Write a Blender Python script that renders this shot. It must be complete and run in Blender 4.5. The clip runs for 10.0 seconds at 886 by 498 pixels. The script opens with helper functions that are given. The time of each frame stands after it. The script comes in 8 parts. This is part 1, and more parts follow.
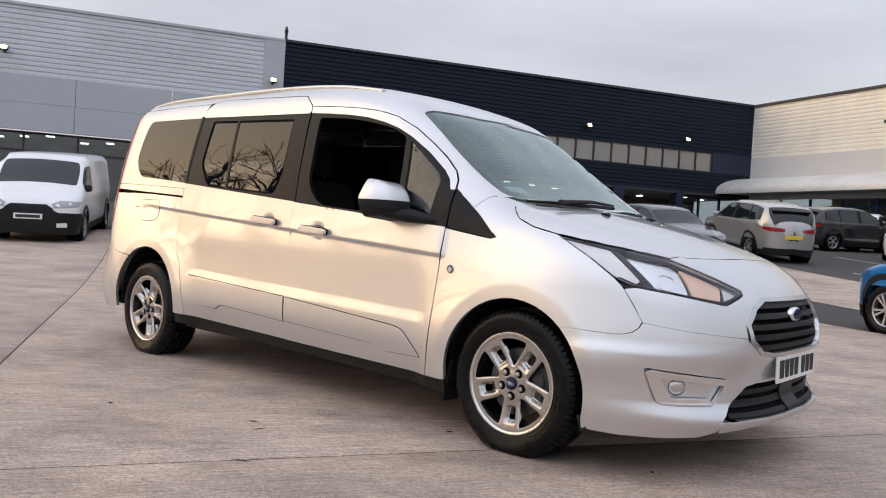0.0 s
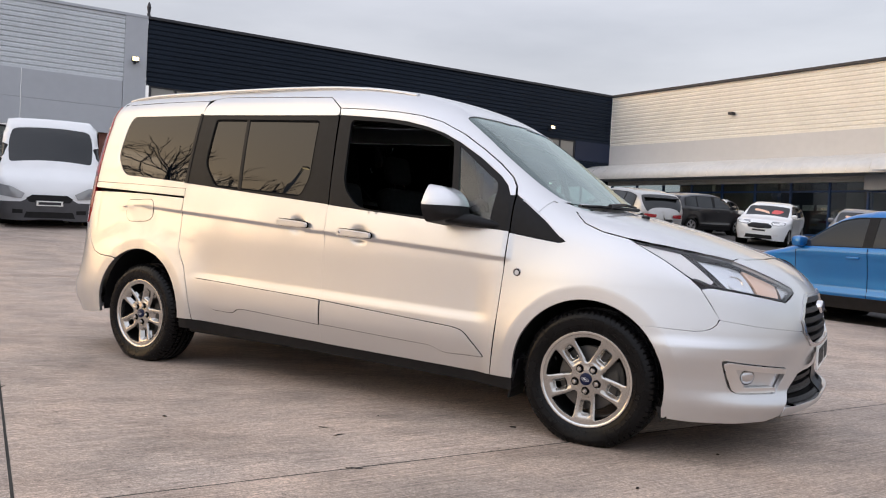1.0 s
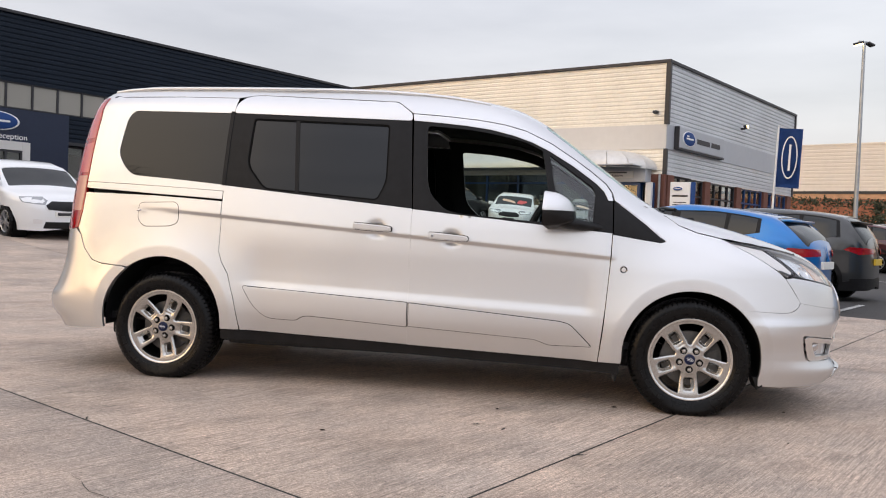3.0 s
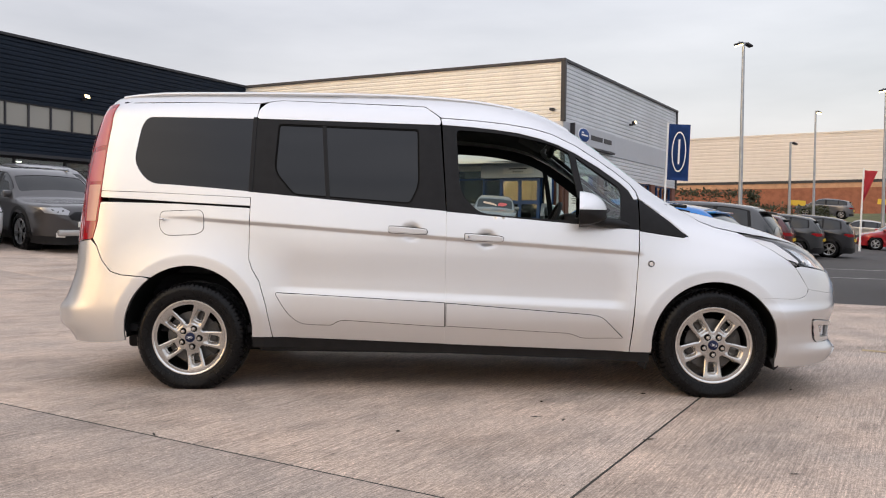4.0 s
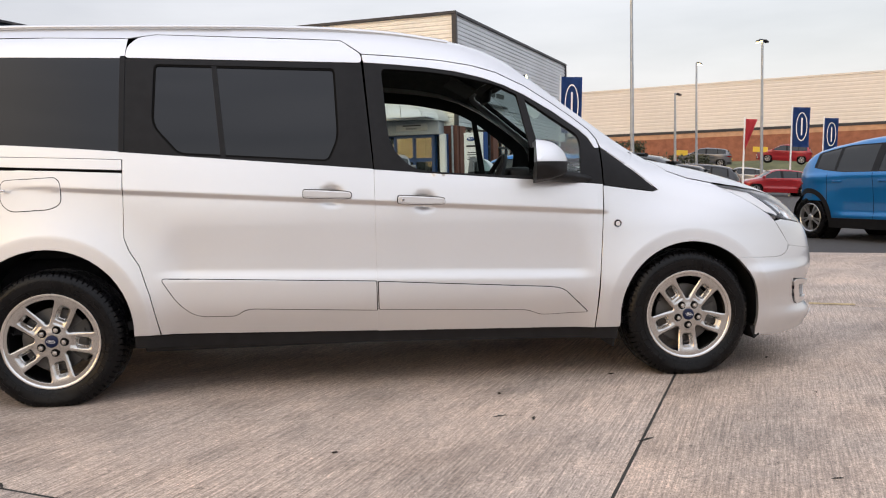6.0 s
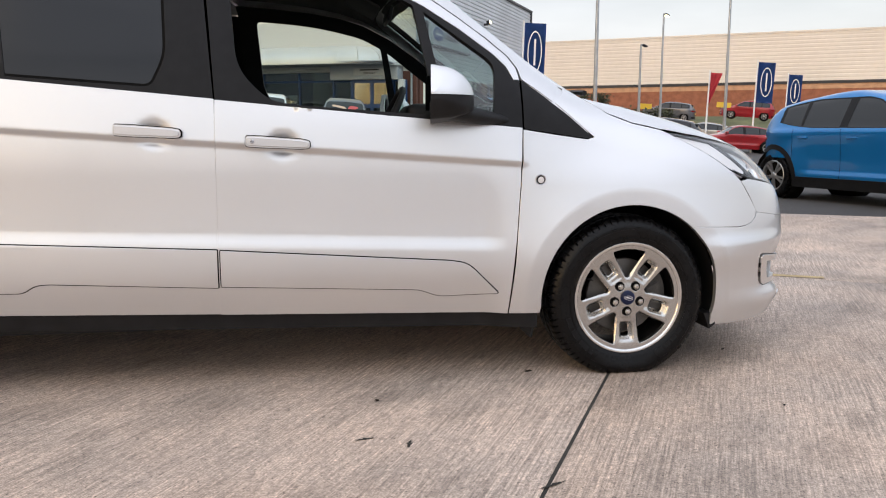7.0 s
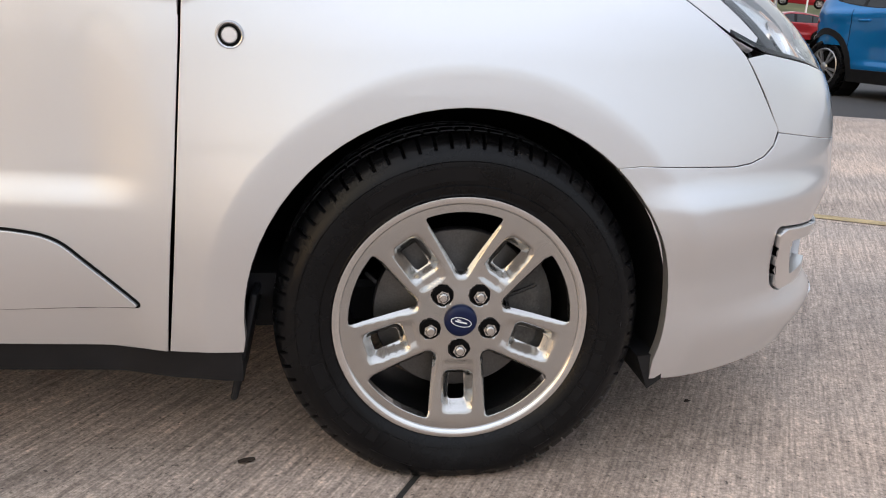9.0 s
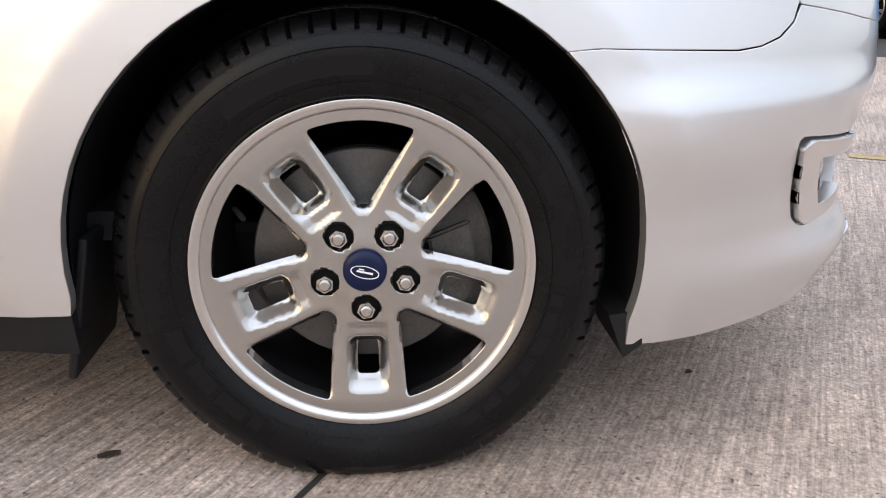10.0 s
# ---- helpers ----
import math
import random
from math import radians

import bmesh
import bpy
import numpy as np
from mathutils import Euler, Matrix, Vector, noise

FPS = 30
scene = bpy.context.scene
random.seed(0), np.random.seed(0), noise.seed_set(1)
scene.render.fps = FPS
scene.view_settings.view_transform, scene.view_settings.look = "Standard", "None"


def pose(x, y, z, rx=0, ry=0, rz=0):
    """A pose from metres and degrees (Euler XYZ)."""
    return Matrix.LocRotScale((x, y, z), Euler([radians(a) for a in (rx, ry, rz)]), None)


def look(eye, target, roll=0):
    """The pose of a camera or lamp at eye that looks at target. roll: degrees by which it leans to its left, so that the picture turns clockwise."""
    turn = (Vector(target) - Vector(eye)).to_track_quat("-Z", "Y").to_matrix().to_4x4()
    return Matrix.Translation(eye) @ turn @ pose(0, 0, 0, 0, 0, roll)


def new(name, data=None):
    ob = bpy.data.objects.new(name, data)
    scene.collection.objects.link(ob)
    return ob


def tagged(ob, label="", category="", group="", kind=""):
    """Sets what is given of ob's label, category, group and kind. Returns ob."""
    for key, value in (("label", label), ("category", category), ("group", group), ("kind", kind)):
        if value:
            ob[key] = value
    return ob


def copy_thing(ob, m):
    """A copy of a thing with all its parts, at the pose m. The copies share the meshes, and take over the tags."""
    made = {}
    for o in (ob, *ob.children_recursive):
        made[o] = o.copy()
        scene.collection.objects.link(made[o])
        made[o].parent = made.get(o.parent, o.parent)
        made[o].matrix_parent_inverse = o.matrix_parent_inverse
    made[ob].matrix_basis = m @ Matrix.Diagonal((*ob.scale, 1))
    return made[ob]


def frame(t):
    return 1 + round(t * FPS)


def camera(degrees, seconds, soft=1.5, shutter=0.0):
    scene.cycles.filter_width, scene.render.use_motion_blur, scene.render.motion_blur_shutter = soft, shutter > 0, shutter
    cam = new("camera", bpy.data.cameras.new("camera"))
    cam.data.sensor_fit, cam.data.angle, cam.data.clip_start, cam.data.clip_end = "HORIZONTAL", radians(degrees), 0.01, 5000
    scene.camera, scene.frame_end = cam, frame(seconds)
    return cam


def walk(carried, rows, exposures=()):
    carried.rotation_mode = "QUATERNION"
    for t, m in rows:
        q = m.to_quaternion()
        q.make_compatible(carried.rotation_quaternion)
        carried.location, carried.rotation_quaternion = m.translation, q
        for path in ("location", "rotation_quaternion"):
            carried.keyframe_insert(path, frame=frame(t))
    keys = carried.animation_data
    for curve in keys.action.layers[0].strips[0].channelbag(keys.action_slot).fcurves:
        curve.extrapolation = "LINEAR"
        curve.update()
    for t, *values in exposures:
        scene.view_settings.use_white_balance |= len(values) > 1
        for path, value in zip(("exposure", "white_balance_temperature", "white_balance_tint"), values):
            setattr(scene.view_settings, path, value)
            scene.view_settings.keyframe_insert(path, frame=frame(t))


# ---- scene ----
cam = camera(58.7, 10.0, 1.1)
PATH = [
    (0, (5.023, -3.664, 0.929), (3.726, -2.142, 0.894), 3.5),
    (0.5, (4.666, -3.979, 0.945), (3.505, -2.351, 0.898), 3.2),
    (1, (4.278, -4.339, 0.972), (3.278, -2.607, 0.917), 3.0),
    (1.5, (3.812, -4.636, 0.955), (2.993, -2.812, 0.898), 3.0),
    (2, (3.368, -4.931, 0.963), (2.716, -3.041, 0.907), 2.9),
    (2.5, (2.888, -5.113, 0.957), (2.404, -3.174, 0.903), 2.7),
    (4, (1.579, -5.447, 0.96), (1.538, -3.448, 0.91), 0.7),
    (4.5, (1.321, -5.47, 0.981), (1.376, -3.472, 0.919), -0.2),
    (5, (1.235, -5.316, 0.975), (1.358, -3.321, 0.893), -1.0),
    (6.5, (1.587, -4.192, 0.956), (1.861, -2.222, 0.745), -0.8),
    (7, (1.849, -3.758, 0.936), (2.166, -1.803, 0.653), 0.1),
    (7.5, (2.102, -3.359, 0.936), (2.451, -1.423, 0.576), 0.9),
    (8, (2.351, -2.935, 0.926), (2.712, -1.014, 0.504), 1.4),
    (8.5, (2.595, -2.484, 0.919), (2.917, -0.578, 0.406), 2.0),
    (9, (2.868, -2.117, 0.813), (3.107, -0.214, 0.244), 2.0),
    (9.5, (3.045, -1.883, 0.686), (3.219, 0.007, 0.056), 1.2),
    (10, (3.09, -1.814, 0.663), (3.234, 0.072, 0.013), 0.1),
]
walk(cam, [(t, look(eye, target, roll)) for t, eye, target, roll in PATH],
     exposures=[(0, 0.05, 6250, 13), (2.5, 0.18, 6450, 13), (4.5, 0.20, 6500, 13), (6.5, 0.32, 6450, 12), (8.0, 0.37, 6100, 10), (9.0, 0.34, 6150, 10), (10, 0.64, 6070, 11)])

# ---- world, sun, exposure ----
SUN_DIR = Vector((-0.80, -0.58, 0.16)).normalized()
world = bpy.data.worlds.new("overcast_dusk")
scene.world = world
world.use_nodes = True
wn, wl = world.node_tree.nodes, world.node_tree.links
wn.clear()
w_out = wn.new("ShaderNodeOutputWorld")
w_bg = wn.new("ShaderNodeBackground")
w_sky = wn.new("ShaderNodeTexSky")
w_sky.sky_type, w_sky.sun_disc = "NISHITA", False
w_sky.sun_elevation, w_sky.sun_rotation = math.asin(SUN_DIR.z), math.atan2(SUN_DIR.x, SUN_DIR.y)
w_sky.air_density, w_sky.dust_density = 1.5, 3.0
w_co = wn.new("ShaderNodeTexCoord")
w_map = wn.new("ShaderNodeMapping")
w_map.inputs["Scale"].default_value = (1.2, 1.2, 5.0)
w_cloud = wn.new("ShaderNodeTexNoise")
w_cloud.inputs["Scale"].default_value, w_cloud.inputs["Detail"].default_value = 1.7, 6.0
w_ramp = wn.new("ShaderNodeValToRGB")
w_ramp.color_ramp.elements[0].position, w_ramp.color_ramp.elements[0].color = 0.30, (0.46, 0.472, 0.53, 1)
w_ramp.color_ramp.elements[1].position, w_ramp.color_ramp.elements[1].color = 0.66, (0.66, 0.665, 0.715, 1)
w_dot = wn.new("ShaderNodeVectorMath")
w_dot.operation = "DOT_PRODUCT"
w_dot.inputs[1].default_value = Vector((SUN_DIR.x, SUN_DIR.y, 0.44)).normalized()
w_glow = wn.new("ShaderNodeMapRange")
w_glow.inputs["From Min"].default_value, w_glow.inputs["From Max"].default_value = 0.84, 1.0
w_glow.interpolation_type = "SMOOTHSTEP"
w_mix = wn.new("ShaderNodeMix")
w_mix.data_type, w_mix.blend_type = "RGBA", "MIX"
w_mix.inputs["B"].default_value = (1.30, 1.10, 0.84, 1)
w_mul = wn.new("ShaderNodeMix")
w_mul.data_type, w_mul.blend_type = "RGBA", "ADD"
w_mul.inputs["Factor"].default_value = 0.05
wl.new(w_co.outputs["Generated"], w_map.inputs["Vector"])
wl.new(w_map.outputs["Vector"], w_cloud.inputs["Vector"])
wl.new(w_cloud.outputs["Fac"], w_ramp.inputs["Fac"])
wl.new(w_co.outputs["Generated"], w_dot.inputs[0])
wl.new(w_dot.outputs["Value"], w_glow.inputs["Value"])
wl.new(w_glow.outputs["Result"], w_mix.inputs["Factor"])
wl.new(w_ramp.outputs["Color"], w_mix.inputs["A"])
wl.new(w_mix.outputs["Result"], w_mul.inputs["A"])
wl.new(w_sky.outputs["Color"], w_mul.inputs["B"])
# the cloud sheet is brighter overhead than at the horizon
w_sep = wn.new("ShaderNodeSeparateXYZ")
w_zen = wn.new("ShaderNodeMapRange")
w_zen.inputs["From Min"].default_value, w_zen.inputs["From Max"].default_value = 0.25, 1.0
w_zen.inputs["To Min"].default_value, w_zen.inputs["To Max"].default_value = 1.0, 1.6
w_bright = wn.new("ShaderNodeMix")
w_bright.data_type, w_bright.blend_type = "RGBA", "MULTIPLY"
w_bright.inputs["Factor"].default_value = 1.0
wl.new(w_co.outputs["Generated"], w_sep.inputs[0])
wl.new(w_sep.outputs["Z"], w_zen.inputs["Value"])
wl.new(w_mul.outputs["Result"], w_bright.inputs["A"])
wl.new(w_zen.outputs["Result"], w_bright.inputs["B"])
# the thinner cloud lies over the open side of the yard
w_open, w_thin = wn.new("ShaderNodeVectorMath"), wn.new("ShaderNodeMapRange")
w_open.operation = "DOT_PRODUCT"
w_open.inputs[1].default_value = Vector((0.15, -0.80, 0.58)).normalized()
w_thin.inputs["From Min"].default_value, w_thin.inputs["From Max"].default_value = 0.35, 1.0
w_thin.inputs["To Min"].default_value, w_thin.inputs["To Max"].default_value = 1.0, 1.45
w_thin.interpolation_type = "SMOOTHSTEP"
w_side = wn.new("ShaderNodeMix")
w_side.data_type, w_side.blend_type = "RGBA", "MULTIPLY"
w_side.inputs["Factor"].default_value = 1.0
wl.new(w_co.outputs["Generated"], w_open.inputs[0])
wl.new(w_open.outputs["Value"], w_thin.inputs["Value"])
wl.new(w_bright.outputs["Result"], w_side.inputs["A"])
wl.new(w_thin.outputs["Result"], w_side.inputs["B"])
wl.new(w_side.outputs["Result"], w_bg.inputs["Color"])
w_bg.inputs["Strength"].default_value = 0.98
wl.new(w_bg.outputs["Background"], w_out.inputs["Surface"])

sun_data = bpy.data.lights.new("sun", "SUN")
sun_data.energy, sun_data.angle, sun_data.color = 0.10, radians(20), (1.0, 0.86, 0.70)
sun = new("sun", sun_data)
sun.matrix_world = look(SUN_DIR * 60, (0, 0, 0))

# ---- materials ----
def mat(name, color, rough=0.5, metal=0.0, coat=0.0, emit=None, strength=0.0, trans=0.0, ior=1.45, spec=0.5):
    m = bpy.data.materials.new(name)
    m.use_nodes = True
    b = m.node_tree.nodes["Principled BSDF"]
    b.inputs["Base Color"].default_value = (*color, 1)
    b.inputs["Roughness"].default_value, b.inputs["Metallic"].default_value = rough, metal
    b.inputs["Coat Weight"].default_value, b.inputs["Coat Roughness"].default_value = coat, 0.04
    b.inputs["Transmission Weight"].default_value, b.inputs["IOR"].default_value = trans, ior
    b.inputs["Specular IOR Level"].default_value = spec
    if emit:
        b.inputs["Emission Color"].default_value, b.inputs["Emission Strength"].default_value = (*emit, 1), strength
    return m


def vary(m, scale=8.0, amount=0.15, bump=0.0, fine=60.0, rough=0.0, stretch=(1, 1, 1), fine_amount=None):
    """Two scales of tone over the base colour, with relief and uneven gloss, in object space metres."""
    nt = m.node_tree
    b = nt.nodes["Principled BSDF"]
    base = tuple(b.inputs["Base Color"].default_value)
    co, mp = nt.nodes.new("ShaderNodeTexCoord"), nt.nodes.new("ShaderNodeMapping")
    mp.inputs["Scale"].default_value = stretch
    nt.links.new(co.outputs["Object"], mp.inputs["Vector"])
    n1, n2 = nt.nodes.new("ShaderNodeTexNoise"), nt.nodes.new("ShaderNodeTexNoise")
    n1.inputs["Scale"].default_value, n2.inputs["Scale"].default_value = scale, fine
    n1.inputs["Detail"].default_value, n2.inputs["Detail"].default_value = 5, 3
    last = None
    for n, amt in ((n1, amount), (n2, amount * 0.6 if fine_amount is None else fine_amount)):
        nt.links.new(mp.outputs["Vector"], n.inputs["Vector"])
        r = nt.nodes.new("ShaderNodeMapRange")
        r.inputs["From Min"].default_value, r.inputs["From Max"].default_value = 0.3, 0.7
        r.inputs["To Min"].default_value, r.inputs["To Max"].default_value = 1 - amt, 1 + amt
        nt.links.new(n.outputs["Fac"], r.inputs["Value"])
        x = nt.nodes.new("ShaderNodeMix")
        x.data_type, x.blend_type = "RGBA", "MULTIPLY"
        x.inputs["Factor"].default_value = 1
        x.inputs["A"].default_value = base
        if last:
            nt.links.new(last, x.inputs["A"])
        nt.links.new(r.outputs["Result"], x.inputs["B"])
        last = x.outputs["Result"]
    nt.links.new(last, b.inputs["Base Color"])
    if rough:
        r = nt.nodes.new("ShaderNodeMapRange")
        q = b.inputs["Roughness"].default_value
        r.inputs["To Min"].default_value, r.inputs["To Max"].default_value = max(q - rough, 0.02), min(q + rough, 1)
        nt.links.new(n1.outputs["Fac"], r.inputs["Value"])
        nt.links.new(r.outputs["Result"], b.inputs["Roughness"])
    if bump:
        bp = nt.nodes.new("ShaderNodeBump")
        bp.inputs["Strength"].default_value, bp.inputs["Distance"].default_value = 1.0, bump
        nt.links.new(n2.outputs["Fac"], bp.inputs["Height"])
        nt.links.new(bp.outputs["Normal"], b.inputs["Normal"])
    return m


SILVER = vary(mat("silver_paint", (0.645, 0.648, 0.655), 0.37, 0.86, 1.0), 2.0, 0.015, 0, 2500, fine_amount=0.05)
BLACK_TRIM = vary(mat("satin_black_trim", (0.009, 0.009, 0.010), 0.36, spec=0.20), 20, 0.2, 0.0, 900)
PLASTIC = vary(mat("black_plastic", (0.010, 0.010, 0.011), 0.5, spec=0.25), 12, 0.25, 0.0004, 700)
DARK_GAP = mat("panel_gap", (0.006, 0.006, 0.006), 0.9, spec=0.1)
PRIVACY = mat("privacy_glass", (0.002, 0.003, 0.005), 0.015, spec=0.50)


def ripple(m, scale, depth):
    """The faint waviness of toughened glass."""
    nt = m.node_tree
    co, n, bp = nt.nodes.new("ShaderNodeTexCoord"), nt.nodes.new("ShaderNodeTexNoise"), nt.nodes.new("ShaderNodeBump")
    n.inputs["Scale"].default_value, n.inputs["Detail"].default_value = scale, 1
    bp.inputs["Strength"].default_value, bp.inputs["Distance"].default_value = 1.0, depth
    nt.links.new(co.outputs["Object"], n.inputs["Vector"])
    nt.links.new(n.outputs["Fac"], bp.inputs["Height"])
    nt.links.new(bp.outputs["Normal"], nt.nodes["Principled BSDF"].inputs["Normal"])


ripple(PRIVACY, 5.0, 0.0006)


def thin_glass(name, tint, f0=0.06, sheen=(1, 1, 1)):
    """A thin pane: tinted see-through, with the gloss of glass, stronger at a slant."""
    m = bpy.data.materials.new(name)
    m.use_nodes = True
    nt = m.node_tree
    nt.nodes.clear()
    out, mix = nt.nodes.new("ShaderNodeOutputMaterial"), nt.nodes.new("ShaderNodeMixShader")
    tr, gl, lw = nt.nodes.new("ShaderNodeBsdfTransparent"), nt.nodes.new("ShaderNodeBsdfGlossy"), nt.nodes.new("ShaderNodeLayerWeight")
    pwr, rg = nt.nodes.new("ShaderNodeMath"), nt.nodes.new("ShaderNodeMapRange")
    pwr.operation, pwr.inputs[1].default_value = "POWER", 4.0
    lw.inputs["Blend"].default_value = 0.5
    rg.inputs["To Min"].default_value, rg.inputs["To Max"].default_value = f0, 1.0
    tr.inputs["Color"].default_value = (*tint, 1)
    gl.inputs["Roughness"].default_value = 0.01
    gl.inputs["Color"].default_value = (*sheen, 1)
    for p, q in ((lw.outputs["Facing"], pwr.inputs[0]), (pwr.outputs[0], rg.inputs["Value"]), (rg.outputs["Result"], mix.inputs[0]),
                 (tr.outputs[0], mix.inputs[1]), (gl.outputs[0], mix.inputs[2]), (mix.outputs[0], out.inputs["Surface"])):
        nt.links.new(p, q)
    return m


GLASS = thin_glass("clear_glass", (0.70, 0.82, 0.78), 0.07)
SCREEN = thin_glass("windscreen_glass", (0.62, 0.78, 0.74), 0.11, (0.88, 1.0, 0.97))
CHROME = mat("chrome", (0.82, 0.82, 0.83), 0.06, 1.0)
SATIN_CHROME = mat("satin_chrome", (0.60, 0.60, 0.61), 0.22, 1.0)
RUBBER = vary(mat("tyre_rubber", (0.0046, 0.0046, 0.0051), 0.27, spec=0.20), 14, 0.25, 0.0003, 420, 0.10)
ALLOY = vary(mat("alloy_paint", (0.46, 0.45, 0.43), 0.19, 0.95, 0.45), 9, 0.06, 0, 1800, 0.05)
STEEL = vary(mat("brake_steel", (0.11, 0.105, 0.10), 0.45, 0.8), 14, 0.2, 0.0002, 300)
IRON = vary(mat("dark_iron", (0.05, 0.048, 0.045), 0.6, 0.4), 25, 0.3, 0.0006, 260)
NUT = mat("wheel_nut", (0.55, 0.53, 0.50), 0.25, 1.0)
FABRIC = vary(mat("seat_cloth", (0.014, 0.014, 0.016), 0.9, spec=0.2), 30, 0.25, 0.0008, 800)
LINING = vary(mat("headlining", (0.10, 0.10, 0.10), 0.95, spec=0.1), 20, 0.1, 0.0004, 600)
CABIN = vary(mat("cabin_plastic", (0.012, 0.012, 0.013), 0.6, spec=0.25), 15, 0.2, 0.0003, 500)
LENS_RED = mat("red_lens", (0.30, 0.006, 0.010), 0.05, coat=1.0)
LENS_PINK = mat("pink_lens", (0.46, 0.085, 0.09), 0.06, coat=1.0)
LENS_CREAM = mat("cream_lens", (0.55, 0.27, 0.20), 0.06, coat=1.0)
LENS_CLEAR = thin_glass("lamp_cover", (0.95, 0.96, 0.97), 0.05)
LENS_WHITE = mat("pale_lens", (0.72, 0.71, 0.71), 0.15, 0.0, 0.8)
PINK_LENS = mat("blush_lens", (0.76, 0.50, 0.36), 0.22, 0.1, 0.6)
REFLECTOR = mat("lamp_reflector", (0.74, 0.75, 0.77), 0.16, 0.75)
NAVY = mat("navy_badge", (0.004, 0.009, 0.040), 0.3, spec=0.3)
WHITE_PRINT = mat("white_print", (0.80, 0.80, 0.80), 0.5)
BLACK_PRINT = mat("black_print", (0.012, 0.012, 0.012), 0.5)
PLATE_WHITE = mat("plate_white", (0.78, 0.78, 0.75), 0.35)
PLATE_YELLOW = mat("plate_yellow", (0.75, 0.50, 0.05), 0.35)
PANE = thin_glass("shop_glass", (0.62, 0.68, 0.68), 0.06)


def concrete_material():
    """Broomed, weathered yard concrete: pinkish grey, fine brush lines, blotches, dark specks."""
    m = mat("yard_concrete", (0.30, 0.265, 0.235), 0.85)
    nt = m.node_tree
    b = nt.nodes["Principled BSDF"]
    co = nt.nodes.new("ShaderNodeTexCoord")
    geo = nt.nodes.new("ShaderNodeNewGeometry")
    def tex(scale, detail, stretch=(1, 1, 1), turn=0.0, rough=0.6):
        mp = nt.nodes.new("ShaderNodeMapping")
        mp.inputs["Rotation"].default_value = (0, 0, turn)
        mp.inputs["Scale"].default_value = stretch
        n = nt.nodes.new("ShaderNodeTexNoise")
        n.inputs["Scale"].default_value, n.inputs["Detail"].default_value, n.inputs["Roughness"].default_value = scale, detail, rough
        # world place: turn first, then stretch
        rot = nt.nodes.new("ShaderNodeVectorRotate")
        rot.rotation_type = "Z_AXIS"
        rot.inputs["Angle"].default_value = turn
        nt.links.new(geo.outputs["Position"], rot.inputs["Vector"])
        mp.inputs["Rotation"].default_value = (0, 0, 0)
        nt.links.new(rot.outputs["Vector"], mp.inputs["Vector"])
        nt.links.new(mp.outputs["Vector"], n.inputs["Vector"])
        return n.outputs["Fac"]
    def rng(v, a, c, lo, hi):
        r = nt.nodes.new("ShaderNodeMapRange")
        for k, q in (("From Min", a), ("From Max", c), ("To Min", lo), ("To Max", hi)):
            r.inputs[k].default_value = q
        nt.links.new(v, r.inputs["Value"])
        return r.outputs["Result"]
    def mul(a, bb):
        x = nt.nodes.new("ShaderNodeMath")
        x.operation = "MULTIPLY"
        nt.links.new(a, x.inputs[0])
        nt.links.new(bb, x.inputs[1])
        return x.outputs[0]
    def mix(fac, a):
        """Lets a pattern come and go."""
        x = nt.nodes.new("ShaderNodeMix")
        x.inputs["B"].default_value = 1.0
        nt.links.new(rng(fac, 0.35, 0.65, 0.0, 0.62), x.inputs["Factor"])
        nt.links.new(a, x.inputs["A"])
        return x.outputs["Result"]
    lines = tex(1.0, 3, (3.5, 95, 1), radians(-60.6))
    scratch = tex(1.0, 2, (16, 190, 1), radians(-60.6))
    patch = tex(0.8, 3)
    pits = tex(75, 2)
    chips = tex(34, 1)
    grit = tex(150, 4)
    blotch = tex(0.55, 6)
    cloud = tex(3.2, 5)
    speck = tex(26, 2)
    grain = tex(48, 3, rough=0.75)
    stain = tex(0.9, 7, (1, 2.2, 1), radians(-30), 0.7)
    tone = mul(mul(rng(blotch, 0.3, 0.7, 0.84, 1.12), rng(cloud, 0.3, 0.7, 0.92, 1.08)), mul(mix(patch, rng(lines, 0.36, 0.64, 0.62, 1.30)), mul(rng(scratch, 0.34, 0.66, 0.80, 1.18), rng(grit, 0.32, 0.68, 0.66, 1.34))))
    tone = mul(mul(tone, rng(grain, 0.34, 0.66, 0.76, 1.24)), rng(stain, 0.34, 0.52, 0.74, 1.06))
    tone = mul(mul(tone, rng(speck, 0.27, 0.33, 0.62, 1.0)), mul(rng(pits, 0.28, 0.36, 0.42, 1.0), rng(chips, 0.66, 0.74, 1.0, 1.25)))
    ramp = nt.nodes.new("ShaderNodeValToRGB")
    ramp.color_ramp.elements[0].position, ramp.color_ramp.elements[0].color = 0.35, (0.380, 0.312, 0.262, 1)
    ramp.color_ramp.elements[1].position, ramp.color_ramp.elements[1].color = 0.68, (0.490, 0.383, 0.308, 1)
    nt.links.new(tex(1.4, 4), ramp.inputs["Fac"])
    x = nt.nodes.new("ShaderNodeMix")
    x.data_type, x.blend_type = "RGBA", "MULTIPLY"
    x.inputs["Factor"].default_value = 1
    nt.links.new(ramp.outputs["Color"], x.inputs["A"])
    nt.links.new(tone, x.inputs["B"])
    nt.links.new(x.outputs["Result"], b.inputs["Base Color"])
    nt.links.new(rng(cloud, 0.3, 0.7, 0.62, 0.92), b.inputs["Roughness"])
    bp = nt.nodes.new("ShaderNodeBump")
    bp.inputs["Strength"].default_value, bp.inputs["Distance"].default_value = 0.8, 0.0025
    hsum = nt.nodes.new("ShaderNodeMath")
    hsum.operation = "ADD"
    nt.links.new(lines, hsum.inputs[0])
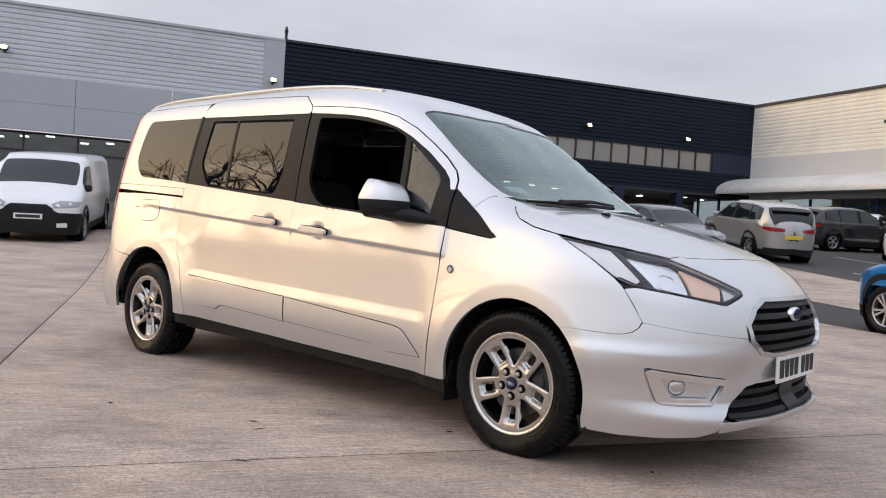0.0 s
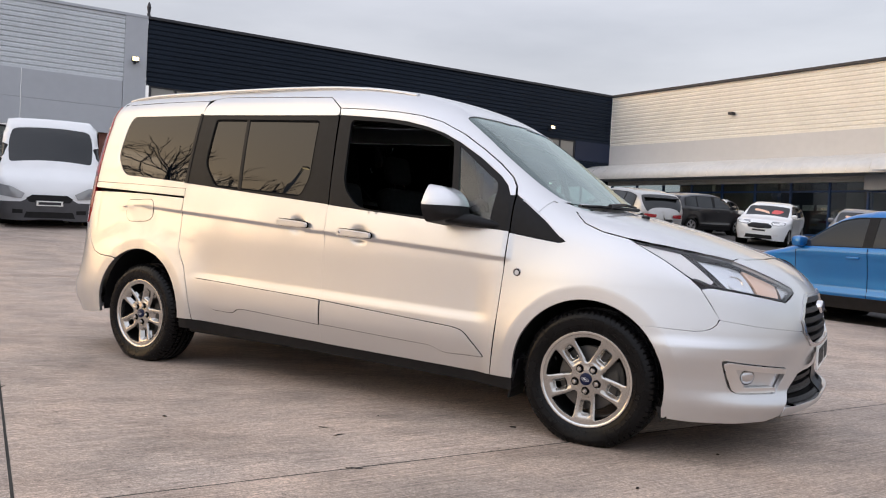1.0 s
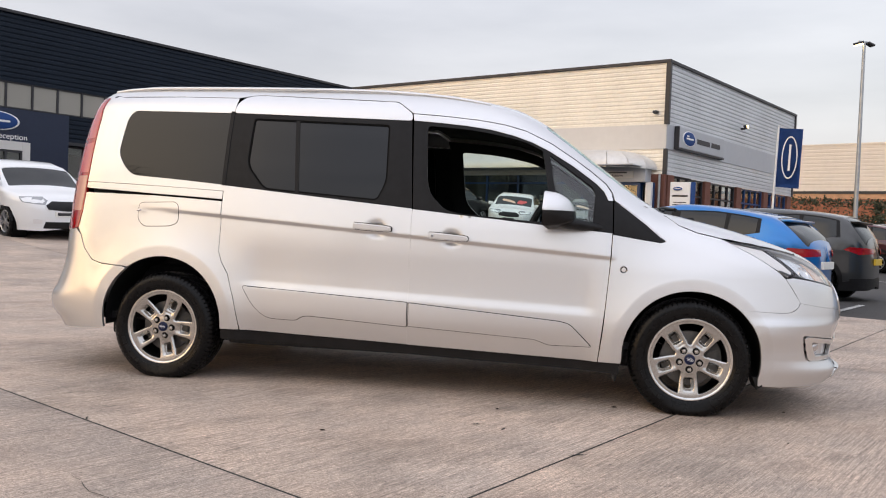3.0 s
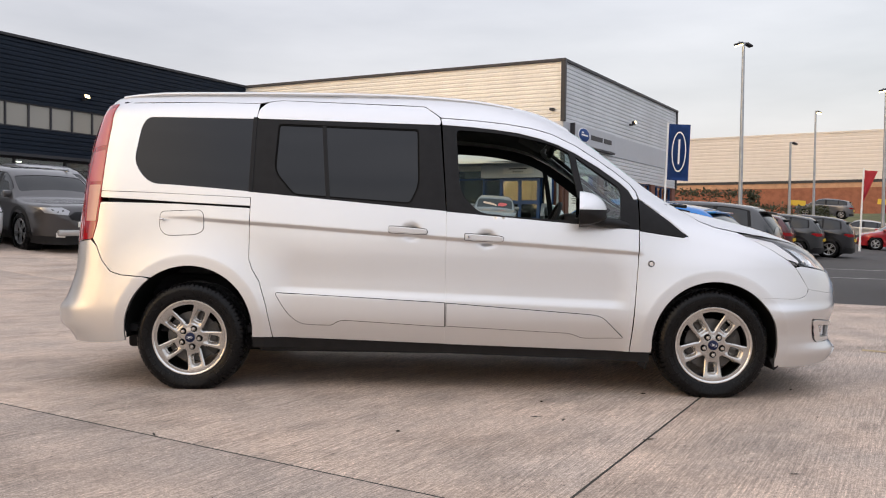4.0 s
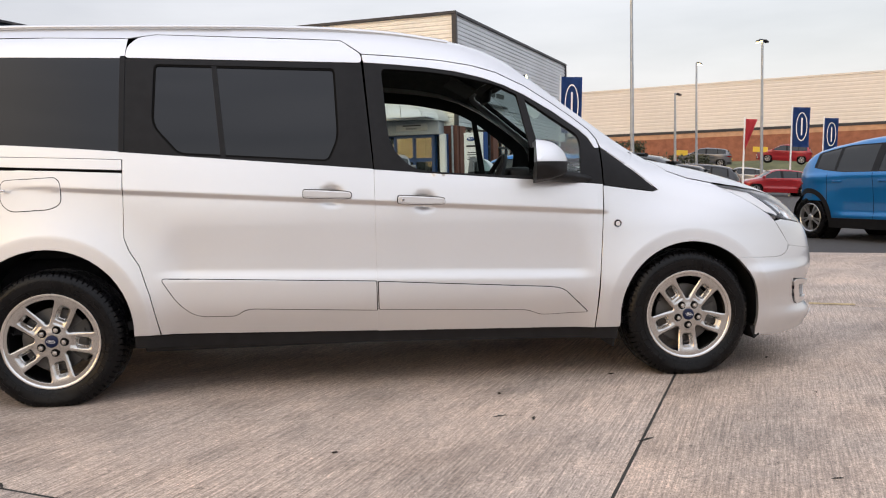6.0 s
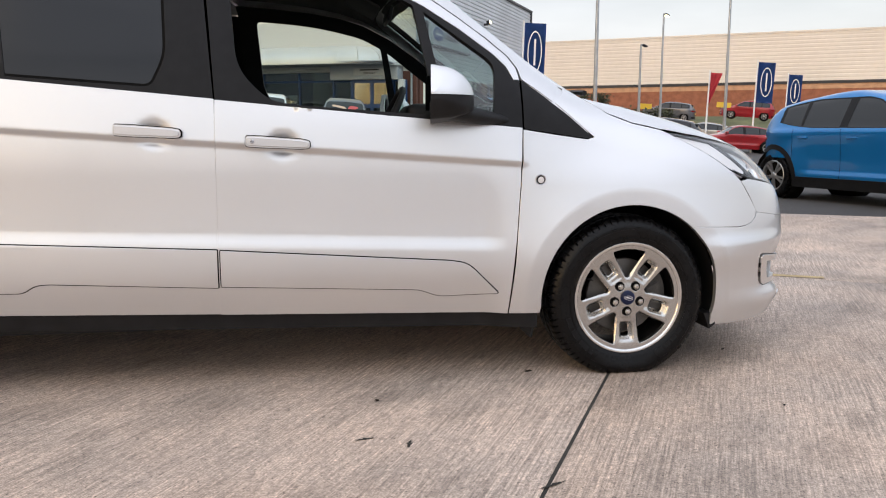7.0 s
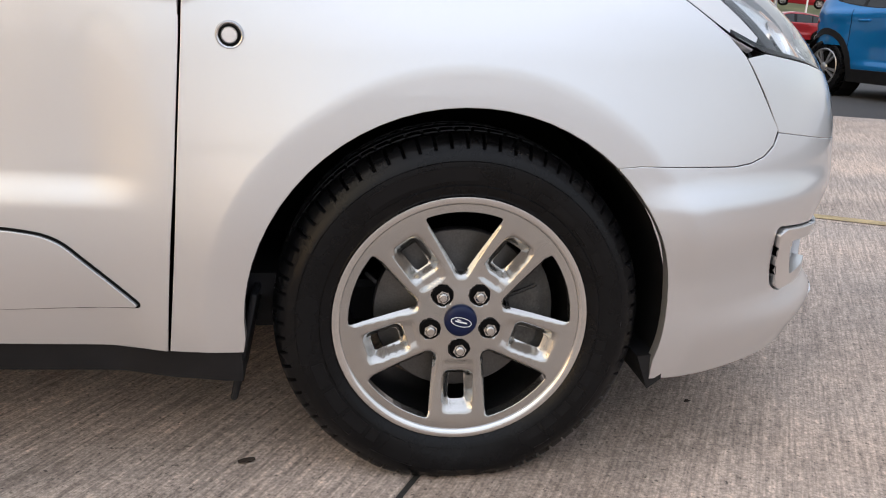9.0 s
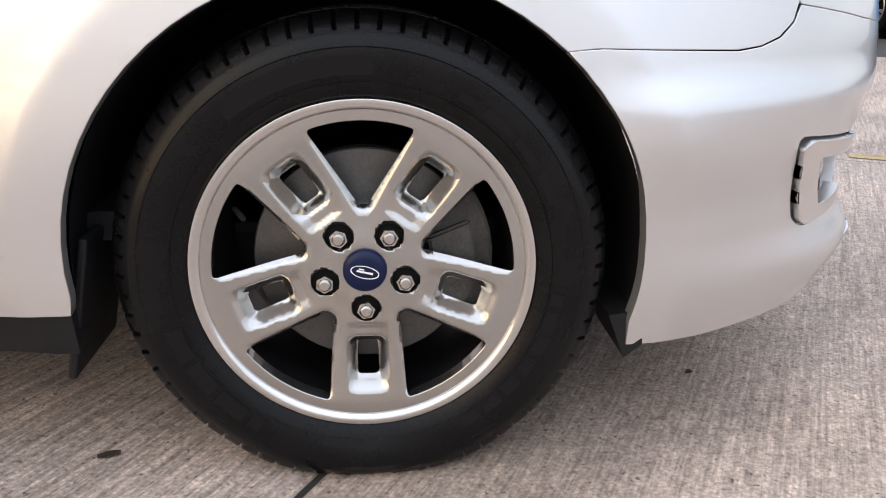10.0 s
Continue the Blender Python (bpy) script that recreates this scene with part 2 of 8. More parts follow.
    nt.links.new(grit, hsum.inputs[1])
    nt.links.new(hsum.outputs[0], bp.inputs["Height"])
    nt.links.new(bp.outputs["Normal"], b.inputs["Normal"])
    return m


CONCRETE = concrete_material()
ASPHALT = vary(mat("asphalt", (0.056, 0.052, 0.050), 0.85), 0.35, 0.25, 0.004, 140, 0.1)
JOINT = vary(mat("joint_filler", (0.030, 0.028, 0.024), 0.95), 3, 0.4, 0.002, 120)
LINE_WHITE = vary(mat("worn_line_paint", (0.45, 0.44, 0.42), 0.8), 2.5, 0.35, 0.0, 60)
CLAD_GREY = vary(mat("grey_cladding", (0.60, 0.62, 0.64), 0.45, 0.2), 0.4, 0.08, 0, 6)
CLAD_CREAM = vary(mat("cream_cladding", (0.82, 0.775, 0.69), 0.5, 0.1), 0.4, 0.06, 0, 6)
CLAD_NAVY = vary(mat("navy_cladding", (0.007, 0.013, 0.024), 0.6, spec=0.25), 0.4, 0.12, 0, 6)
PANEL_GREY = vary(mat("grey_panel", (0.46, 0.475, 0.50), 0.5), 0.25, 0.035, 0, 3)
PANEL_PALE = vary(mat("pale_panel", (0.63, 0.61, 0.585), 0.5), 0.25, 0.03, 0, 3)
NAVY_PANEL = vary(mat("navy_panel", (0.010, 0.018, 0.045), 0.4), 0.5, 0.1, 0, 8)
FRAME_DARK = mat("dark_frame", (0.03, 0.03, 0.035), 0.5)
FRAME_BLUE = vary(mat("blue_frame", (0.010, 0.050, 0.16), 0.4), 3, 0.1, 0, 40)
CANOPY = vary(mat("canopy_sheet", (0.66, 0.645, 0.62), 0.45, 0.3), 0.6, 0.07, 0, 4)
BRICK_DARK = vary(mat("brick", (0.17, 0.07, 0.05), 0.85), 1.5, 0.2, 0.004, 30)
GALV = vary(mat("galvanised_steel", (0.36, 0.38, 0.40), 0.45, 0.7), 4, 0.12, 0, 90)
LAMP_GLOW = mat("lamp_glow", (1, 0.9, 0.6), 0.4, emit=(1.0, 0.76, 0.36), strength=5.0)
SHOP_GLOW = mat("ceiling_lamp_glow", (1, 1, 0.9), 0.4, emit=(1.0, 0.93, 0.75), strength=5.0)
INNER_WALL = vary(mat("showroom_wall", (0.26, 0.24, 0.21), 0.8), 0.8, 0.2, 0, 5)
FLAG_BLUE = vary(mat("blue_flag_cloth", (0.012, 0.055, 0.21), 0.7), 2, 0.12, 0, 200)
FLAG_RED = vary(mat("red_flag_cloth", (0.55, 0.05, 0.07), 0.7), 2, 0.12, 0, 200)
BARK = vary(mat("bark", (0.045, 0.038, 0.032), 0.9), 6, 0.3, 0.004, 60)
LEAF = vary(mat("hedge_leaf", (0.055, 0.060, 0.030), 0.8), 3, 0.35, 0, 30)

# ---- building helpers ----
def mesh_ob(name, verts, faces, material, parent=None, normals=None, smooth=True):
    me = bpy.data.meshes.new(name)
    me.from_pydata([tuple(v) for v in verts], [], [tuple(int(i) for i in f) for f in faces])
    me.polygons.foreach_set("use_smooth", [smooth] * len(me.polygons))
    if normals is not None:
        me.normals_split_custom_set_from_vertices([tuple(n) for n in normals])
    me.materials.append(material)
    ob = new(name, me)
    if parent is not None:
        ob.parent = parent
    return ob


def part(name, bm, material, parent, label="", smooth=None):
    """Links a bmesh as one mesh object under a thing or a part."""
    me = bpy.data.meshes.new(name)
    bm.normal_update()
    if smooth is not None:
        for f in bm.faces:
            f.smooth = True
        if smooth < 179:
            for e in bm.edges:
                e.smooth = not (len(e.link_faces) == 2 and e.calc_face_angle(0) > radians(smooth))
    bm.to_mesh(me)
    bm.free()
    me.materials.append(material)
    ob = new(name, me)
    if parent is not None:
        ob.parent = parent
    if label:
        tagged(ob, label)
    return ob


def thing(name, m=None, label="", category="", group="", kind=""):
    ob = new(name)
    if m is not None:
        ob.matrix_basis = m
    return tagged(ob, label, category, group, kind)


def box(bm, x0, x1, y0, y1, z0, z1, bevel=0.0, m=None, seg=2):
    """A box with rounded edges, added to bm."""
    vs = [bm.verts.new((x, y, z)) for x in (x0, x1) for y in (y0, y1) for z in (z0, z1)]
    fs = [bm.faces.new([vs[i] for i in q]) for q in ((0, 1, 3, 2), (4, 6, 7, 5), (0, 4, 5, 1), (2, 3, 7, 6), (0, 2, 6, 4), (1, 5, 7, 3))]
    geom = list({e for f in fs for e in f.edges})
    if bevel:
        r = bmesh.ops.bevel(bm, geom=geom, offset=bevel, segments=seg, affect="EDGES", profile=0.5)
        vs = list({v for f in r["faces"] for v in f.verts} | {v for v in vs if v.is_valid})
    if m is not None:
        bmesh.ops.transform(bm, matrix=m, verts=[v for v in vs if v.is_valid])
    return bm


def bx(x0, x1, y0, y1, z0, z1, bevel=0.0, m=None, seg=2):
    return box(bmesh.new(), x0, x1, y0, y1, z0, z1, bevel, m, seg)


def lathe(bm, prof, n=48, axis="y", centre=(0, 0, 0), closed=False):
    """Turns (radius, along) pairs about an axis."""
    rings = []
    for k in range(n):
        a = 2 * math.pi * k / n
        c, s = math.cos(a), math.sin(a)
        ring = []
        for r, h in prof:
            p = {"y": (r * c, h, r * s), "z": (r * c, r * s, h), "x": (h, r * c, r * s)}[axis]
            ring.append(bm.verts.new(Vector(p) + Vector(centre)))
        rings.append(ring)
    m = len(prof)
    for k in range(n):
        a, b = rings[k], rings[(k + 1) % n]
        for i in range(m if closed else m - 1):
            j = (i + 1) % m
            bm.faces.new((a[i], a[j], b[j], b[i]))
    bmesh.ops.remove_doubles(bm, verts=[v for r in rings for v in r], dist=1e-6)
    bmesh.ops.recalc_face_normals(bm, faces=bm.faces)
    return bm


def tube(bm, pts, radii, n=8, cap=True):
    """A tube along points, with a radius at each."""
    pts = [Vector(p) for p in pts]
    rings, up = [], Vector((0.31, 0.17, 0.93))
    for i, p in enumerate(pts):
        d = (pts[min(i + 1, len(pts) - 1)] - pts[max(i - 1, 0)]).normalized()
        u = d.cross(up)
        u = (u if u.length > 1e-4 else d.cross(Vector((1, 0, 0)))).normalized()
        v = d.cross(u)
        r = radii[i] if not isinstance(radii, (int, float)) else radii
        rings.append([bm.verts.new(p + r * (math.cos(2 * math.pi * k / n) * u + math.sin(2 * math.pi * k / n) * v)) for k in range(n)])
    for a, b in zip(rings, rings[1:]):
        for k in range(n):
            bm.faces.new((a[k], a[(k + 1) % n], b[(k + 1) % n], b[k]))
    if cap:
        bm.faces.new(rings[0][::-1])
        bm.faces.new(rings[-1])
    return bm


def prism(bm, poly, y0, y1, m=None):
    """An outline in x and z, drawn out along y."""
    a = [bm.verts.new((x, y0, z)) for x, z in poly]
    b = [bm.verts.new((x, y1, z)) for x, z in poly]
    bm.faces.new(a)
    bm.faces.new(b[::-1])
    for i in range(len(poly)):
        j = (i + 1) % len(poly)
        bm.faces.new((a[j], a[i], b[i], b[j]))
    bmesh.ops.recalc_face_normals(bm, faces=bm.faces)
    if m is not None:
        bmesh.ops.transform(bm, matrix=m, verts=bm.verts)
    return bm


def rounded(poly, r, n=5):
    """An outline with its corners rounded; r is one radius, or one for each corner."""
    out, c = [], len(poly)
    for i, p in enumerate(poly):
        p, a, b = np.array(p, float), np.array(poly[i - 1], float), np.array(poly[(i + 1) % c], float)
        rr = r[i] if not isinstance(r, (int, float)) else r
        la, lb = np.linalg.norm(a - p), np.linalg.norm(b - p)
        d = min(rr, 0.48 * la, 0.48 * lb)
        if d < 1e-5:
            out.append(p)
            continue
        s, e = p + (a - p) / la * d, p + (b - p) / lb * d
        for k in range(n + 1):
            t = k / n
            out.append((1 - t) ** 2 * s + 2 * t * (1 - t) * p + t * t * e)
    return np.array(out)


def inside(pts, poly):
    x, y = pts[:, 0], pts[:, 1]
    res = np.zeros(len(pts), bool)
    j = len(poly) - 1
    for i in range(len(poly)):
        xi, yi, xj, yj = *poly[i], *poly[j]
        hit = ((yi > y) != (yj > y)) & (x < (xj - xi) * (y - yi) / (yj - yi + 1e-12) + xi)
        res ^= hit
        j = i
    return res


def edge_gap(pts, poly):
    """Distance of points from an outline."""
    if len(pts) == 0:
        return np.zeros(0)
    a = np.roll(poly, 1, 0)
    d = poly - a
    l2 = (d * d).sum(1) + 1e-12
    out = np.empty(len(pts))
    for i in range(0, len(pts), 2000):
        px, py = pts[i:i + 2000, 0, None] - a[None, :, 0], pts[i:i + 2000, 1, None] - a[None, :, 1]
        t = np.clip((px * d[:, 0] + py * d[:, 1]) / l2, 0, 1)
        px -= t * d[:, 0]
        py -= t * d[:, 1]
        out[i:i + 2000] = np.sqrt((px * px + py * py).min(1))
    return out


def dense(poly, step):
    out = []
    for i in range(len(poly)):
        a, b = poly[i], poly[(i + 1) % len(poly)]
        n = max(1, int(np.ceil(np.linalg.norm(b - a) / step)))
        out += [a + (b - a) * k / n for k in range(n)]
    return np.array(out)


def inset(poly, g):
    """Moves an outline in by g."""
    area = sum(poly[i - 1][0] * poly[i][1] - poly[i][0] * poly[i - 1][1] for i in range(len(poly)))
    s = 1 if area > 0 else -1
    nxt, prv = np.roll(poly, -1, 0), np.roll(poly, 1, 0)
    def nrm(v):
        q = np.stack([-v[:, 1], v[:, 0]], 1) * s
        return q / (np.linalg.norm(q, axis=1, keepdims=True) + 1e-12)
    n = nrm(nxt - poly) + nrm(poly - prv)
    return poly + g * n / np.maximum((n * n).sum(1, keepdims=True) / 2, 0.5)


from mathutils.geometry import delaunay_2d_cdt


def skin(place, outline, holes=(), step=0.03, scale=(1, 1), gap=0.0011, lip=0.018, offset=0.0, hole_gap=0.0, lip_holes=True, creases=()):
    """A panel: an outline with holes in panel coordinates, laid on a surface by place(a, b) -> places, normals.
    Its edges turn in, so that it has depth and a real gap to its neighbours. scale: metres in one unit of each coordinate."""
    sc = np.array(scale, float)
    rings = [inset(dense(np.array(outline, float) * sc, step), gap)]
    for hpoly in holes:
        rings.append(inset(dense(np.array(hpoly, float) * sc, step), -hole_gap))
    lo, hi = rings[0].min(0), rings[0].max(0)
    gx, gy = np.meshgrid(np.arange(lo[0], hi[0], step) + step * 0.37, np.arange(lo[1], hi[1], step) + step * 0.41)
    pts = np.stack([gx.ravel(), gy.ravel()], 1)
    pts = pts[inside(pts, rings[0])]
    ok = edge_gap(pts, rings[0]) > 0.45 * step
    for r in rings[1:]:
        near = np.nonzero(ok & (pts >= r.min(0) - step).all(1) & (pts <= r.max(0) + step).all(1))[0]
        ok[near] = ~inside(pts[near], r) & (edge_gap(pts[near], r) > 0.45 * step)
    lines = []
    for c in creases:
        c = np.array(c, float) * sc
        d = [c[0]]
        for a, b in zip(c, c[1:]):
            k = max(1, int(np.ceil(np.linalg.norm(b - a) / step)))
            d += [a + (b - a) * (i + 1) / k for i in range(k)]
        d = np.array(d)
        good = inside(d, rings[0]) & (edge_gap(d, rings[0]) > 0.25 * step)
        for r in rings[1:]:
            good &= ~inside(d, r) & (edge_gap(d, r) > 0.25 * step)
        lines.append((d, good))
        mids = (d[1:] + d[:-1]) / 2
        idx = np.nonzero(ok)[0]
        for i in range(0, len(idx), 3000):
            k = idx[i:i + 3000]
            gx, gy = pts[k, 0, None] - mids[None, :, 0], pts[k, 1, None] - mids[None, :, 1]
            ok[k] = (gx * gx + gy * gy).min(1) > (0.5 * step) ** 2
    pts = pts[ok]
    verts, edges, base = [], [], 0
    for r in rings:
        n = len(r)
        verts += list(r)
        edges += [(base + i, base + (i + 1) % n) for i in range(n)]
        base += n
    for d, good in lines:
        last = None
        for q, g in zip(d, good):
            if g:
                verts.append(q)
                if last is not None:
                    edges.append((last, base))
                last = base
                base += 1
            else:
                last = None
    verts = np.concatenate([np.array(verts), pts]) if len(pts) else np.array(verts)
    v2, _, f2, ov, _, _ = delaunay_2d_cdt([Vector(v) for v in verts], edges, [], 0, 1e-6)
    v2 = np.array([tuple(v) for v in v2])
    tri = np.array([f for f in f2 if len(f) == 3])
    cen = v2[tri].mean(1)
    ok = inside(cen, rings[0])
    for r in rings[1:]:
        ok &= ~inside(cen, r)
    tri = tri[ok]
    p, nrm = place(*(v2 / sc).T)
    # outward facing
    fn = np.cross(p[tri[:, 1]] - p[tri[:, 0]], p[tri[:, 2]] - p[tri[:, 0]])
    flip = (fn * nrm[tri[:, 0]]).sum(1) < 0
    tri[flip] = tri[flip][:, ::-1]
    p = p + offset * nrm
    edge_n = {}
    for f in tri:
        for a, b in ((f[0], f[1]), (f[1], f[2]), (f[2], f[0])):
            edge_n[(a, b)] = 1
    border = [(a, b) for a, b in edge_n if (b, a) not in edge_n]
    V, N, F = [tuple(q) for q in p], [tuple(q) for q in nrm], [tuple(f) for f in tri]
    if lip:
        bverts = sorted({a for a, _ in border})
        hole_v = set()
        if not lip_holes and len(rings) > 1:
            for i in bverts:
                if min(edge_gap(v2[i:i + 1], r)[0] for r in rings[1:]) < 1e-4:
                    hole_v.add(i)
        out = {}
        for a, b in border:
            t = p[b] - p[a]
            o = np.cross(t, nrm[a])
            for i in (a, b):
                out[i] = out.get(i, 0) + o / (np.linalg.norm(o) + 1e-9)
        idx = {}
        for i in bverts:
            if i in hole_v:
                continue
            o = out[i] / (np.linalg.norm(out[i]) + 1e-9)
            q1 = p[i] + 0.0012 * o - 0.0012 * nrm[i]
            k = len(V)
            V += [tuple(p[i]), tuple(q1), tuple(q1), tuple(q1 - lip * nrm[i])]
            N += [tuple(nrm[i]), tuple((nrm[i] + o) / 1.4142), tuple(o), tuple(o)]
            idx[i] = k
        for a, b in border:
            if a in idx and b in idx:
                A, B = idx[a], idx[b]
                F.append((A + 1, B + 1, B, A))
                F.append((A + 3, B + 3, B + 2, A + 2))
    return V, F, N


def skin_part(name, material, parent, place, outline, label="", **kw):
    V, F, N = skin(place, outline, **kw)
    ob = mesh_ob(name, V, F, material, parent, N)
    if label:
        tagged(ob, label)
    return ob


def mirrored(ob, y=None, name=None, parent=None):
    """The same part on the other flank."""
    y = YC if y is None else y
    src = ob.data
    n = len(src.vertices)
    co = np.empty(n * 3)
    src.vertices.foreach_get("co", co)
    co = co.reshape(-1, 3)
    co[:, 1] = 2 * y - co[:, 1]
    nn = np.array([tuple(v.vector) for v in src.corner_normals])
    me = bpy.data.meshes.new(src.name)
    faces = [tuple(reversed(pl.vertices)) for pl in src.polygons]
    me.from_pydata([tuple(c) for c in co], [], faces)
    me.polygons.foreach_set("use_smooth", [True] * len(faces))
    cn, k = [], 0
    for pl in src.polygons:
        seg = nn[pl.loop_start:pl.loop_start + pl.loop_total][::-1]
        cn += [(a, -b, c) for a, b, c in seg]
    me.normals_split_custom_set(cn)
    for m in src.materials:
        me.materials.append(m)
    out = new(name or ob.name.split(".")[0], me)
    out.parent = parent or ob.parent
    if "label" in ob:
        out["label"] = ob["label"]
    return out

# ---- shape of the people carrier: one smooth hull, cut into panels ----
YC = 0.02
HUB_Z = 0.305
ARCHES = ((0.0, 0.352, 0.378), (3.062, 0.312, 0.364))


def pw(x, xs, ys):
    """Smooth (monotone cubic) curve through a few design stations."""
    xs, ys = np.asarray(xs, float), np.asarray(ys, float)
    x = np.clip(x, xs[0], xs[-1])
    d = np.diff(ys) / np.diff(xs)
    m = np.concatenate([[d[0]], np.where(d[1:] * d[:-1] > 0, 2 * d[1:] * d[:-1] / (d[1:] + d[:-1] + 1e-12), 0), [d[-1]]])
    i = np.clip(np.searchsorted(xs, x, side="right") - 1, 0, len(xs) - 2)
    h = xs[i + 1] - xs[i]
    t = (x - xs[i]) / h
    return ((2 * t**3 - 3 * t**2 + 1) * ys[i] + (t**3 - 2 * t**2 + t) * h * m[i]
            + (-2 * t**3 + 3 * t**2) * ys[i + 1] + (t**3 - t**2) * h * m[i + 1])


def sst(a, b, x):
    t = np.clip((x - a) / (b - a), 0, 1)
    return t * t * (3 - 2 * t)


def smax(a, b, k):
    h = np.maximum(k - np.abs(a - b), 0) / k
    return np.maximum(a, b) + h * h * k * 0.25


def half_width(x, z):
    w = pw(z, [0.1, 0.2, 0.32, 0.48, 0.62, 0.8, 0.95, 1.17, 1.4, 1.6, 1.72, 1.9],
           [0.845, 0.868, 0.886, 0.897, 0.893, 0.884, 0.872, 0.843, 0.797, 0.745, 0.705, 0.62])
    w = w - 0.05 * sst(1.3, 2.5, x) * sst(0.95, 1.4, z) - 0.035 * sst(2.35, 3.1, x) * sst(0.75, 1.0, z)
    # shoulder crease, falling towards the front
    d = z - (0.940 - 0.066 * (x - 1.0))
    fade = sst(-0.3, 0.3, x) * (1 - sst(2.60, 2.66, x))
    w = w + fade * 0.012 * sst(-0.014, 0.012, d) * np.exp(-np.maximum(d, 0) / 0.22)
    # hollow above the lower door moulding, dying out towards the arches
    zone = sst(0.44, 0.62, x) * (1 - sst(2.46, 2.585, x))
    zl = 0.548 - 0.030 * (x - 1.0)
    w = w - zone * 0.0090 * sst(zl, zl + 0.060, z) * (1 - sst(zl + 0.10, 0.92, z))
    w = w - zone * 0.022 * (1 - sst(0.22, 0.44, z))
    # scoops behind the pull handles
    for hx, hz in ((1.297, 0.944), (1.738, 0.906)):
        w = w - 0.015 * np.clip(1 - ((x - hx) / 0.080) ** 2 - ((z - hz) / 0.066) ** 2, 0, 1) ** 2.2
    # flared arches
    for wx, wz, rr in ARCHES:
        r = np.hypot(x - wx, z - wz) - rr
        w = w + 0.019 * (1 - np.clip((r - 0.062) / 0.22, 0, 1)) ** 2
    # shelf along the front bumper
    w = w + 0.016 * sst(3.30, 3.50, x) * (1 - sst(0.505, 0.560, z)) * sst(0.36, 0.48, z)
    return w


def hull(x, y, z):
    """Negative inside the hull, positive outside, about in metres."""
    ay = np.abs(y - YC)
    w = half_width(x, z)
    # nose and tail, seen from above
    nose = pw(z, [0.1, 0.2, 0.26, 0.33, 0.42, 0.55, 0.70, 0.80, 0.95, 1.2],
              [3.90, 3.960, 3.992, 3.945, 3.950, 3.985, 3.968, 3.935, 3.88, 3.80])
    tail = pw(z, [0.1, 0.24, 0.31, 0.375, 0.445, 0.52, 0.60, 0.70, 0.95, 1.4, 1.68, 1.85],
              [-0.80, -0.84, -0.89, -0.965, -0.970, -0.92, -0.88, -0.845, -0.82, -0.765, -0.68, -0.58])
    x0 = 3.17 - 0.10 * sst(0.5, 0.8, z)
    u = np.maximum((x - x0) / (nose - x0), 0)
    v = np.maximum((-0.42 - x) / (-0.42 - tail), 0)
    q = ay / w
    side = np.where(u > 0, (u**2.8 + q**2.8) ** (1 / 2.8) - 1, np.where(v > 0, (v**3.0 + q**3.0) ** (1 / 3.0) - 1, q - 1)) * w
    yn = ay / 0.89
    xs = x + 0.10 * yn * yn
    top = pw(xs, [-0.95, -0.75, -0.5, 0.0, 0.6, 1.2, 1.6, 1.9, 2.1, 2.284, 2.6, 2.885, 2.99, 3.10, 3.35, 3.6, 3.8, 3.92, 4.1],
             [1.66, 1.735, 1.778, 1.800, 1.803, 1.797, 1.778, 1.740, 1.69, 1.596, 1.368, 1.158, 1.105, 1.082, 1.022, 0.945, 0.868, 0.80, 0.6])
    slope = 0.75 * sst(1.9, 2.3, xs) * (1 - sst(2.85, 3.0, xs)) + 0.3 * sst(2.9, 3.1, xs)
    up = (z - top + 0.03 * yn * yn) / np.sqrt(1 + slope * slope)
    return smax(side, up, 0.16)


def crease_lines(kind):
    """Where the hull bends sharply: rows of mesh follow these."""
    out = []
    for d in (-0.020, -0.014, -0.005, 0.004, 0.012, 0.020):
        out.append([(x, 0.940 - 0.066 * (x - 1.0) + d) for x in np.linspace(-0.3, 2.75, 40)])
    for d in (0.0, 0.015, 0.030, 0.045, 0.060):
        out.append([(x, 0.548 - 0.030 * (x - 1.0) + d) for x in np.linspace(0.42, 2.6, 30)])
    for wx, wz, rr in ARCHES:
        for d in (0.048, 0.0615, 0.070, 0.082):
            out.append([(wx + (rr + d) * np.cos(a), wz + (rr + d) * np.sin(a)) for a in np.linspace(-0.3, 3.45, 60)])
    if kind == "side":
        return out
    res = []
    for line in out:
        line = np.array([q for q in line if (q[0] < 0.6 if kind == "tail" else q[0] > 2.45)])
        if len(line) > 1:
            p, _ = on_hull("side", *line.T)
            res.append(flat(kind, p))
    return res


def rays(kind, a, b):
    """Origin and direction of the rays that lay out a panel, from its two coordinates."""
    a, b = np.asarray(a, float), np.asarray(b, float)
    o, d = np.zeros((len(a), 3)), np.zeros((len(a), 3))
    o[:, 1] = YC
    if kind == "side":
        o[:, 0], o[:, 2], d[:, 1] = a, b, -1
    elif kind == "top":
        o[:, 0], o[:, 1], o[:, 2], d[:, 2] = a, b, 0.4, 1
    elif kind == "arc":
        r = np.radians(b)
        o[:, 0], o[:, 2], d[:, 1], d[:, 2] = a, 0.8, -np.cos(r), np.sin(r)
    else:
        r, s, o[:, 0] = np.radians(a), (1, -1)[kind == "tail"], (2.3, 0.4)[kind == "tail"]
        o[:, 2], d[:, 0], d[:, 1] = b, s * np.sin(r), -np.cos(r)
    return o, d


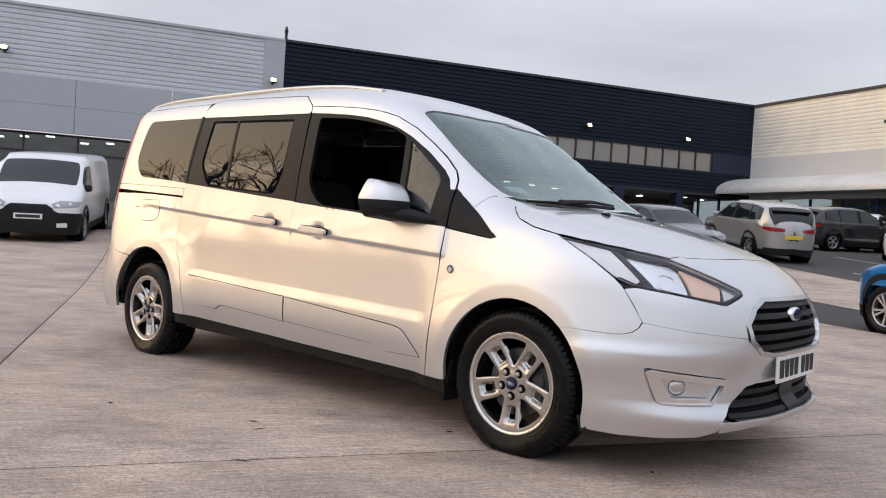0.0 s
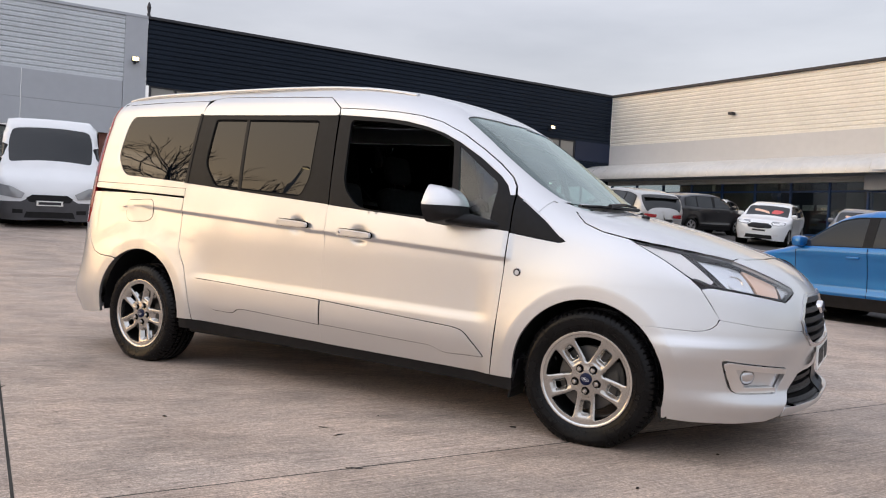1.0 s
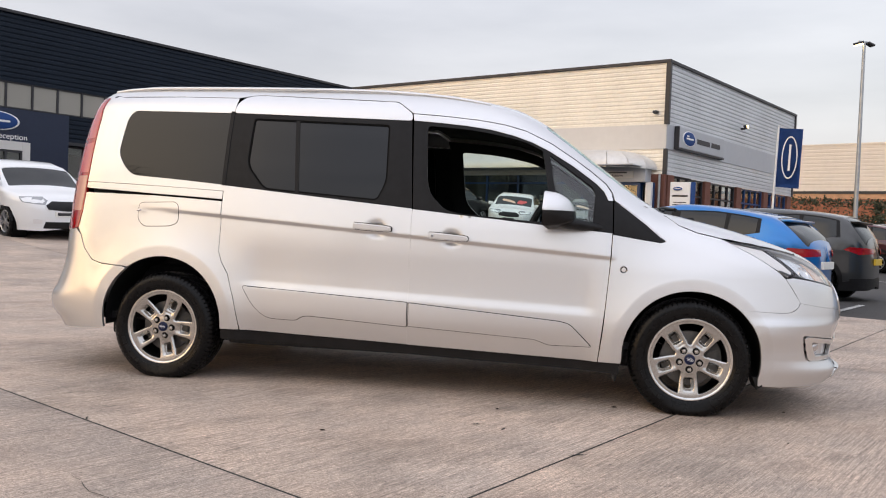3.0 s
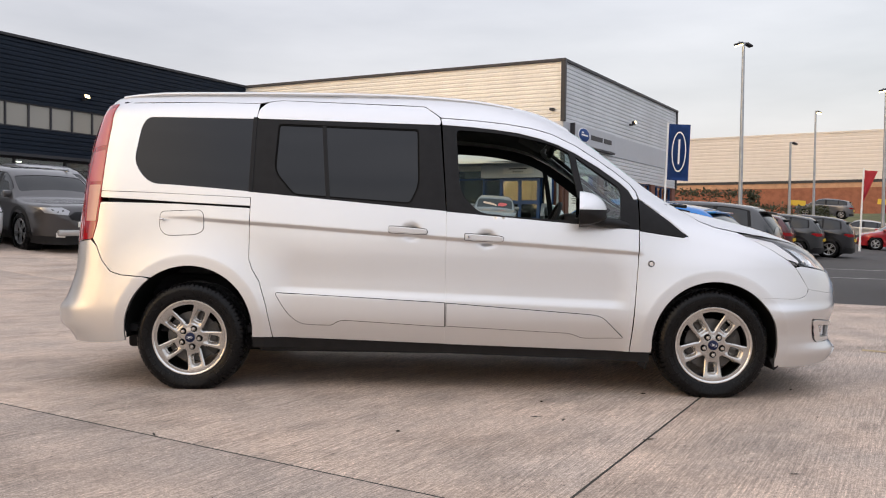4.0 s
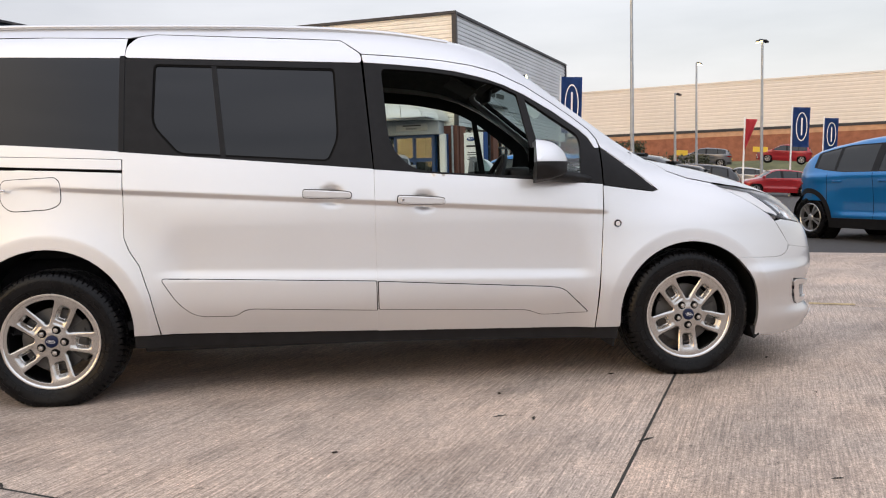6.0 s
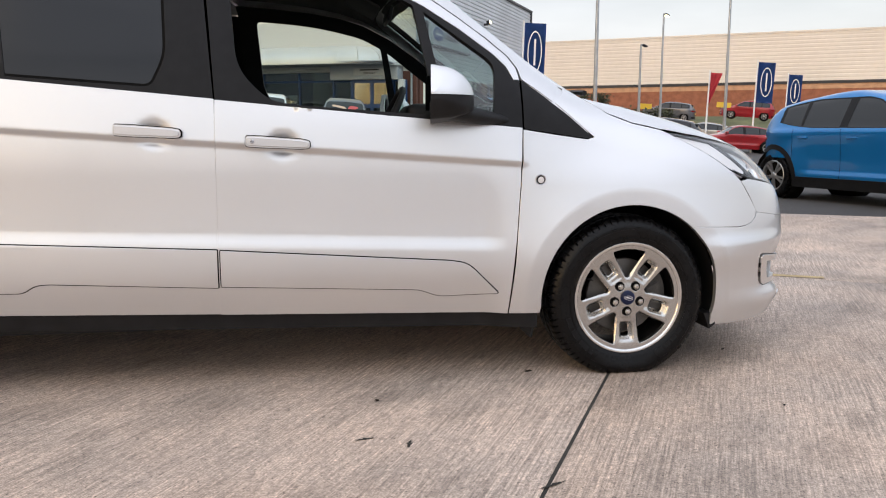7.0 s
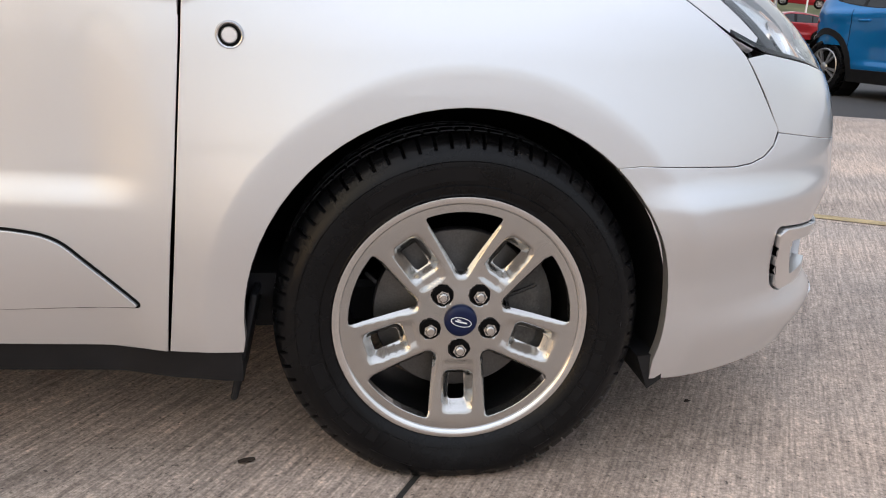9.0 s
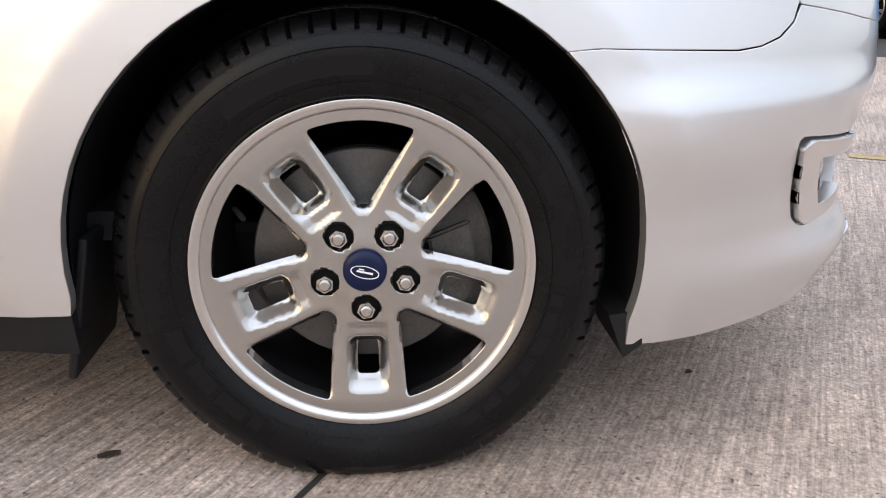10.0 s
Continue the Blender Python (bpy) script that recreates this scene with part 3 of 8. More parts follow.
def flat(kind, p):
    """The panel coordinates of places on the hull."""
    x, y, z = np.asarray(p, float).T
    if kind == "side":
        return np.stack([x, z], 1)
    if kind == "top":
        return np.stack([x, y], 1)
    if kind == "arc":
        return np.stack([x, np.degrees(np.arctan2(z - 0.8, YC - y))], 1)
    dx = x - 2.3 if kind == "nose" else 0.4 - x
    return np.stack([np.degrees(np.arctan2(dx, YC - y)), z], 1)


def on_hull(kind, a, b):
    """Places and normals on the hull."""
    o, d = rays(kind, a, b)
    lo, hi = np.zeros(len(o)), np.full(len(o), 2.2)
    for _ in range(34):
        mid = (lo + hi) / 2
        out = hull(*(o + mid[:, None] * d).T) > 0
        hi, lo = np.where(out, mid, hi), np.where(out, lo, mid)
    p = o + lo[:, None] * d
    return p, hull_normal(p)


def hull_normal(p):
    e, g = 0.004, []
    for k in range(3):
        s = np.zeros(3)
        s[k] = e
        g.append(hull(*(p + s).T) - hull(*(p - s).T))
    n = np.stack(g, 1)
    return n / np.linalg.norm(n, axis=1, keepdims=True)

# ---- the yard: ground, slabs, roads ----
def rise(x, y):
    """The yard climbs gently towards the buildings."""
    s = np.clip((0.7 * (y - x) - 3.0) / 26.0, 0, 1)
    return 1.55 * s * s * (3 - 2 * s)


def ground_sheet():
    ticks = np.concatenate([-np.geomspace(600, 62, 9), np.arange(-60, 61, 2.0), np.geomspace(62, 600, 9)])
    n = len(ticks)
    gx, gy = np.meshgrid(ticks, ticks, indexing="ij")
    gz = rise(gx, gy) - 0.03
    V = np.stack([gx.ravel(), gy.ravel(), gz.ravel()], 1)
    F = [(i * n + j, (i + 1) * n + j, (i + 1) * n + j + 1, i * n + j + 1) for i in range(n - 1) for j in range(n - 1)]
    ob = mesh_ob("ground", V, F, ASPHALT)
    return tagged(ob, "dark weathered asphalt of the sloping car park", "ground", kind="structure")


ground = ground_sheet()
SLAB_E = Vector((math.cos(radians(60.6)), math.sin(radians(60.6))))
SLAB_F = Vector((SLAB_E.y, -SLAB_E.x))
SLAB_O = Vector((1.873, -2.838))
SLAB_A, SLAB_B = 4.87, 8.9


def slab(i, j, parent=None):
    """One broomed concrete bay, its edges tooled round, a joint's width from the next."""
    g, n, m = 0.005, 12, 20
    us = [g, g + 0.005] + list(np.linspace(0, SLAB_A, n)[1:-1]) + [SLAB_A - g - 0.005, SLAB_A - g]
    vs = [g, g + 0.005] + list(np.linspace(0, SLAB_B, m)[1:-1]) + [SLAB_B - g - 0.005, SLAB_B - g]
    V, F = [], []
    lift = 0.002 * math.sin(i * 7.3 + j * 3.1) if (i, j) not in ((0, 0), (0, -1), (-1, -1), (-1, 0)) else 0.0
    lift = min(lift, 0.0)
    for a, u in enumerate(us):
        for b, v in enumerate(vs):
            p = SLAB_O + SLAB_E * (i * SLAB_A + u) + SLAB_F * (j * SLAB_B + v)
            edge = a in (0, len(us) - 1) or b in (0, len(vs) - 1)
            V.append((p.x, p.y, float(rise(p.x, p.y)) + lift - (0.003 if edge else 0.0)))
    w = len(vs)
    for a in range(len(us) - 1):
        for b in range(w - 1):
            F.append((a * w + b, (a + 1) * w + b, (a + 1) * w + b + 1, a * w + b + 1))
    base = len(V)
    rim = [a * w for a in range(len(us))] + [(len(us) - 1) * w + b for b in range(1, w)] + [a * w + w - 1 for a in range(len(us) - 2, -1, -1)] + [b for b in range(w - 2, 0, -1)]
    V += [(V[k][0], V[k][1], V[k][2] - 0.025) for k in rim]
    for k in range(len(rim)):
        F.append((rim[k], base + k, base + (k + 1) % len(rim), rim[(k + 1) % len(rim)]))
    ob = mesh_ob("slab", V, F, CONCRETE, parent, smooth=False)
    for pl in ob.data.polygons:
        pl.use_smooth = abs(pl.normal.z) > 0.5
        if pl.normal.z < -0.5:
            pl.flip()
    return ob


pavement = thing("pavement", label="weathered broomed concrete yard laid in large bays", category="pavement", kind="structure")
for i in range(-4, 2):
    for j in range(-2, 3):
        slab(i, j, parent=pavement)


def joint(o, d, length, seed):
    """Dark sealant in the gap between two bays, its edges a little ragged."""
    rnd = random.Random(seed)
    side, n = Vector((-d.y, d.x)), int(length / 0.09)
    V = []
    for k in range(n + 1):
        p = o + d * (length * k / n)
        for sg in (1, -1):
            q = p + side * (sg * (0.0062 + rnd.uniform(-0.0012, 0.0022)))
            V.append((q.x, q.y, float(rise(q.x, q.y)) - 0.0026))
    mesh_ob("joint_sealant", V, [(2 * k, 2 * k + 1, 2 * k + 3, 2 * k + 2) for k in range(n)], JOINT, pavement, smooth=False)


for i in range(-3, 2):
    joint(SLAB_O + SLAB_E * (i * SLAB_A) - SLAB_F * (2 * SLAB_B), SLAB_F, 5 * SLAB_B, i)
for j in range(-1, 3):
    joint(SLAB_O + SLAB_F * (j * SLAB_B) - SLAB_E * (4 * SLAB_A), SLAB_E, 6 * SLAB_A, 20 + j)


def strip(name, u0, u1, v0, v1, material, lift, label, category):
    """A flat strip of surfacing along the yard's own axes, following the slope."""
    nu, nv = max(2, int((u1 - u0) / 0.8) + 2), max(2, int((v1 - v0) / 0.8) + 2)
    V, F = [], []
    for u in np.linspace(u0, u1, nu):
        for v in np.linspace(v0, v1, nv):
            p = SLAB_E * u + SLAB_F * v
            V.append((p.x, p.y, float(rise(p.x, p.y)) - 0.03 + lift))
    for a in range(nu - 1):
        for b in range(nv - 1):
            F.append((a * nv + b, a * nv + b + 1, (a + 1) * nv + b + 1, (a + 1) * nv + b))
    ob = mesh_ob(name, V, F, material)
    return tagged(ob, label, category, kind="structure")


strip("road", 10.8, 15.4, -12.0, -1.5, CONCRETE, 0.012, "pale concrete lane crossing the car park", "road")
for k, (u0, u1, v0, v1) in enumerate(((8.3, 11.0, 1.98, 2.07), (15.8, 15.92, 2.0, 22.0),
                                      (17.0, 17.12, -10.0, -3.0), (20.5, 20.62, -14.0, 16.0), (25.5, 30.0, -12.6, -12.48), (25.5, 30.0, -10.0, -9.88),
                                      (25.5, 30.0, 11.2, 11.32), (25.5, 30.0, 13.9, 14.02))):
    strip("line_marking", u0, u1, v0, v1, LINE_WHITE, 0.010, "worn white parking bay line", "road marking")
for v in (-11.2, -12.0):
    for u in np.arange(-2.5, 10.0, 2.6):
        strip("line_marking", u, u + 0.10, v - 5.0, v - 0.2, LINE_WHITE, 0.010, "worn white parking bay line", "road marking") if v == -11.2 else None
strip("line_marking", -1.0, 1.0, -11.1, -10.95, LINE_WHITE, 0.011, "worn white painted arrow stroke", "road marking")
strip("line_marking", 0.3, 0.45, -11.9, -10.75, LINE_WHITE, 0.011, "worn white painted arrow stroke", "road marking")
# one patch of yellow paint by the wheel track
YELLOW_PAINT = vary(mat("faded_yellow_paint", (0.44, 0.33, 0.17), 0.8), 6, 0.3, 0, 80)
strip("line_marking", 3.36, 3.44, 3.74, 4.06, YELLOW_PAINT, 0.0335, "faded yellow paint mark on the concrete", "road marking")

# hairline cracks and dropped leaves on the concrete
def crack(x, y, turn, length, width, seed):
    rnd = random.Random(seed)
    V, F, n = [], [], 14
    d, side = Vector((math.cos(radians(turn)), math.sin(radians(turn)))), Vector((-math.sin(radians(turn)), math.cos(radians(turn))))
    off = 0.0
    for k in range(n + 1):
        off += rnd.uniform(-0.018, 0.018) * length
        w = width * (0.35 + rnd.random()) * math.sin(math.pi * (k + 0.4) / (n + 0.8))
        p = Vector((x, y)) + d * (length * k / n) + side * off
        for sg in (1, -1):
            q = p + side * (sg * w)
            V.append((q.x, q.y, float(rise(q.x, q.y)) + 0.0022))
    F = [(2 * k, 2 * k + 1, 2 * k + 3, 2 * k + 2) for k in range(n)]
    return mesh_ob("crack", V, F, JOINT, pavement, smooth=False)


for k, (x, y, turn, length, width) in enumerate(((2.42, -1.83, 20, 0.10, 0.006), (2.11, -1.49, 75, 0.06, 0.008), (1.95, -1.41, 10, 0.07, 0.007), (0.6, -2.6, -35, 0.9, 0.0022), (3.9, -1.9, 48, 0.7, 0.002),
                                                (1.2, -3.1, 65, 0.5, 0.002), (4.3, -0.9, -20, 0.6, 0.002), (-0.9, -2.2, 30, 0.8, 0.0025), (2.9, -2.3, 10, 0.05, 0.006), (0.2, -1.9, 120, 0.06, 0.007))):
    crack(x, y, turn, length, width, k)
LEAF_DEAD = vary(mat("dead_leaf", (0.030, 0.020, 0.013), 0.8), 30, 0.3, 0, 200)
for k, (x, y, sz, turn) in enumerate(((2.68, -0.79, 0.016, 20), (3.46, -1.32, 0.010, 70), (2.05, -1.05, 0.009, 140), (3.62, -0.60, 0.008, 10), (1.3, -1.75, 0.012, 200))):
    bm = bmesh.new()
    ring_v = [bm.verts.new((sz * (1 + 0.25 * math.sin(3 * t + k)) * math.cos(t), 0.55 * sz * (1 + 0.2 * math.cos(2 * t)) * math.sin(t), 0.002 + 0.004 * abs(math.sin(t)))) for t in np.linspace(0, 2 * math.pi, 11)[:-1]]
    mid_v = bm.verts.new((0, 0, 0.001))
    for i in range(10):
        bm.faces.new((mid_v, ring_v[i], ring_v[(i + 1) % 10]))
    r = bmesh.ops.extrude_face_region(bm, geom=bm.faces[:])
    for v in [e for e in r["geom"] if isinstance(e, bmesh.types.BMVert)]:
        v.co.z += 0.0008
    fallen = part("fallen_leaf", bm, LEAF_DEAD, None)
    fallen.matrix_basis = pose(x, y, 0.0005, 0, 0, turn)
    tagged(fallen, "small dark dead leaf lying on the concrete", "leaf", "fallen leaves")

# ---- buildings ----
P_DL, P_C, P_W, P_F = Vector((-26.44, 20.46, 0)), Vector((-12.27, 45.22, 0)), Vector((6.97, 36.35, 0)), Vector((17.71, 54.02, 0))
ROOF_Z, BASE_Z = 10.0, 1.5


def wall_frame(a, b):
    """Pose whose x runs along the wall from a to b, whose z is up and whose -y faces out to the yard, with its length."""
    d = (b - a)
    n = d.length
    m = Matrix.Translation(a) @ Matrix.Rotation(math.atan2(d.y, d.x), 4, "Z")
    return m, n


def ribbed(x0, x1, z0, z1, pitch=0.22, depth=0.035, y=0.0):
    """Horizontal profiled sheeting: flat ribs and slanted valleys, facing -y."""
    bm, prof = bmesh.new(), []
    z = z0
    while z < z1 - 1e-6:
        for f, d in ((0.0, 0), (0.55, 0), (0.68, depth), (0.87, depth)):
            if z + f * pitch < z1:
                prof.append((z + f * pitch, y + d))
        z += pitch
    prof.append((z1, y))
    a = [bm.verts.new((x0, yy, zz)) for zz, yy in prof]
    b = [bm.verts.new((x1, yy, zz)) for zz, yy in prof]
    for i in range(len(prof) - 1):
        bm.faces.new((a[i], b[i], b[i + 1], a[i + 1]))
    return bm


def building(name, a, b, label):
    m, n = wall_frame(a, b)
    return thing(name, m, label, "building"), n


# cream showroom wing, with its front and end wall
cream, n_f = building("showroom_building", P_C, P_W, "cream ribbed-clad car showroom with curved canopy and blue framed glazing")
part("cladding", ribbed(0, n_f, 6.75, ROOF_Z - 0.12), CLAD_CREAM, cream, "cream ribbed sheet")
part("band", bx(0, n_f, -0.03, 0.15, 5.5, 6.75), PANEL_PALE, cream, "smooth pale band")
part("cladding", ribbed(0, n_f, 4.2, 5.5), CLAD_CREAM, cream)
part("coping", bx(-0.1, n_f + 0.12, -0.10, 0.3, ROOF_Z - 0.12, ROOF_Z + 0.04, 0.02), FRAME_DARK, cream, "dark roof edge flashing")
part("corner_trim", bx(n_f - 0.12, n_f + 0.12, -0.10, 0.14, 6.75, ROOF_Z - 0.12, 0.01), FRAME_DARK, cream)
part("corner_trim", bx(n_f - 0.10, n_f + 0.10, -0.08, 0.12, 4.2, 5.5, 0.01), FRAME_DARK, cream)
part("pier", bx(n_f - 0.75, n_f + 0.02, -0.04, 0.3, 0.6, 4.2, 0.01), BRICK_DARK, cream, "dark red brick pier")
part("roof", bx(-0.2, n_f, 0.2, 20.0, ROOF_Z - 0.5, ROOF_Z - 0.3), PANEL_GREY, cream)
part("inner_wall", bx(0.2, n_f - 0.8, 7.0, 7.2, 0.8, 5.4), INNER_WALL, cream)
part("inner_ceiling", bx(0.2, n_f - 0.8, 0.3, 7.0, 4.75, 4.9), WHITE_PRINT, cream)
part("inner_floor", bx(0.2, n_f - 0.8, 0.1, 7.0, 1.3, 1.5), INNER_WALL, cream)

side_m, n_s = wall_frame(P_W, P_F)
side_m = cream.matrix_basis.inverted() @ side_m
def side_part(name, bm, material, label=""):
    bmesh.ops.transform(bm, matrix=side_m, verts=bm.verts)
    return part(name, bm, material, cream, label)
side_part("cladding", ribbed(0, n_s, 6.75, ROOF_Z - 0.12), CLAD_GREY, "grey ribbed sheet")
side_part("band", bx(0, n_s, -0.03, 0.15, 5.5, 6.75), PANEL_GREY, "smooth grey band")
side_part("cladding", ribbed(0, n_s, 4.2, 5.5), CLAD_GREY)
side_part("coping", bx(0.1, n_s + 0.1, -0.10, 0.3, ROOF_Z - 0.12, ROOF_Z + 0.04, 0.02), FRAME_DARK)
side_part("corner_trim", bx(n_s - 0.1, n_s + 0.1, -0.08, 0.1, 4.2, ROOF_Z - 0.12), FRAME_DARK)
for k in range(5):
    x = 0.35 + k * (n_s - 1.3) / 4
    side_part("pier", bx(x, x + 0.75, -0.04, 0.35, 0.6, 4.2, 0.01), BRICK_DARK)

# dark workshop wing
dark, n_d = building("workshop_building", P_DL, P_C, "dark navy ribbed-clad workshop block with a strip of upper windows")
part("cladding", ribbed(0, n_d, 6.85, ROOF_Z - 0.1), CLAD_NAVY, dark)
part("cladding", ribbed(0, n_d, 4.4, 5.65), CLAD_NAVY, dark)
part("coping", bx(-0.1, n_d + 0.1, -0.08, 0.3, ROOF_Z - 0.1, ROOF_Z + 0.04, 0.02), FRAME_DARK, dark)
part("roof", bx(0, n_d, 0.2, 14.0, ROOF_Z - 0.5, ROOF_Z - 0.3), PANEL_GREY, dark)
part("soffit", bx(0, n_d, -0.02, 1.6, 4.25, 4.4), FRAME_DARK, dark)

# grey unit further along
P_G = P_DL + (P_DL - P_C).normalized() * 30
grey, n_g = building("grey_unit", P_G, P_DL, "pale grey ribbed-clad unit with smooth lower panels and glazed front")
part("cladding", ribbed(0, n_g - 1.0, 6.9, ROOF_Z - 0.1), CLAD_GREY, grey)
part("end_strip", bx(n_g - 1.0, n_g - 0.02, -0.06, 0.3, 4.45, ROOF_Z - 0.05), PANEL_GREY, grey)
part("coping", bx(-0.1, n_g, -0.08, 0.3, ROOF_Z - 0.1, ROOF_Z + 0.04, 0.02), PANEL_GREY, grey)
part("roof", bx(0, n_g, 0.2, 14.0, ROOF_Z - 0.5, ROOF_Z - 0.3), PANEL_GREY, grey)

# ---- fronts of the buildings ----
def glazing(owner, x0, x1, z0, z1, bays, frame_mat, transom=None, y=0.12, m=None, pane=PANE, bar=0.09):
    """A framed run of panes between two points of a wall."""
    def put(name, bm, material, parent):
        if m is not None:
            bmesh.ops.transform(bm, matrix=m, verts=bm.verts)
        return part(name, bm, material, parent)
    step = (x1 - x0) / bays
    for k in range(bays + 1):
        x = x0 + k * step
        put("mullion", bx(x - bar / 2, x + bar / 2, y - 0.08, y + 0.08, z0, z1, 0.006), frame_mat, owner)
    for z in [z0 + 0.05, z1 - 0.05] + ([transom] if transom else []):
        put("rail", bx(x0, x1, y - 0.06, y + 0.06, z - bar / 2, z + bar / 2), frame_mat, owner)
    for k in range(bays):
        a, b = x0 + k * step + bar / 2, x0 + (k + 1) * step - bar / 2
        zs = [z0 + 0.09, (transom - bar / 2) if transom else z1 - 0.09] + ([transom + bar / 2, z1 - 0.09] if transom else [])
        for q in range(0, len(zs), 2):
            put("pane", bx(a, b, y - 0.006, y + 0.006, zs[q], zs[q + 1]), pane, owner)


OFFICE_PANE = mat("office_pane", (0.30, 0.285, 0.25), 0.08, spec=0.7)
# wall colour darkened so that the rooms behind the glazing read as dim
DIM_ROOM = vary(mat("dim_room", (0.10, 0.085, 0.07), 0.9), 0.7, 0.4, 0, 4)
# showroom front under the canopy
glazing(cream, 0.3, 16.8, 1.5, 4.6, 8, FRAME_BLUE, 3.75)
part("lobby_fascia", bx(16.9, 20.5, -0.9, 0.1, 3.75, 4.46), PANEL_GREY, cream, "grey fascia over the entrance")
sign = part("entrance_sign", bx(18.2, 19.9, -0.96, -0.905, 3.95, 4.30, 0.01), PANEL_PALE, cream, "small pale entrance sign")
def lettering(text, owner, m, size, material, name="lettering"):
    cu = bpy.data.curves.new(name, "FONT")
    cu.body, cu.size, cu.align_x, cu.align_y, cu.extrude = text, size, "CENTER", "CENTER", 0.008
    tmp = bpy.data.objects.new(name, cu)
    scene.collection.objects.link(tmp)
    bpy.context.view_layer.update()
    me = bpy.data.meshes.new_from_object(tmp.evaluated_get(bpy.context.evaluated_depsgraph_get()))
    bpy.data.objects.remove(tmp)
    me.transform(m)
    me.materials.clear()
    me.materials.append(material)
    ob = new(name, me)
    ob.parent = owner
    return ob
lettering("Entrance", sign, pose(19.05, -0.965, 4.06, 90, 0, 0), 0.17, FRAME_DARK)
part("sign_bar", bx(18.55, 19.55, -0.966, -0.959, 4.18, 4.24), FRAME_DARK, sign)
glazing(cream, 18.0, 20.1, 1.5, 3.72, 2, FRAME_BLUE, None, -0.6, bar=0.16)
part("door_rail", bx(18.0, 20.1, -0.68, -0.52, 2.35, 2.55), FRAME_BLUE, cream)
glazing(cream, 16.85, 17.95, 1.5, 3.75, 1, FRAME_BLUE, None, -0.3)
glazing(cream, 20.15, 20.75, 1.5, 3.75, 1, FRAME_BLUE, None, -0.3)
part("lobby_post", bx(20.45, 20.75, -0.66, -0.4, 1.5, 3.75), WHITE_PRINT, cream)
# advertising wall and lit ceiling inside
part("inner_panel", bx(11.2, 14.8, 1.6, 1.75, 1.5, 4.4), NAVY_PANEL, cream, "dark blue display wall")
for k, w in enumerate((1.3, 0.5, 0.9)):
    part("panel_bar", bx(11.7 + 0.8 * k, 11.7 + 0.8 * k + 0.6, 1.55, 1.6, 2.85, 3.15), WHITE_PRINT, cream)
for x0, x1, y in ((4.8, 6.2, 2.4), (8.8, 10.8, 1.9), (14.9, 16.2, 1.4)):
    part("inner_column", bx(x0, x1, y, y + 0.3, 1.5, 4.75), INNER_WALL, cream)
for k in range(13):
    x = 1.4 + 1.25 * k
    part("ceiling_lamp", bx(x, x + 0.34, 1.2 + 1.4 * (k % 3), 1.45 + 1.4 * (k % 3), 4.70, 4.75), SHOP_GLOW, cream)
# canopy: a long quarter-round roof with a rounded end, in bays
def canopy(x0, x1, z_top, drop, out):
    bays = int((x1 - x0) / 1.05)
    for k in range(bays + 1):
        if k < bays:
            a, b = x0 + (x1 - x0) * k / bays, x0 + (x1 - x0) * (k + 1) / bays - 0.012
            bm, rows = bmesh.new(), []
            for i in range(9):
                t = math.pi / 2 * i / 8
                yy, zz = -out * math.sin(t), z_top - drop * (1 - math.cos(t))
                rows.append([bm.verts.new((q, yy, zz)) for q in (a, b)])
            rows.append([bm.verts.new((q, -out, z_top - drop - 0.12)) for q in (a, b)])
            for r, s in zip(rows, rows[1:]):
                bm.faces.new((r[0], s[0], s[1], r[1]))
            part("canopy_sheet", bm, CANOPY, cream, smooth=40)
        else:
            for w in range(4):
                bm, rows = bmesh.new(), []
                for i in range(9):
                    t = math.pi / 2 * i / 8
                    r, zz = out * math.sin(t), z_top - drop * (1 - math.cos(t))
                    rows.append([bm.verts.new((x1 + r * 1.15 * math.sin(g), -r * math.cos(g), zz)) for g in (math.pi / 8 * w, math.pi / 8 * (w + 1) - 0.01)])
                rows.append([bm.verts.new((v.co.x, v.co.y, v.co.z - 0.12)) for v in rows[-1]])
                for r, s in zip(rows, rows[1:]):
                    bm.faces.new((r[0], s[0], s[1], r[1]))
                part("canopy_sheet", bm, CANOPY, cream, smooth=40)
    part("canopy_soffit", bx(x0, x1 + out, -out + 0.02, 0.05, z_top - drop - 0.05, z_top - drop), PANEL_GREY, cream)
canopy(-0.3, 17.9, 5.48, 0.95, 2.5)
for x, z in ((8.9, 8.0),):
    part("wall_camera", bx(x, x + 0.28, -0.35, 0.0, z, z + 0.16, 0.04), FRAME_DARK, cream, smooth=40)
part("wall_camera", bx(20.5, 20.75, -0.3, 0.0, 7.3, 7.44, 0.04), FRAME_DARK, cream, smooth=40)
part("down_pipe", tube(bmesh.new(), [(21.0, -0.2, 4.2), (21.0, -0.2, 1.2)], 0.06, 10), GALV, cream)

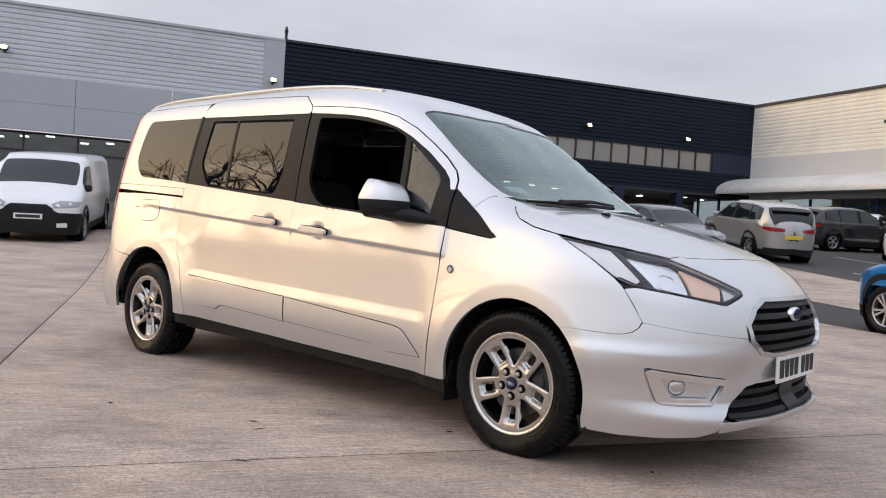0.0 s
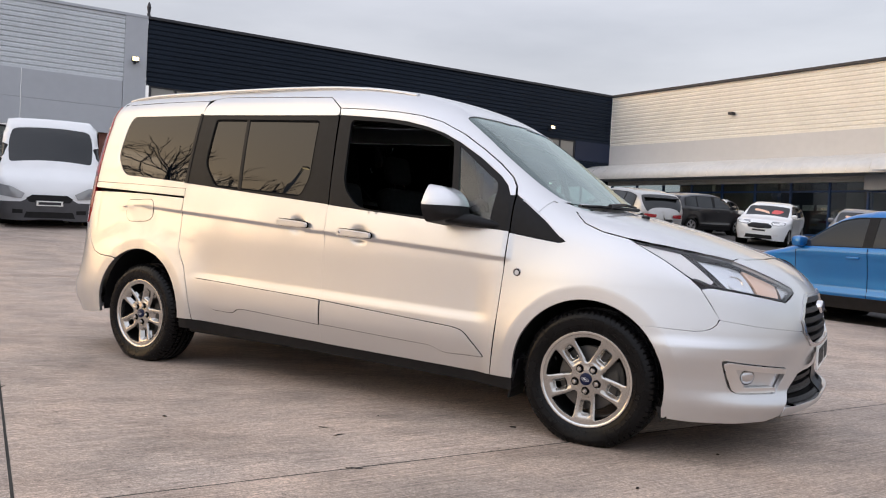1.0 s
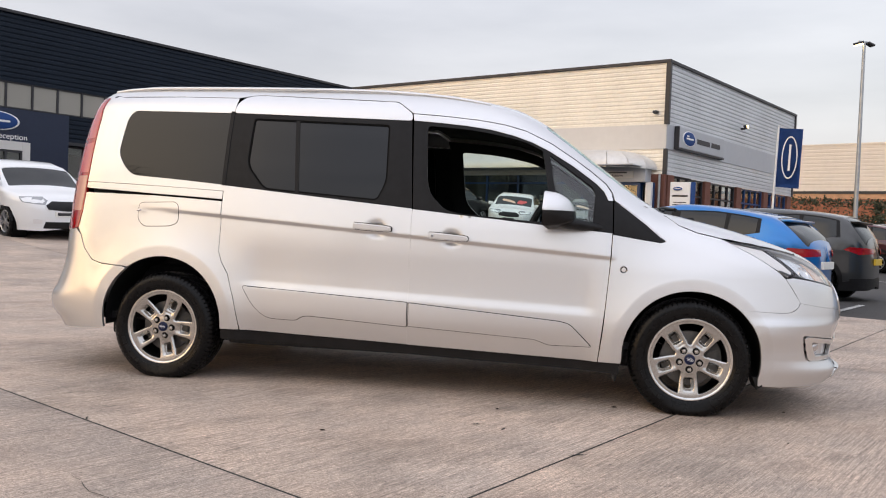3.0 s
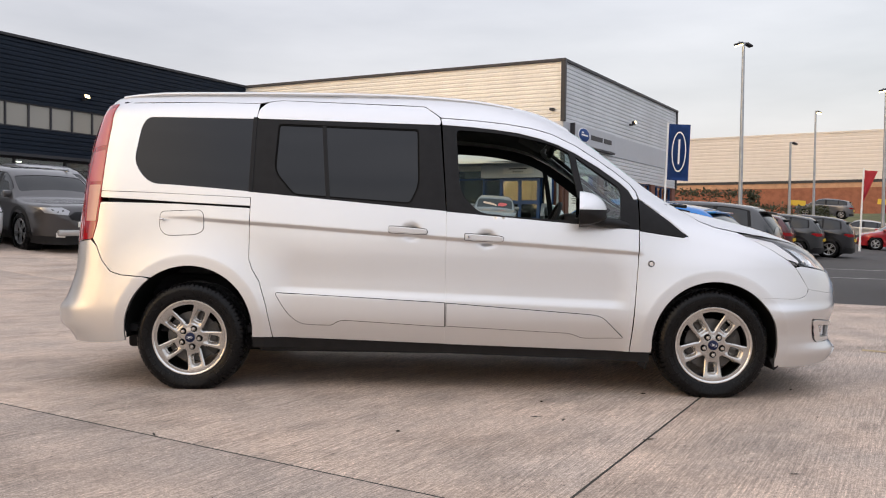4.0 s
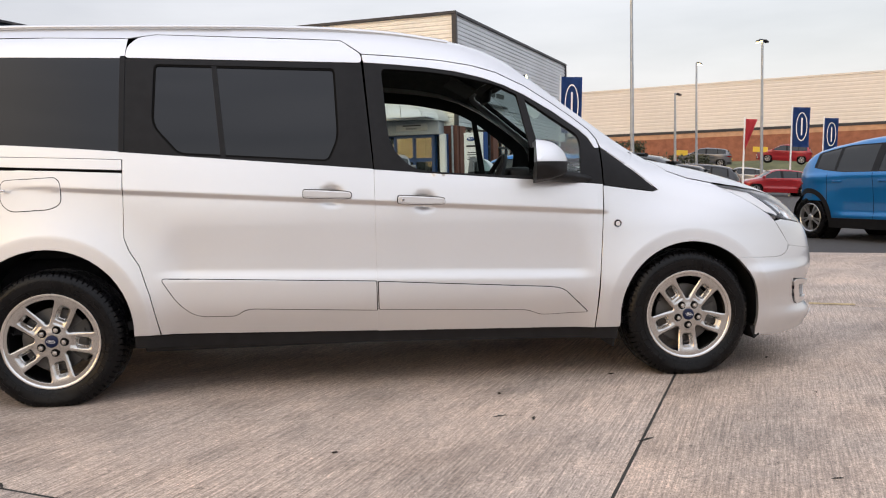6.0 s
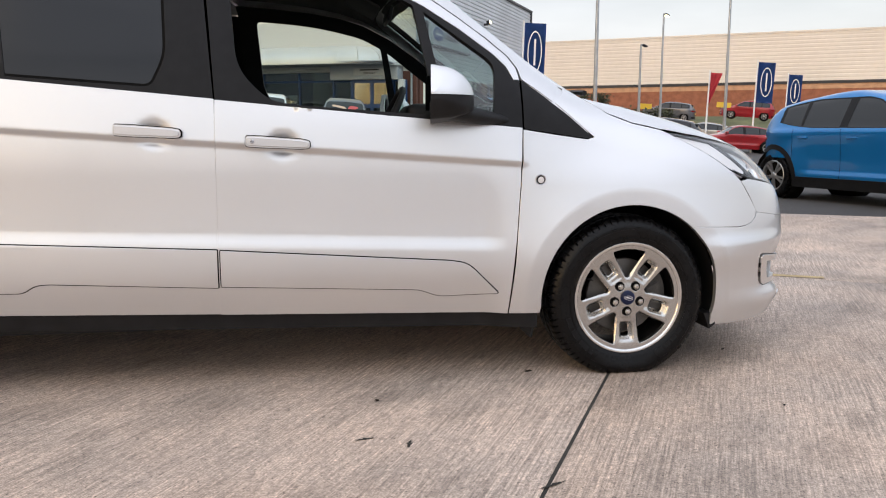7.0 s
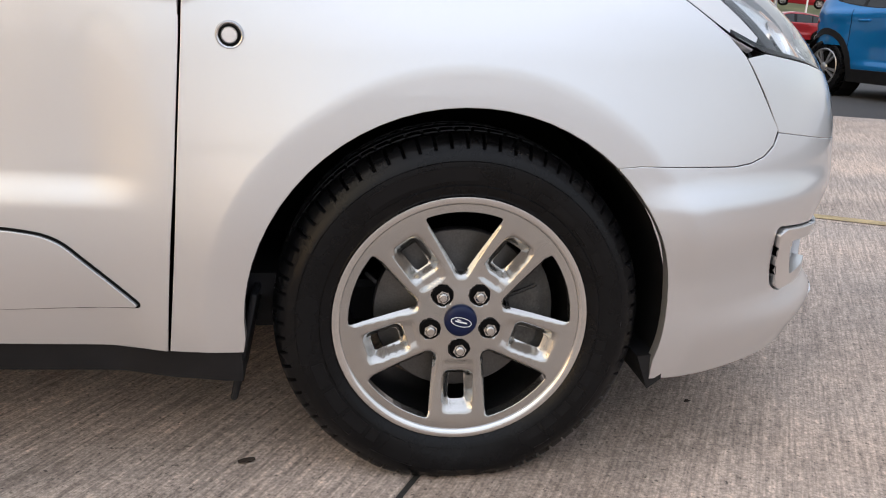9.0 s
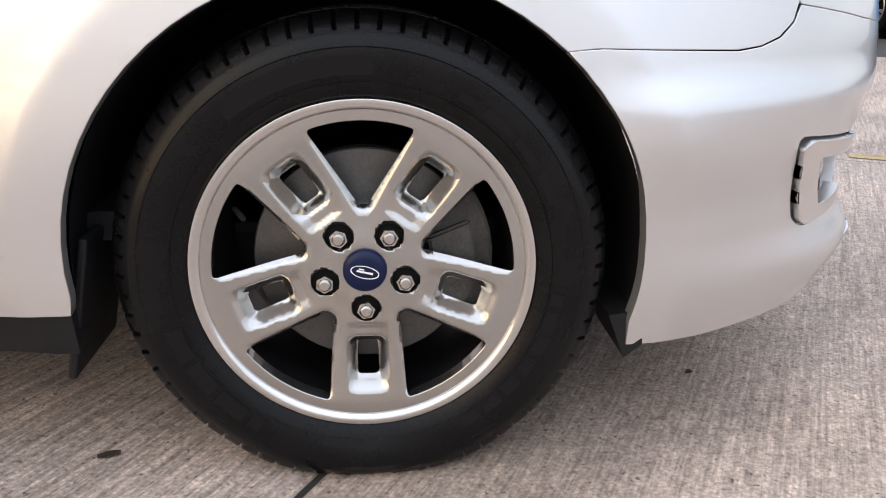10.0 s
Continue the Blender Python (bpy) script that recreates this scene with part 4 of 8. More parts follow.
# end wall: sign board, windows, flood lamp
sign2 = thing("sign_board", cream.matrix_basis @ side_m, "long grey fascia sign with dark lettering and an oval badge", "sign")
part("board", bx(0.95, 7.0, -0.30, -0.04, 5.66, 6.72, 0.03), PANEL_GREY, sign2)
part("board_edge", bx(0.85, 7.1, -0.28, -0.04, 5.56, 5.655, 0.01), FRAME_DARK, sign2)
part("board_edge", bx(0.85, 0.945, -0.30, -0.04, 5.56, 6.75, 0.01), FRAME_DARK, sign2)
def oval(owner, cx, cz, rx, rz, y, m=None):
    bm = lathe(bmesh.new(), [(0.0, -0.04), (0.94, -0.03), (1.0, 0.0)], 40)
    bmesh.ops.transform(bm, matrix=Matrix.Translation((cx, y, cz)) @ Matrix.Diagonal((rx, 1, rz, 1)), verts=bm.verts)
    a = part("oval_badge", bm, WHITE_PRINT, owner, "white-rimmed blue oval", smooth=40)
    bm = lathe(bmesh.new(), [(0.0, -0.055), (0.84, -0.05), (0.90, -0.03)], 40)
    bmesh.ops.transform(bm, matrix=Matrix.Translation((cx, y, cz)) @ Matrix.Diagonal((rx, 1, rz, 1)), verts=bm.verts)
    part("oval_field", bm, FLAG_BLUE, a, smooth=40)
    part("oval_stroke", bx(cx - rx * 0.55, cx + rx * 0.55, y - 0.064, y - 0.054, cz - rz * 0.12, cz + rz * 0.10, 0.002), WHITE_PRINT, a)
    part("oval_stroke", bx(cx - rx * 0.5, cx - rx * 0.15, y - 0.064, y - 0.054, cz + rz * 0.2, cz + rz * 0.42, 0.002), WHITE_PRINT, a)
oval(sign2, 2.1, 6.2, 0.82, 0.40, -0.31)
for x0, x1 in ((3.2, 4.9), (5.15, 6.35)):
    part("name_stroke", bx(x0, x1, -0.32, -0.30, 6.06, 6.32), FRAME_DARK, sign2)
for k in range(4):
    x0 = 0.35 + k * (n_s - 1.3) / 4 + 0.8
    x1 = 0.35 + (k + 1) * (n_s - 1.3) / 4 - 0.05
    glazing(cream, x0, x1, 1.4, 4.2, 4, FRAME_BLUE if k > 1 else FRAME_DARK, 3.3, 0.2, m=side_m)
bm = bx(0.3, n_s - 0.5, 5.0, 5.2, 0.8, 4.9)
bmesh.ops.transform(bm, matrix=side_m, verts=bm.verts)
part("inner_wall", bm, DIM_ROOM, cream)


def flood(owner_m, x, z, lit=True):
    f = thing("flood_lamp", owner_m @ Matrix.Translation((x, 0, z)), "lit flood lamp fixed to the cladding", "lamp", "wall flood lamps")
    part("bracket", bx(-0.05, 0.05, -0.25, 0.0, -0.06, 0.06), FRAME_DARK, f)
    part("housing", bx(-0.16, 0.16, -0.42, -0.22, -0.10, 0.11, 0.03, pose(0, 0, 0, -20, 0, 0)), FRAME_DARK, f, smooth=40)
    part("lens", bx(-0.13, 0.13, -0.44, -0.40, -0.10, 0.07, 0.01, pose(0, 0, 0, -20, 0, 0)), LAMP_GLOW, f)


flood(cream.matrix_basis @ side_m, 10.3, 7.75)
flood(dark.matrix_basis, n_d - 11.6, 7.45)
flood(dark.matrix_basis, n_d - 5.0, 7.3)
flood(grey.matrix_basis, n_g - 0.55, 7.8)
flood(grey.matrix_basis, n_g - 12.1, 7.8)

# workshop: upper window strip, signed entrance, dark shopfront
glazing(dark, 0.2, n_d - 2.9, 5.62, 6.88, 22, FRAME_DARK, None, 0.10, pane=OFFICE_PANE)
part("corner_panel", bx(n_d - 2.85, n_d, -0.02, 0.12, 5.65, 6.85), NAVY_PANEL, dark)
glazing(dark, 0.3, n_d - 9.6, 1.4, 4.25, 7, FRAME_DARK, None, 0.5)
glazing(dark, n_d - 4.8, n_d - 0.3, 1.4, 4.25, 3, FRAME_DARK, None, 0.5)
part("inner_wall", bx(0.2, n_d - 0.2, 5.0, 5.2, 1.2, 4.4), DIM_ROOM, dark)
part("inner_ceiling", bx(0.2, n_d - 0.2, 0.5, 5.0, 4.2, 4.25), PANEL_GREY, dark)
part("pier", bx(n_d - 9.6, n_d - 8.9, -0.05, 0.6, 1.3, 4.4, 0.01), NAVY_PANEL, dark)
part("pier", bx(n_d - 5.3, n_d - 4.8, -0.05, 0.6, 1.3, 4.4, 0.01), NAVY_PANEL, dark)
for k in range(14):
    x = 0.9 + 2.0 * k
    part("ceiling_lamp", bx(x, x + 0.3, 1.6 + 0.9 * (k % 3), 1.85 + 0.9 * (k % 3), 4.15, 4.2), SHOP_GLOW, dark)
part("sign_panel", bx(n_d - 25.2, n_d - 18.6, -0.12, 0.4, 1.4, 5.62), NAVY_PANEL, dark, "navy entrance panel")
oval(dark, n_d - 21.8, 5.02, 0.95, 0.42, -0.14)
lettering("Service Reception", dark, pose(n_d - 21.8, -0.13, 4.36, 90, 0, 0), 0.36, WHITE_PRINT)
for x0, x1, z0, z1 in ((-23.2, -22.85, 1.4, 4.15), (-20.75, -20.4, 1.4, 4.15), (-22.85, -20.75, 3.75, 4.15)):
    part("door_surround", bx(n_d + x0, n_d + x1, -0.25, -0.12, z0, z1, 0.01), PANEL_PALE, dark)
# flat board; its dark colour stands for the unlit room behind the doors
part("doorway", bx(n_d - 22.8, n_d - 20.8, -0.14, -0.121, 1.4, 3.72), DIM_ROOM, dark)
glazing(dark, n_d - 22.8, n_d - 20.8, 1.4, 3.74, 3, FRAME_DARK, None, -0.2)
part("cable_box", bx(n_d - 0.9, n_d - 0.5, -0.15, 0, 4.6, 5.2, 0.02), PANEL_PALE, dark)

# grey unit: smooth panels with joints, glazed front
for k in range(7):
    for z0, z1 in ((4.47, 5.66), (5.67, 6.9)):
        part("panel", bx(n_g - 1.0 - (k + 1) * 4.1, n_g - 1.02 - k * 4.1, -0.04, 0.2, z0, z1), PANEL_GREY, grey)
glazing(grey, n_g - 18, n_g - 4.6, 1.4, 4.45, 6, FRAME_DARK, 3.6, 0.6)
glazing(grey, n_g - 4.2, n_g - 2.0, 1.4, 4.45, 2, PANEL_GREY, 3.6, 0.6)
part("pier", bx(n_g - 4.6, n_g - 4.2, -0.02, 0.7, 1.3, 4.5), WHITE_PRINT, grey)
part("pier", bx(n_g - 1.9, n_g - 0.0, 0.1, 0.7, 1.3, 4.5), BRICK_DARK, grey, "dull red panel beside the doors")
part("notice", bx(n_g - 1.25, n_g - 0.7, 0.05, 0.1, 3.1, 3.6), WHITE_PRINT, grey)
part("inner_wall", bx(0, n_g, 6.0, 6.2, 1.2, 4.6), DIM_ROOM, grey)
part("inner_ceiling", bx(0, n_g, 0.6, 6.0, 4.42, 4.46), PANEL_GREY, grey)
for k in range(12):
    x = n_g - 3.0 - 1.25 * k
    part("ceiling_lamp", bx(x, x + 0.35, 1.3 + 1.2 * (k % 3), 1.55 + 1.2 * (k % 3), 4.36, 4.42), SHOP_GLOW, grey)
part("finial", lathe(bmesh.new(), [(0.0, 0.7), (0.05, 0.62), (0.10, 0.45), (0.06, 0.2), (0.10, 0.0)], 10, "z", (n_g, 0, ROOF_Z)), FRAME_DARK, grey)

# distant retail shed on its bank
BANK = vary(mat("rough_grass", (0.10, 0.105, 0.05), 0.9), 0.6, 0.3, 0, 8)
CLAD_SHED = vary(mat("shed_cladding", (0.74, 0.67, 0.60), 0.6), 0.15, 0.05, 0, 2)
SHED_BRICK = vary(mat("shed_brick", (0.30, 0.115, 0.065), 0.85), 1.5, 0.2, 0.004, 30)
# the same brick with the warm evening light put into its colour
LIT_BRICK = vary(mat("pale_shed_brick", (0.52, 0.30, 0.18), 0.85), 1.5, 0.15, 0.004, 30)
shed_m, n_w = wall_frame(Vector((22.0, 94.6, 0)), Vector((73.0, 63.4, 0)))
shed = thing("retail_shed", shed_m, "long cream metal-clad shed on a red brick base", "building")
part("cladding", ribbed(0, n_w, 6.9, 12.0, 0.4, 0.018), CLAD_SHED, shed)
part("brick_base", bx(0, n_w, 0.05, 0.6, 2.0, 6.05), SHED_BRICK, shed, "red brick plinth")
# top courses of the plinth, painted as catching the low light
part("brick_band", bx(0, n_w, 0.03, 0.6, 6.05, 6.6), LIT_BRICK, shed)
part("gutter", bx(0, n_w, -0.05, 0.5, 6.6, 6.9), FRAME_DARK, shed)
part("coping", bx(0, n_w, -0.06, 20, 12.0, 12.2), CLAD_SHED, shed)
bank_m = shed_m @ Matrix.Translation((0, -9.0, 0))
bm = bmesh.new()
rows = [[bm.verts.new((x, y, z)) for x in np.linspace(-6, n_w + 10, 30)] for y, z in ((-9, 0.0), (-6.5, 1.0), (-3.5, 2.3), (0, 3.0), (9.2, 3.1))]
for a, b in zip(rows, rows[1:]):
    for k in range(29):
        bm.faces.new((a[k], a[k + 1], b[k + 1], b[k]))
bank = part("ground_bank", bm, BANK, None, smooth=60)
bank.matrix_basis = bank_m
tagged(bank, "rough grass bank below the retail shed", "ground", kind="structure")


# ---- lamp posts, flags, signs ----
def lamp_post(x, y, h, heads, lit):
    z = float(rise(np.array(x), np.array(y))) - 0.03
    p = thing("lamp_post", Matrix.Translation((x, y, z)), "tall galvanised lamp post with lit flood lamps" if lit else "slim grey lamp post", "street lamp", "car park lamp posts")
    part("base", lathe(bmesh.new(), [(0.0, 0.9), (0.10, 0.9), (0.11, 0.86), (0.11, 0.0)], 16, "z"), GALV, p, smooth=40)
    part("pole", tube(bmesh.new(), [(0, 0, 0.8), (0, 0, h * 0.5), (0, 0, h)], [0.095, 0.08, 0.06], 14), GALV, p, smooth=40)
    for k in range(heads):
        a = (25, 205)[k] if heads == 2 else 20
        m = pose(0, 0, h, 0, 0, a)
        arm = part("arm", bx(0.0, 0.28, -0.03, 0.03, -0.05, 0.03, 0.01, m), GALV, p)
        head = part("lamp_head", bx(0.12, 0.46, -0.13, 0.13, -0.02, 0.07, 0.03, m @ pose(0, 0, 0, 0, 18, 0)), FRAME_DARK, p, smooth=40)
        if lit and k == heads - 1:
            part("lens", bx(0.16, 0.46, -0.12, 0.12, -0.09, -0.021, 0.025, m @ pose(0, 0, 0, 0, 18, 0)), LAMP_GLOW, head)


lamp_post(13.8, 29.2, 8.9, 2, True)
lamp_post(25.9, 49.3, 8.6, 1, True)
lamp_post(24.8, 38.3, 8.7, 2, True)
lamp_post(21.3, 42.2, 5.8, 1, False)


def flag(x, y, h, w, fh, turn, cloth, label, badge=True, tri=False):
    z = float(rise(np.array(x), np.array(y))) - 0.03
    f = thing("flag", Matrix.Translation((x, y, z)) @ Matrix.Rotation(radians(turn), 4, "Z") @ Matrix.Rotation(radians(1.5), 4, "Y"), label, "flag", "forecourt flags")
    part("pole", tube(bmesh.new(), [(0, 0, 0), (0, 0, h + 0.1)], [0.05, 0.035], 10), WHITE_PRINT, f, smooth=40)
    bm, n, rows = bmesh.new(), 14, []
    for i in range(n + 1):
        t = i / n
        zt = h * (1 - 0.0) - fh * t
        ww = w * (1 - t) if tri else w
        rows.append([bm.verts.new((0.05 + ww * s / 8, 0.05 * math.sin(5 * s / 8 + 4 * t), zt - 0.04 * s / 8)) for s in range(9)])
    for a, b in zip(rows, rows[1:]):
        for k in range(8):
            bm.faces.new((a[k], a[k + 1], b[k + 1], b[k]))
    bmesh.ops.solidify(bm, geom=bm.faces[:], thickness=0.006)
    cl = part("cloth", bm, cloth, f, smooth=60)
    if badge:
        for yy in (-0.10, 0.10):
            bm = bmesh.new()
            o = [bm.verts.new((0.05 + w * 0.5 + w * 0.34 * math.cos(t), yy, h - fh * 0.5 + fh * 0.36 * math.sin(t))) for t in np.linspace(0, 2 * math.pi, 33)[:-1]]
            i = [bm.verts.new((0.05 + w * 0.5 + w * 0.29 * math.cos(t), yy, h - fh * 0.5 + fh * 0.335 * math.sin(t))) for t in np.linspace(0, 2 * math.pi, 33)[:-1]]
            for k in range(32):
                bm.faces.new((o[k], o[(k + 1) % 32], i[(k + 1) % 32], i[k]))
            part("flag_ring", bm, WHITE_PRINT, cl)
            part("flag_stroke", bx(0.05 + w * 0.46, 0.05 + w * 0.55, yy - 0.002, yy + 0.002, h - fh * 0.72, h - fh * 0.28), WHITE_PRINT, cl)


flag(11.1, 31.6, 5.4, 0.95, 2.6, -12, FLAG_BLUE, "tall blue banner flag with a white oval on a white pole")
flag(24.8, 35.4, 4.75, 0.85, 2.1, -16, FLAG_BLUE, "tall blue banner flag with a white oval on a white pole")
flag(33.0, 45.5, 4.9, 0.85, 2.2, -20, FLAG_BLUE, "tall blue banner flag with a white oval on a white pole")
flag(20.9, 33.0, 3.9, 0.55, 1.5, -30, FLAG_RED, "red pennant on a leaning white pole", False, True)

totem = thing("information_sign", pose(7.5, 34.1, 1.0, 0, 0, -20), "white freestanding information sign with a blue edge", "sign")
part("board", bx(-0.48, 0.48, -0.06, 0.06, -0.05, 2.66, 0.02), WHITE_PRINT, totem)
part("edge_panel", bx(0.49, 0.70, -0.06, 0.06, -0.05, 2.66, 0.02), FLAG_BLUE, totem)
for k, (z, w, hh) in enumerate(((1.95, 0.36, 0.09), (1.66, 0.30, 0.04), (1.55, 0.34, 0.04), (1.44, 0.28, 0.04), (1.33, 0.32, 0.04))):
    part("text_bar", bx(-w, w, -0.068, -0.06, z, z + hh), FRAME_DARK, totem)
oval(totem, -0.12, 2.34, 0.24, 0.10, -0.062)

# ---- the people carrier ----
van = thing("people_carrier", label="silver long-wheelbase people carrier, driver's window open, on alloy wheels", category="car")
M_PER_DEG = 0.0125


def lay(kind):
    return lambda a, b: on_hull(kind, a, b)


def conv(src, dst, pts):
    """Panel coordinates of one kind into another."""
    p, _ = on_hull(src, *np.array(pts, float).T)
    return [tuple(v) for v in flat(dst, p)]


SC = {"side": (1, 1), "top": (1, 1), "arc": (1, M_PER_DEG), "nose": (0.022, 1), "tail": (0.019, 1)}


def vpanel(name, material, kind, outline, label="", parent=None, r=0.0, both=True, **kw):
    kw.setdefault("step", 0.016)
    o = np.array(outline, float) * SC[kind]
    if not isinstance(r, (int, float)) or r > 0:
        o = rounded(o, r)
    holes = [np.array(h, float) for h in kw.pop("holes", ())]
    if material is SILVER and kind in CREASES and name in ("sliding_door", "front_door", "rear_quarter", "front_wing", "front_bumper", "rear_bumper", "door_moulding"):
        kw["creases"] = CREASES[kind]
    ob = skin_part(name, material, parent or van, lay(kind), o / np.array(SC[kind]), label, scale=SC[kind], holes=holes, **kw)
    if both:
        mirrored(ob, parent=parent or van)
    return ob


CREASES = {k: crease_lines(k) for k in ("side", "nose", "tail")}


def arch_arc(k, a0, a1, n=22):
    wx, wz, rr = ARCHES[k]
    return [(wx + rr * math.cos(radians(a)), wz + rr * math.sin(radians(a))) for a in np.linspace(a0, a1, n)]


# flank panels, in x and z
vpanel("sliding_door", SILVER, "side", [(0.497, 0.318), (1.500, 0.290), (1.502, 1.066), (0.352, 1.166), (0.350, 0.775), (0.372, 0.715), (0.415, 0.645), (0.458, 0.50)], "silver sliding door")
vpanel("door_header", SILVER, "side", [(0.355, 1.612), (1.461, 1.582), (1.458, 1.625), (1.364, 1.696), (0.486, 1.730), (0.410, 1.716), (0.367, 1.672)], r=0.02)
vpanel("front_door", SILVER, "side", [(1.500, 0.288), (2.570, 0.261), (2.600, 0.56), (2.616, 0.77), (2.625, 0.969), (1.503, 1.063)], "silver front door")
DOOR_TOP = [(1.462, 1.624), (1.660, 1.611), (1.851, 1.593), (2.000, 1.570), (2.128, 1.535), (2.270, 1.467), (2.402, 1.382), (2.500, 1.312), (2.583, 1.242), (2.615, 1.195), (2.624, 1.150)]
TRIM_TOP = [(1.470, 1.584), (1.630, 1.573), (1.781, 1.559), (1.920, 1.540), (2.055, 1.508), (2.160, 1.472), (2.261, 1.424), (2.400, 1.340), (2.528, 1.247), (2.575, 1.200), (2.600, 1.150)]
vpanel("door_header", SILVER, "side", DOOR_TOP[::-1] + TRIM_TOP)
SLIDE_WIN = rounded([(0.487, 1.583), (1.332, 1.556), (1.344, 1.215), (1.292, 1.104), (0.599, 1.150), (0.478, 1.290)], [0.025, 0.025, 0.05, 0.03, 0.035, 0.05])
FRONT_WIN = rounded([(1.552, 1.556), (1.849, 1.536), (2.124, 1.476), (2.226, 1.424), (2.300, 1.012), (1.790, 1.046), (1.690, 1.062), (1.603, 1.150), (1.577, 1.215)], [0.03, 0.15, 0.15, 0.01, 0.01, 0.05, 0.08, 0.06, 0.05])
QTR_WIN = rounded([(2.262, 1.404), (2.530, 1.212), (2.515, 1.004), (2.340, 1.016)], [0.01, 0.04, 0.02, 0.01])
vpanel("pillar_trim", BLACK_TRIM, "side", [(0.356, 1.610), (1.459, 1.580), (1.500, 1.068), (0.355, 1.167)], "satin black window surround", holes=[SLIDE_WIN], offset=-0.003)
vpanel("pillar_trim", BLACK_TRIM, "side", TRIM_TOP + [(2.624, 1.148), (2.627, 0.972), (1.505, 1.064)], "satin black window surround", holes=[FRONT_WIN, QTR_WIN], offset=-0.003)
vpanel("door_glass", PRIVACY, "side", SLIDE_WIN, "dark privacy glass", offset=-0.010, gap=-0.004, lip=0.004)
vpanel("window_bar", BLACK_TRIM, "side", [(0.752, 1.578), (0.774, 1.577), (0.815, 1.138), (0.793, 1.140)], offset=-0.006, gap=0)
vpanel("window_seal", DARK_GAP, "side", SLIDE_WIN, offset=-0.0065, gap=-0.002, lip=0, holes=[inset(SLIDE_WIN, 0.011)])
INNER_FRAME = TRIM_TOP + [(2.624, 1.148), (2.627, 0.972), (1.505, 1.064)]
vpanel("door_frame_lining", CABIN, "side", INNER_FRAME, holes=[FRONT_WIN, QTR_WIN], offset=-0.026, gap=-0.012, lip=0, step=0.04)
vpanel("door_frame_lining", CABIN, "side", DOOR_TOP[::-1] + TRIM_TOP, offset=-0.026, gap=-0.012, lip=0, step=0.04)
vpanel("quarter_glass", GLASS, "side", QTR_WIN, "clear quarter light", offset=-0.012, gap=-0.006, lip=0.003)
left_glass = vpanel("door_glass", GLASS, "side", FRONT_WIN, offset=-0.012, gap=-0.006, lip=0.003, both=False)
mirrored(left_glass, parent=van)
bpy.data.objects.remove(left_glass)
vpanel("mirror_sail", BLACK_TRIM, "side", [(2.632, 1.150), (2.700, 1.105), (2.800, 1.030), (2.880, 0.960), (2.906, 0.935), (2.890, 0.930), (2.633, 0.966)], "black triangular trim", r=0.008, offset=-0.002)

# rear quarter, wrapped round to the tail lamp
RQ_WIN_S = [(-0.299, 1.617), (0.346, 1.611), (0.344, 1.168), (-0.247, 1.211), (-0.308, 1.261), (-0.360, 1.344), (-0.334, 1.565)]
RQ_WIN = np.array(conv("side", "tail", rounded(RQ_WIN_S, [0.05, 0.008, 0.008, 0.05, 0.05, 0.06, 0.05])))
LAMP = [(52.6, 1.700), (50.9, 1.560), (49.9, 1.420), (48.9, 1.250), (48.3, 1.096), (48.2, 0.98), (48.9, 0.880)]
quarter_lo = conv("side", "tail", [(0.348, 1.07), (0.347, 0.775), (0.369, 0.712), (0.412, 0.642), (0.454, 0.50), (0.492, 0.318), (0.378, 0.318)] + arch_arc(0, -4, 126) + [(-0.262, 0.663), (-0.40, 0.672), (-0.465, 0.692), (-0.52, 0.755), (-0.555, 0.84)])
vpanel("rear_quarter", SILVER, "tail", quarter_lo + [(48.9, 0.880), (48.2, 0.98), (48.25, 1.098)] + conv("side", "tail", [(-0.10, 1.092)]), "silver rear quarter panel")
quarter_mid = conv("side", "tail", [(0.348, 1.084), (-0.10, 1.104), (-0.498, 1.124)]) + [(48.4, 1.128), (48.55, 1.163)] + conv("side", "tail", [(-0.1, 1.150), (0.347, 1.131)])
vpanel("rear_quarter", SILVER, "tail", quarter_mid, gap=0.001)
vpanel("door_rail", DARK_GAP, "tail", conv("side", "tail", [(0.35, 1.066), (-0.50, 1.105), (-0.50, 1.128), (0.35, 1.088)]), "black sliding door rail slot", offset=-0.014, gap=0, lip=0)
quarter_up = conv("side", "tail", [(0.353, 1.133), (-0.1, 1.152)]) + [(48.6, 1.166)] + LAMP[3::-1] + conv("side", "tail", [(-0.40, 1.705), (0.0, 1.712), (0.364, 1.708), (0.355, 1.612)])
vpanel("rear_quarter", SILVER, "tail", quarter_up, holes=[RQ_WIN], gap=0.001)
vpanel("quarter_glass", PRIVACY, "tail", RQ_WIN, "dark privacy glass", offset=-0.003, gap=0.003, lip=0.006)
vpanel("window_edge", BLACK_TRIM, "side", [(0.336, 1.620), (0.357, 1.619), (0.357, 1.166), (0.336, 1.167)], offset=0.0012, gap=0, lip=0.002)
vpanel("fuel_flap", SILVER, "side", [(-0.180, 1.045), (0.055, 1.055), (0.076, 1.03), (0.078, 0.935), (0.03, 0.912), (-0.14, 0.905), (-0.182, 0.945)], r=0.03, gap=0.001, offset=0.0026, lip=0.004, both=False)
part("flap_catch", bx(-0.176, -0.150, -0.885, -0.868, 0.994, 1.006, 0.004), SATIN_CHROME, van)

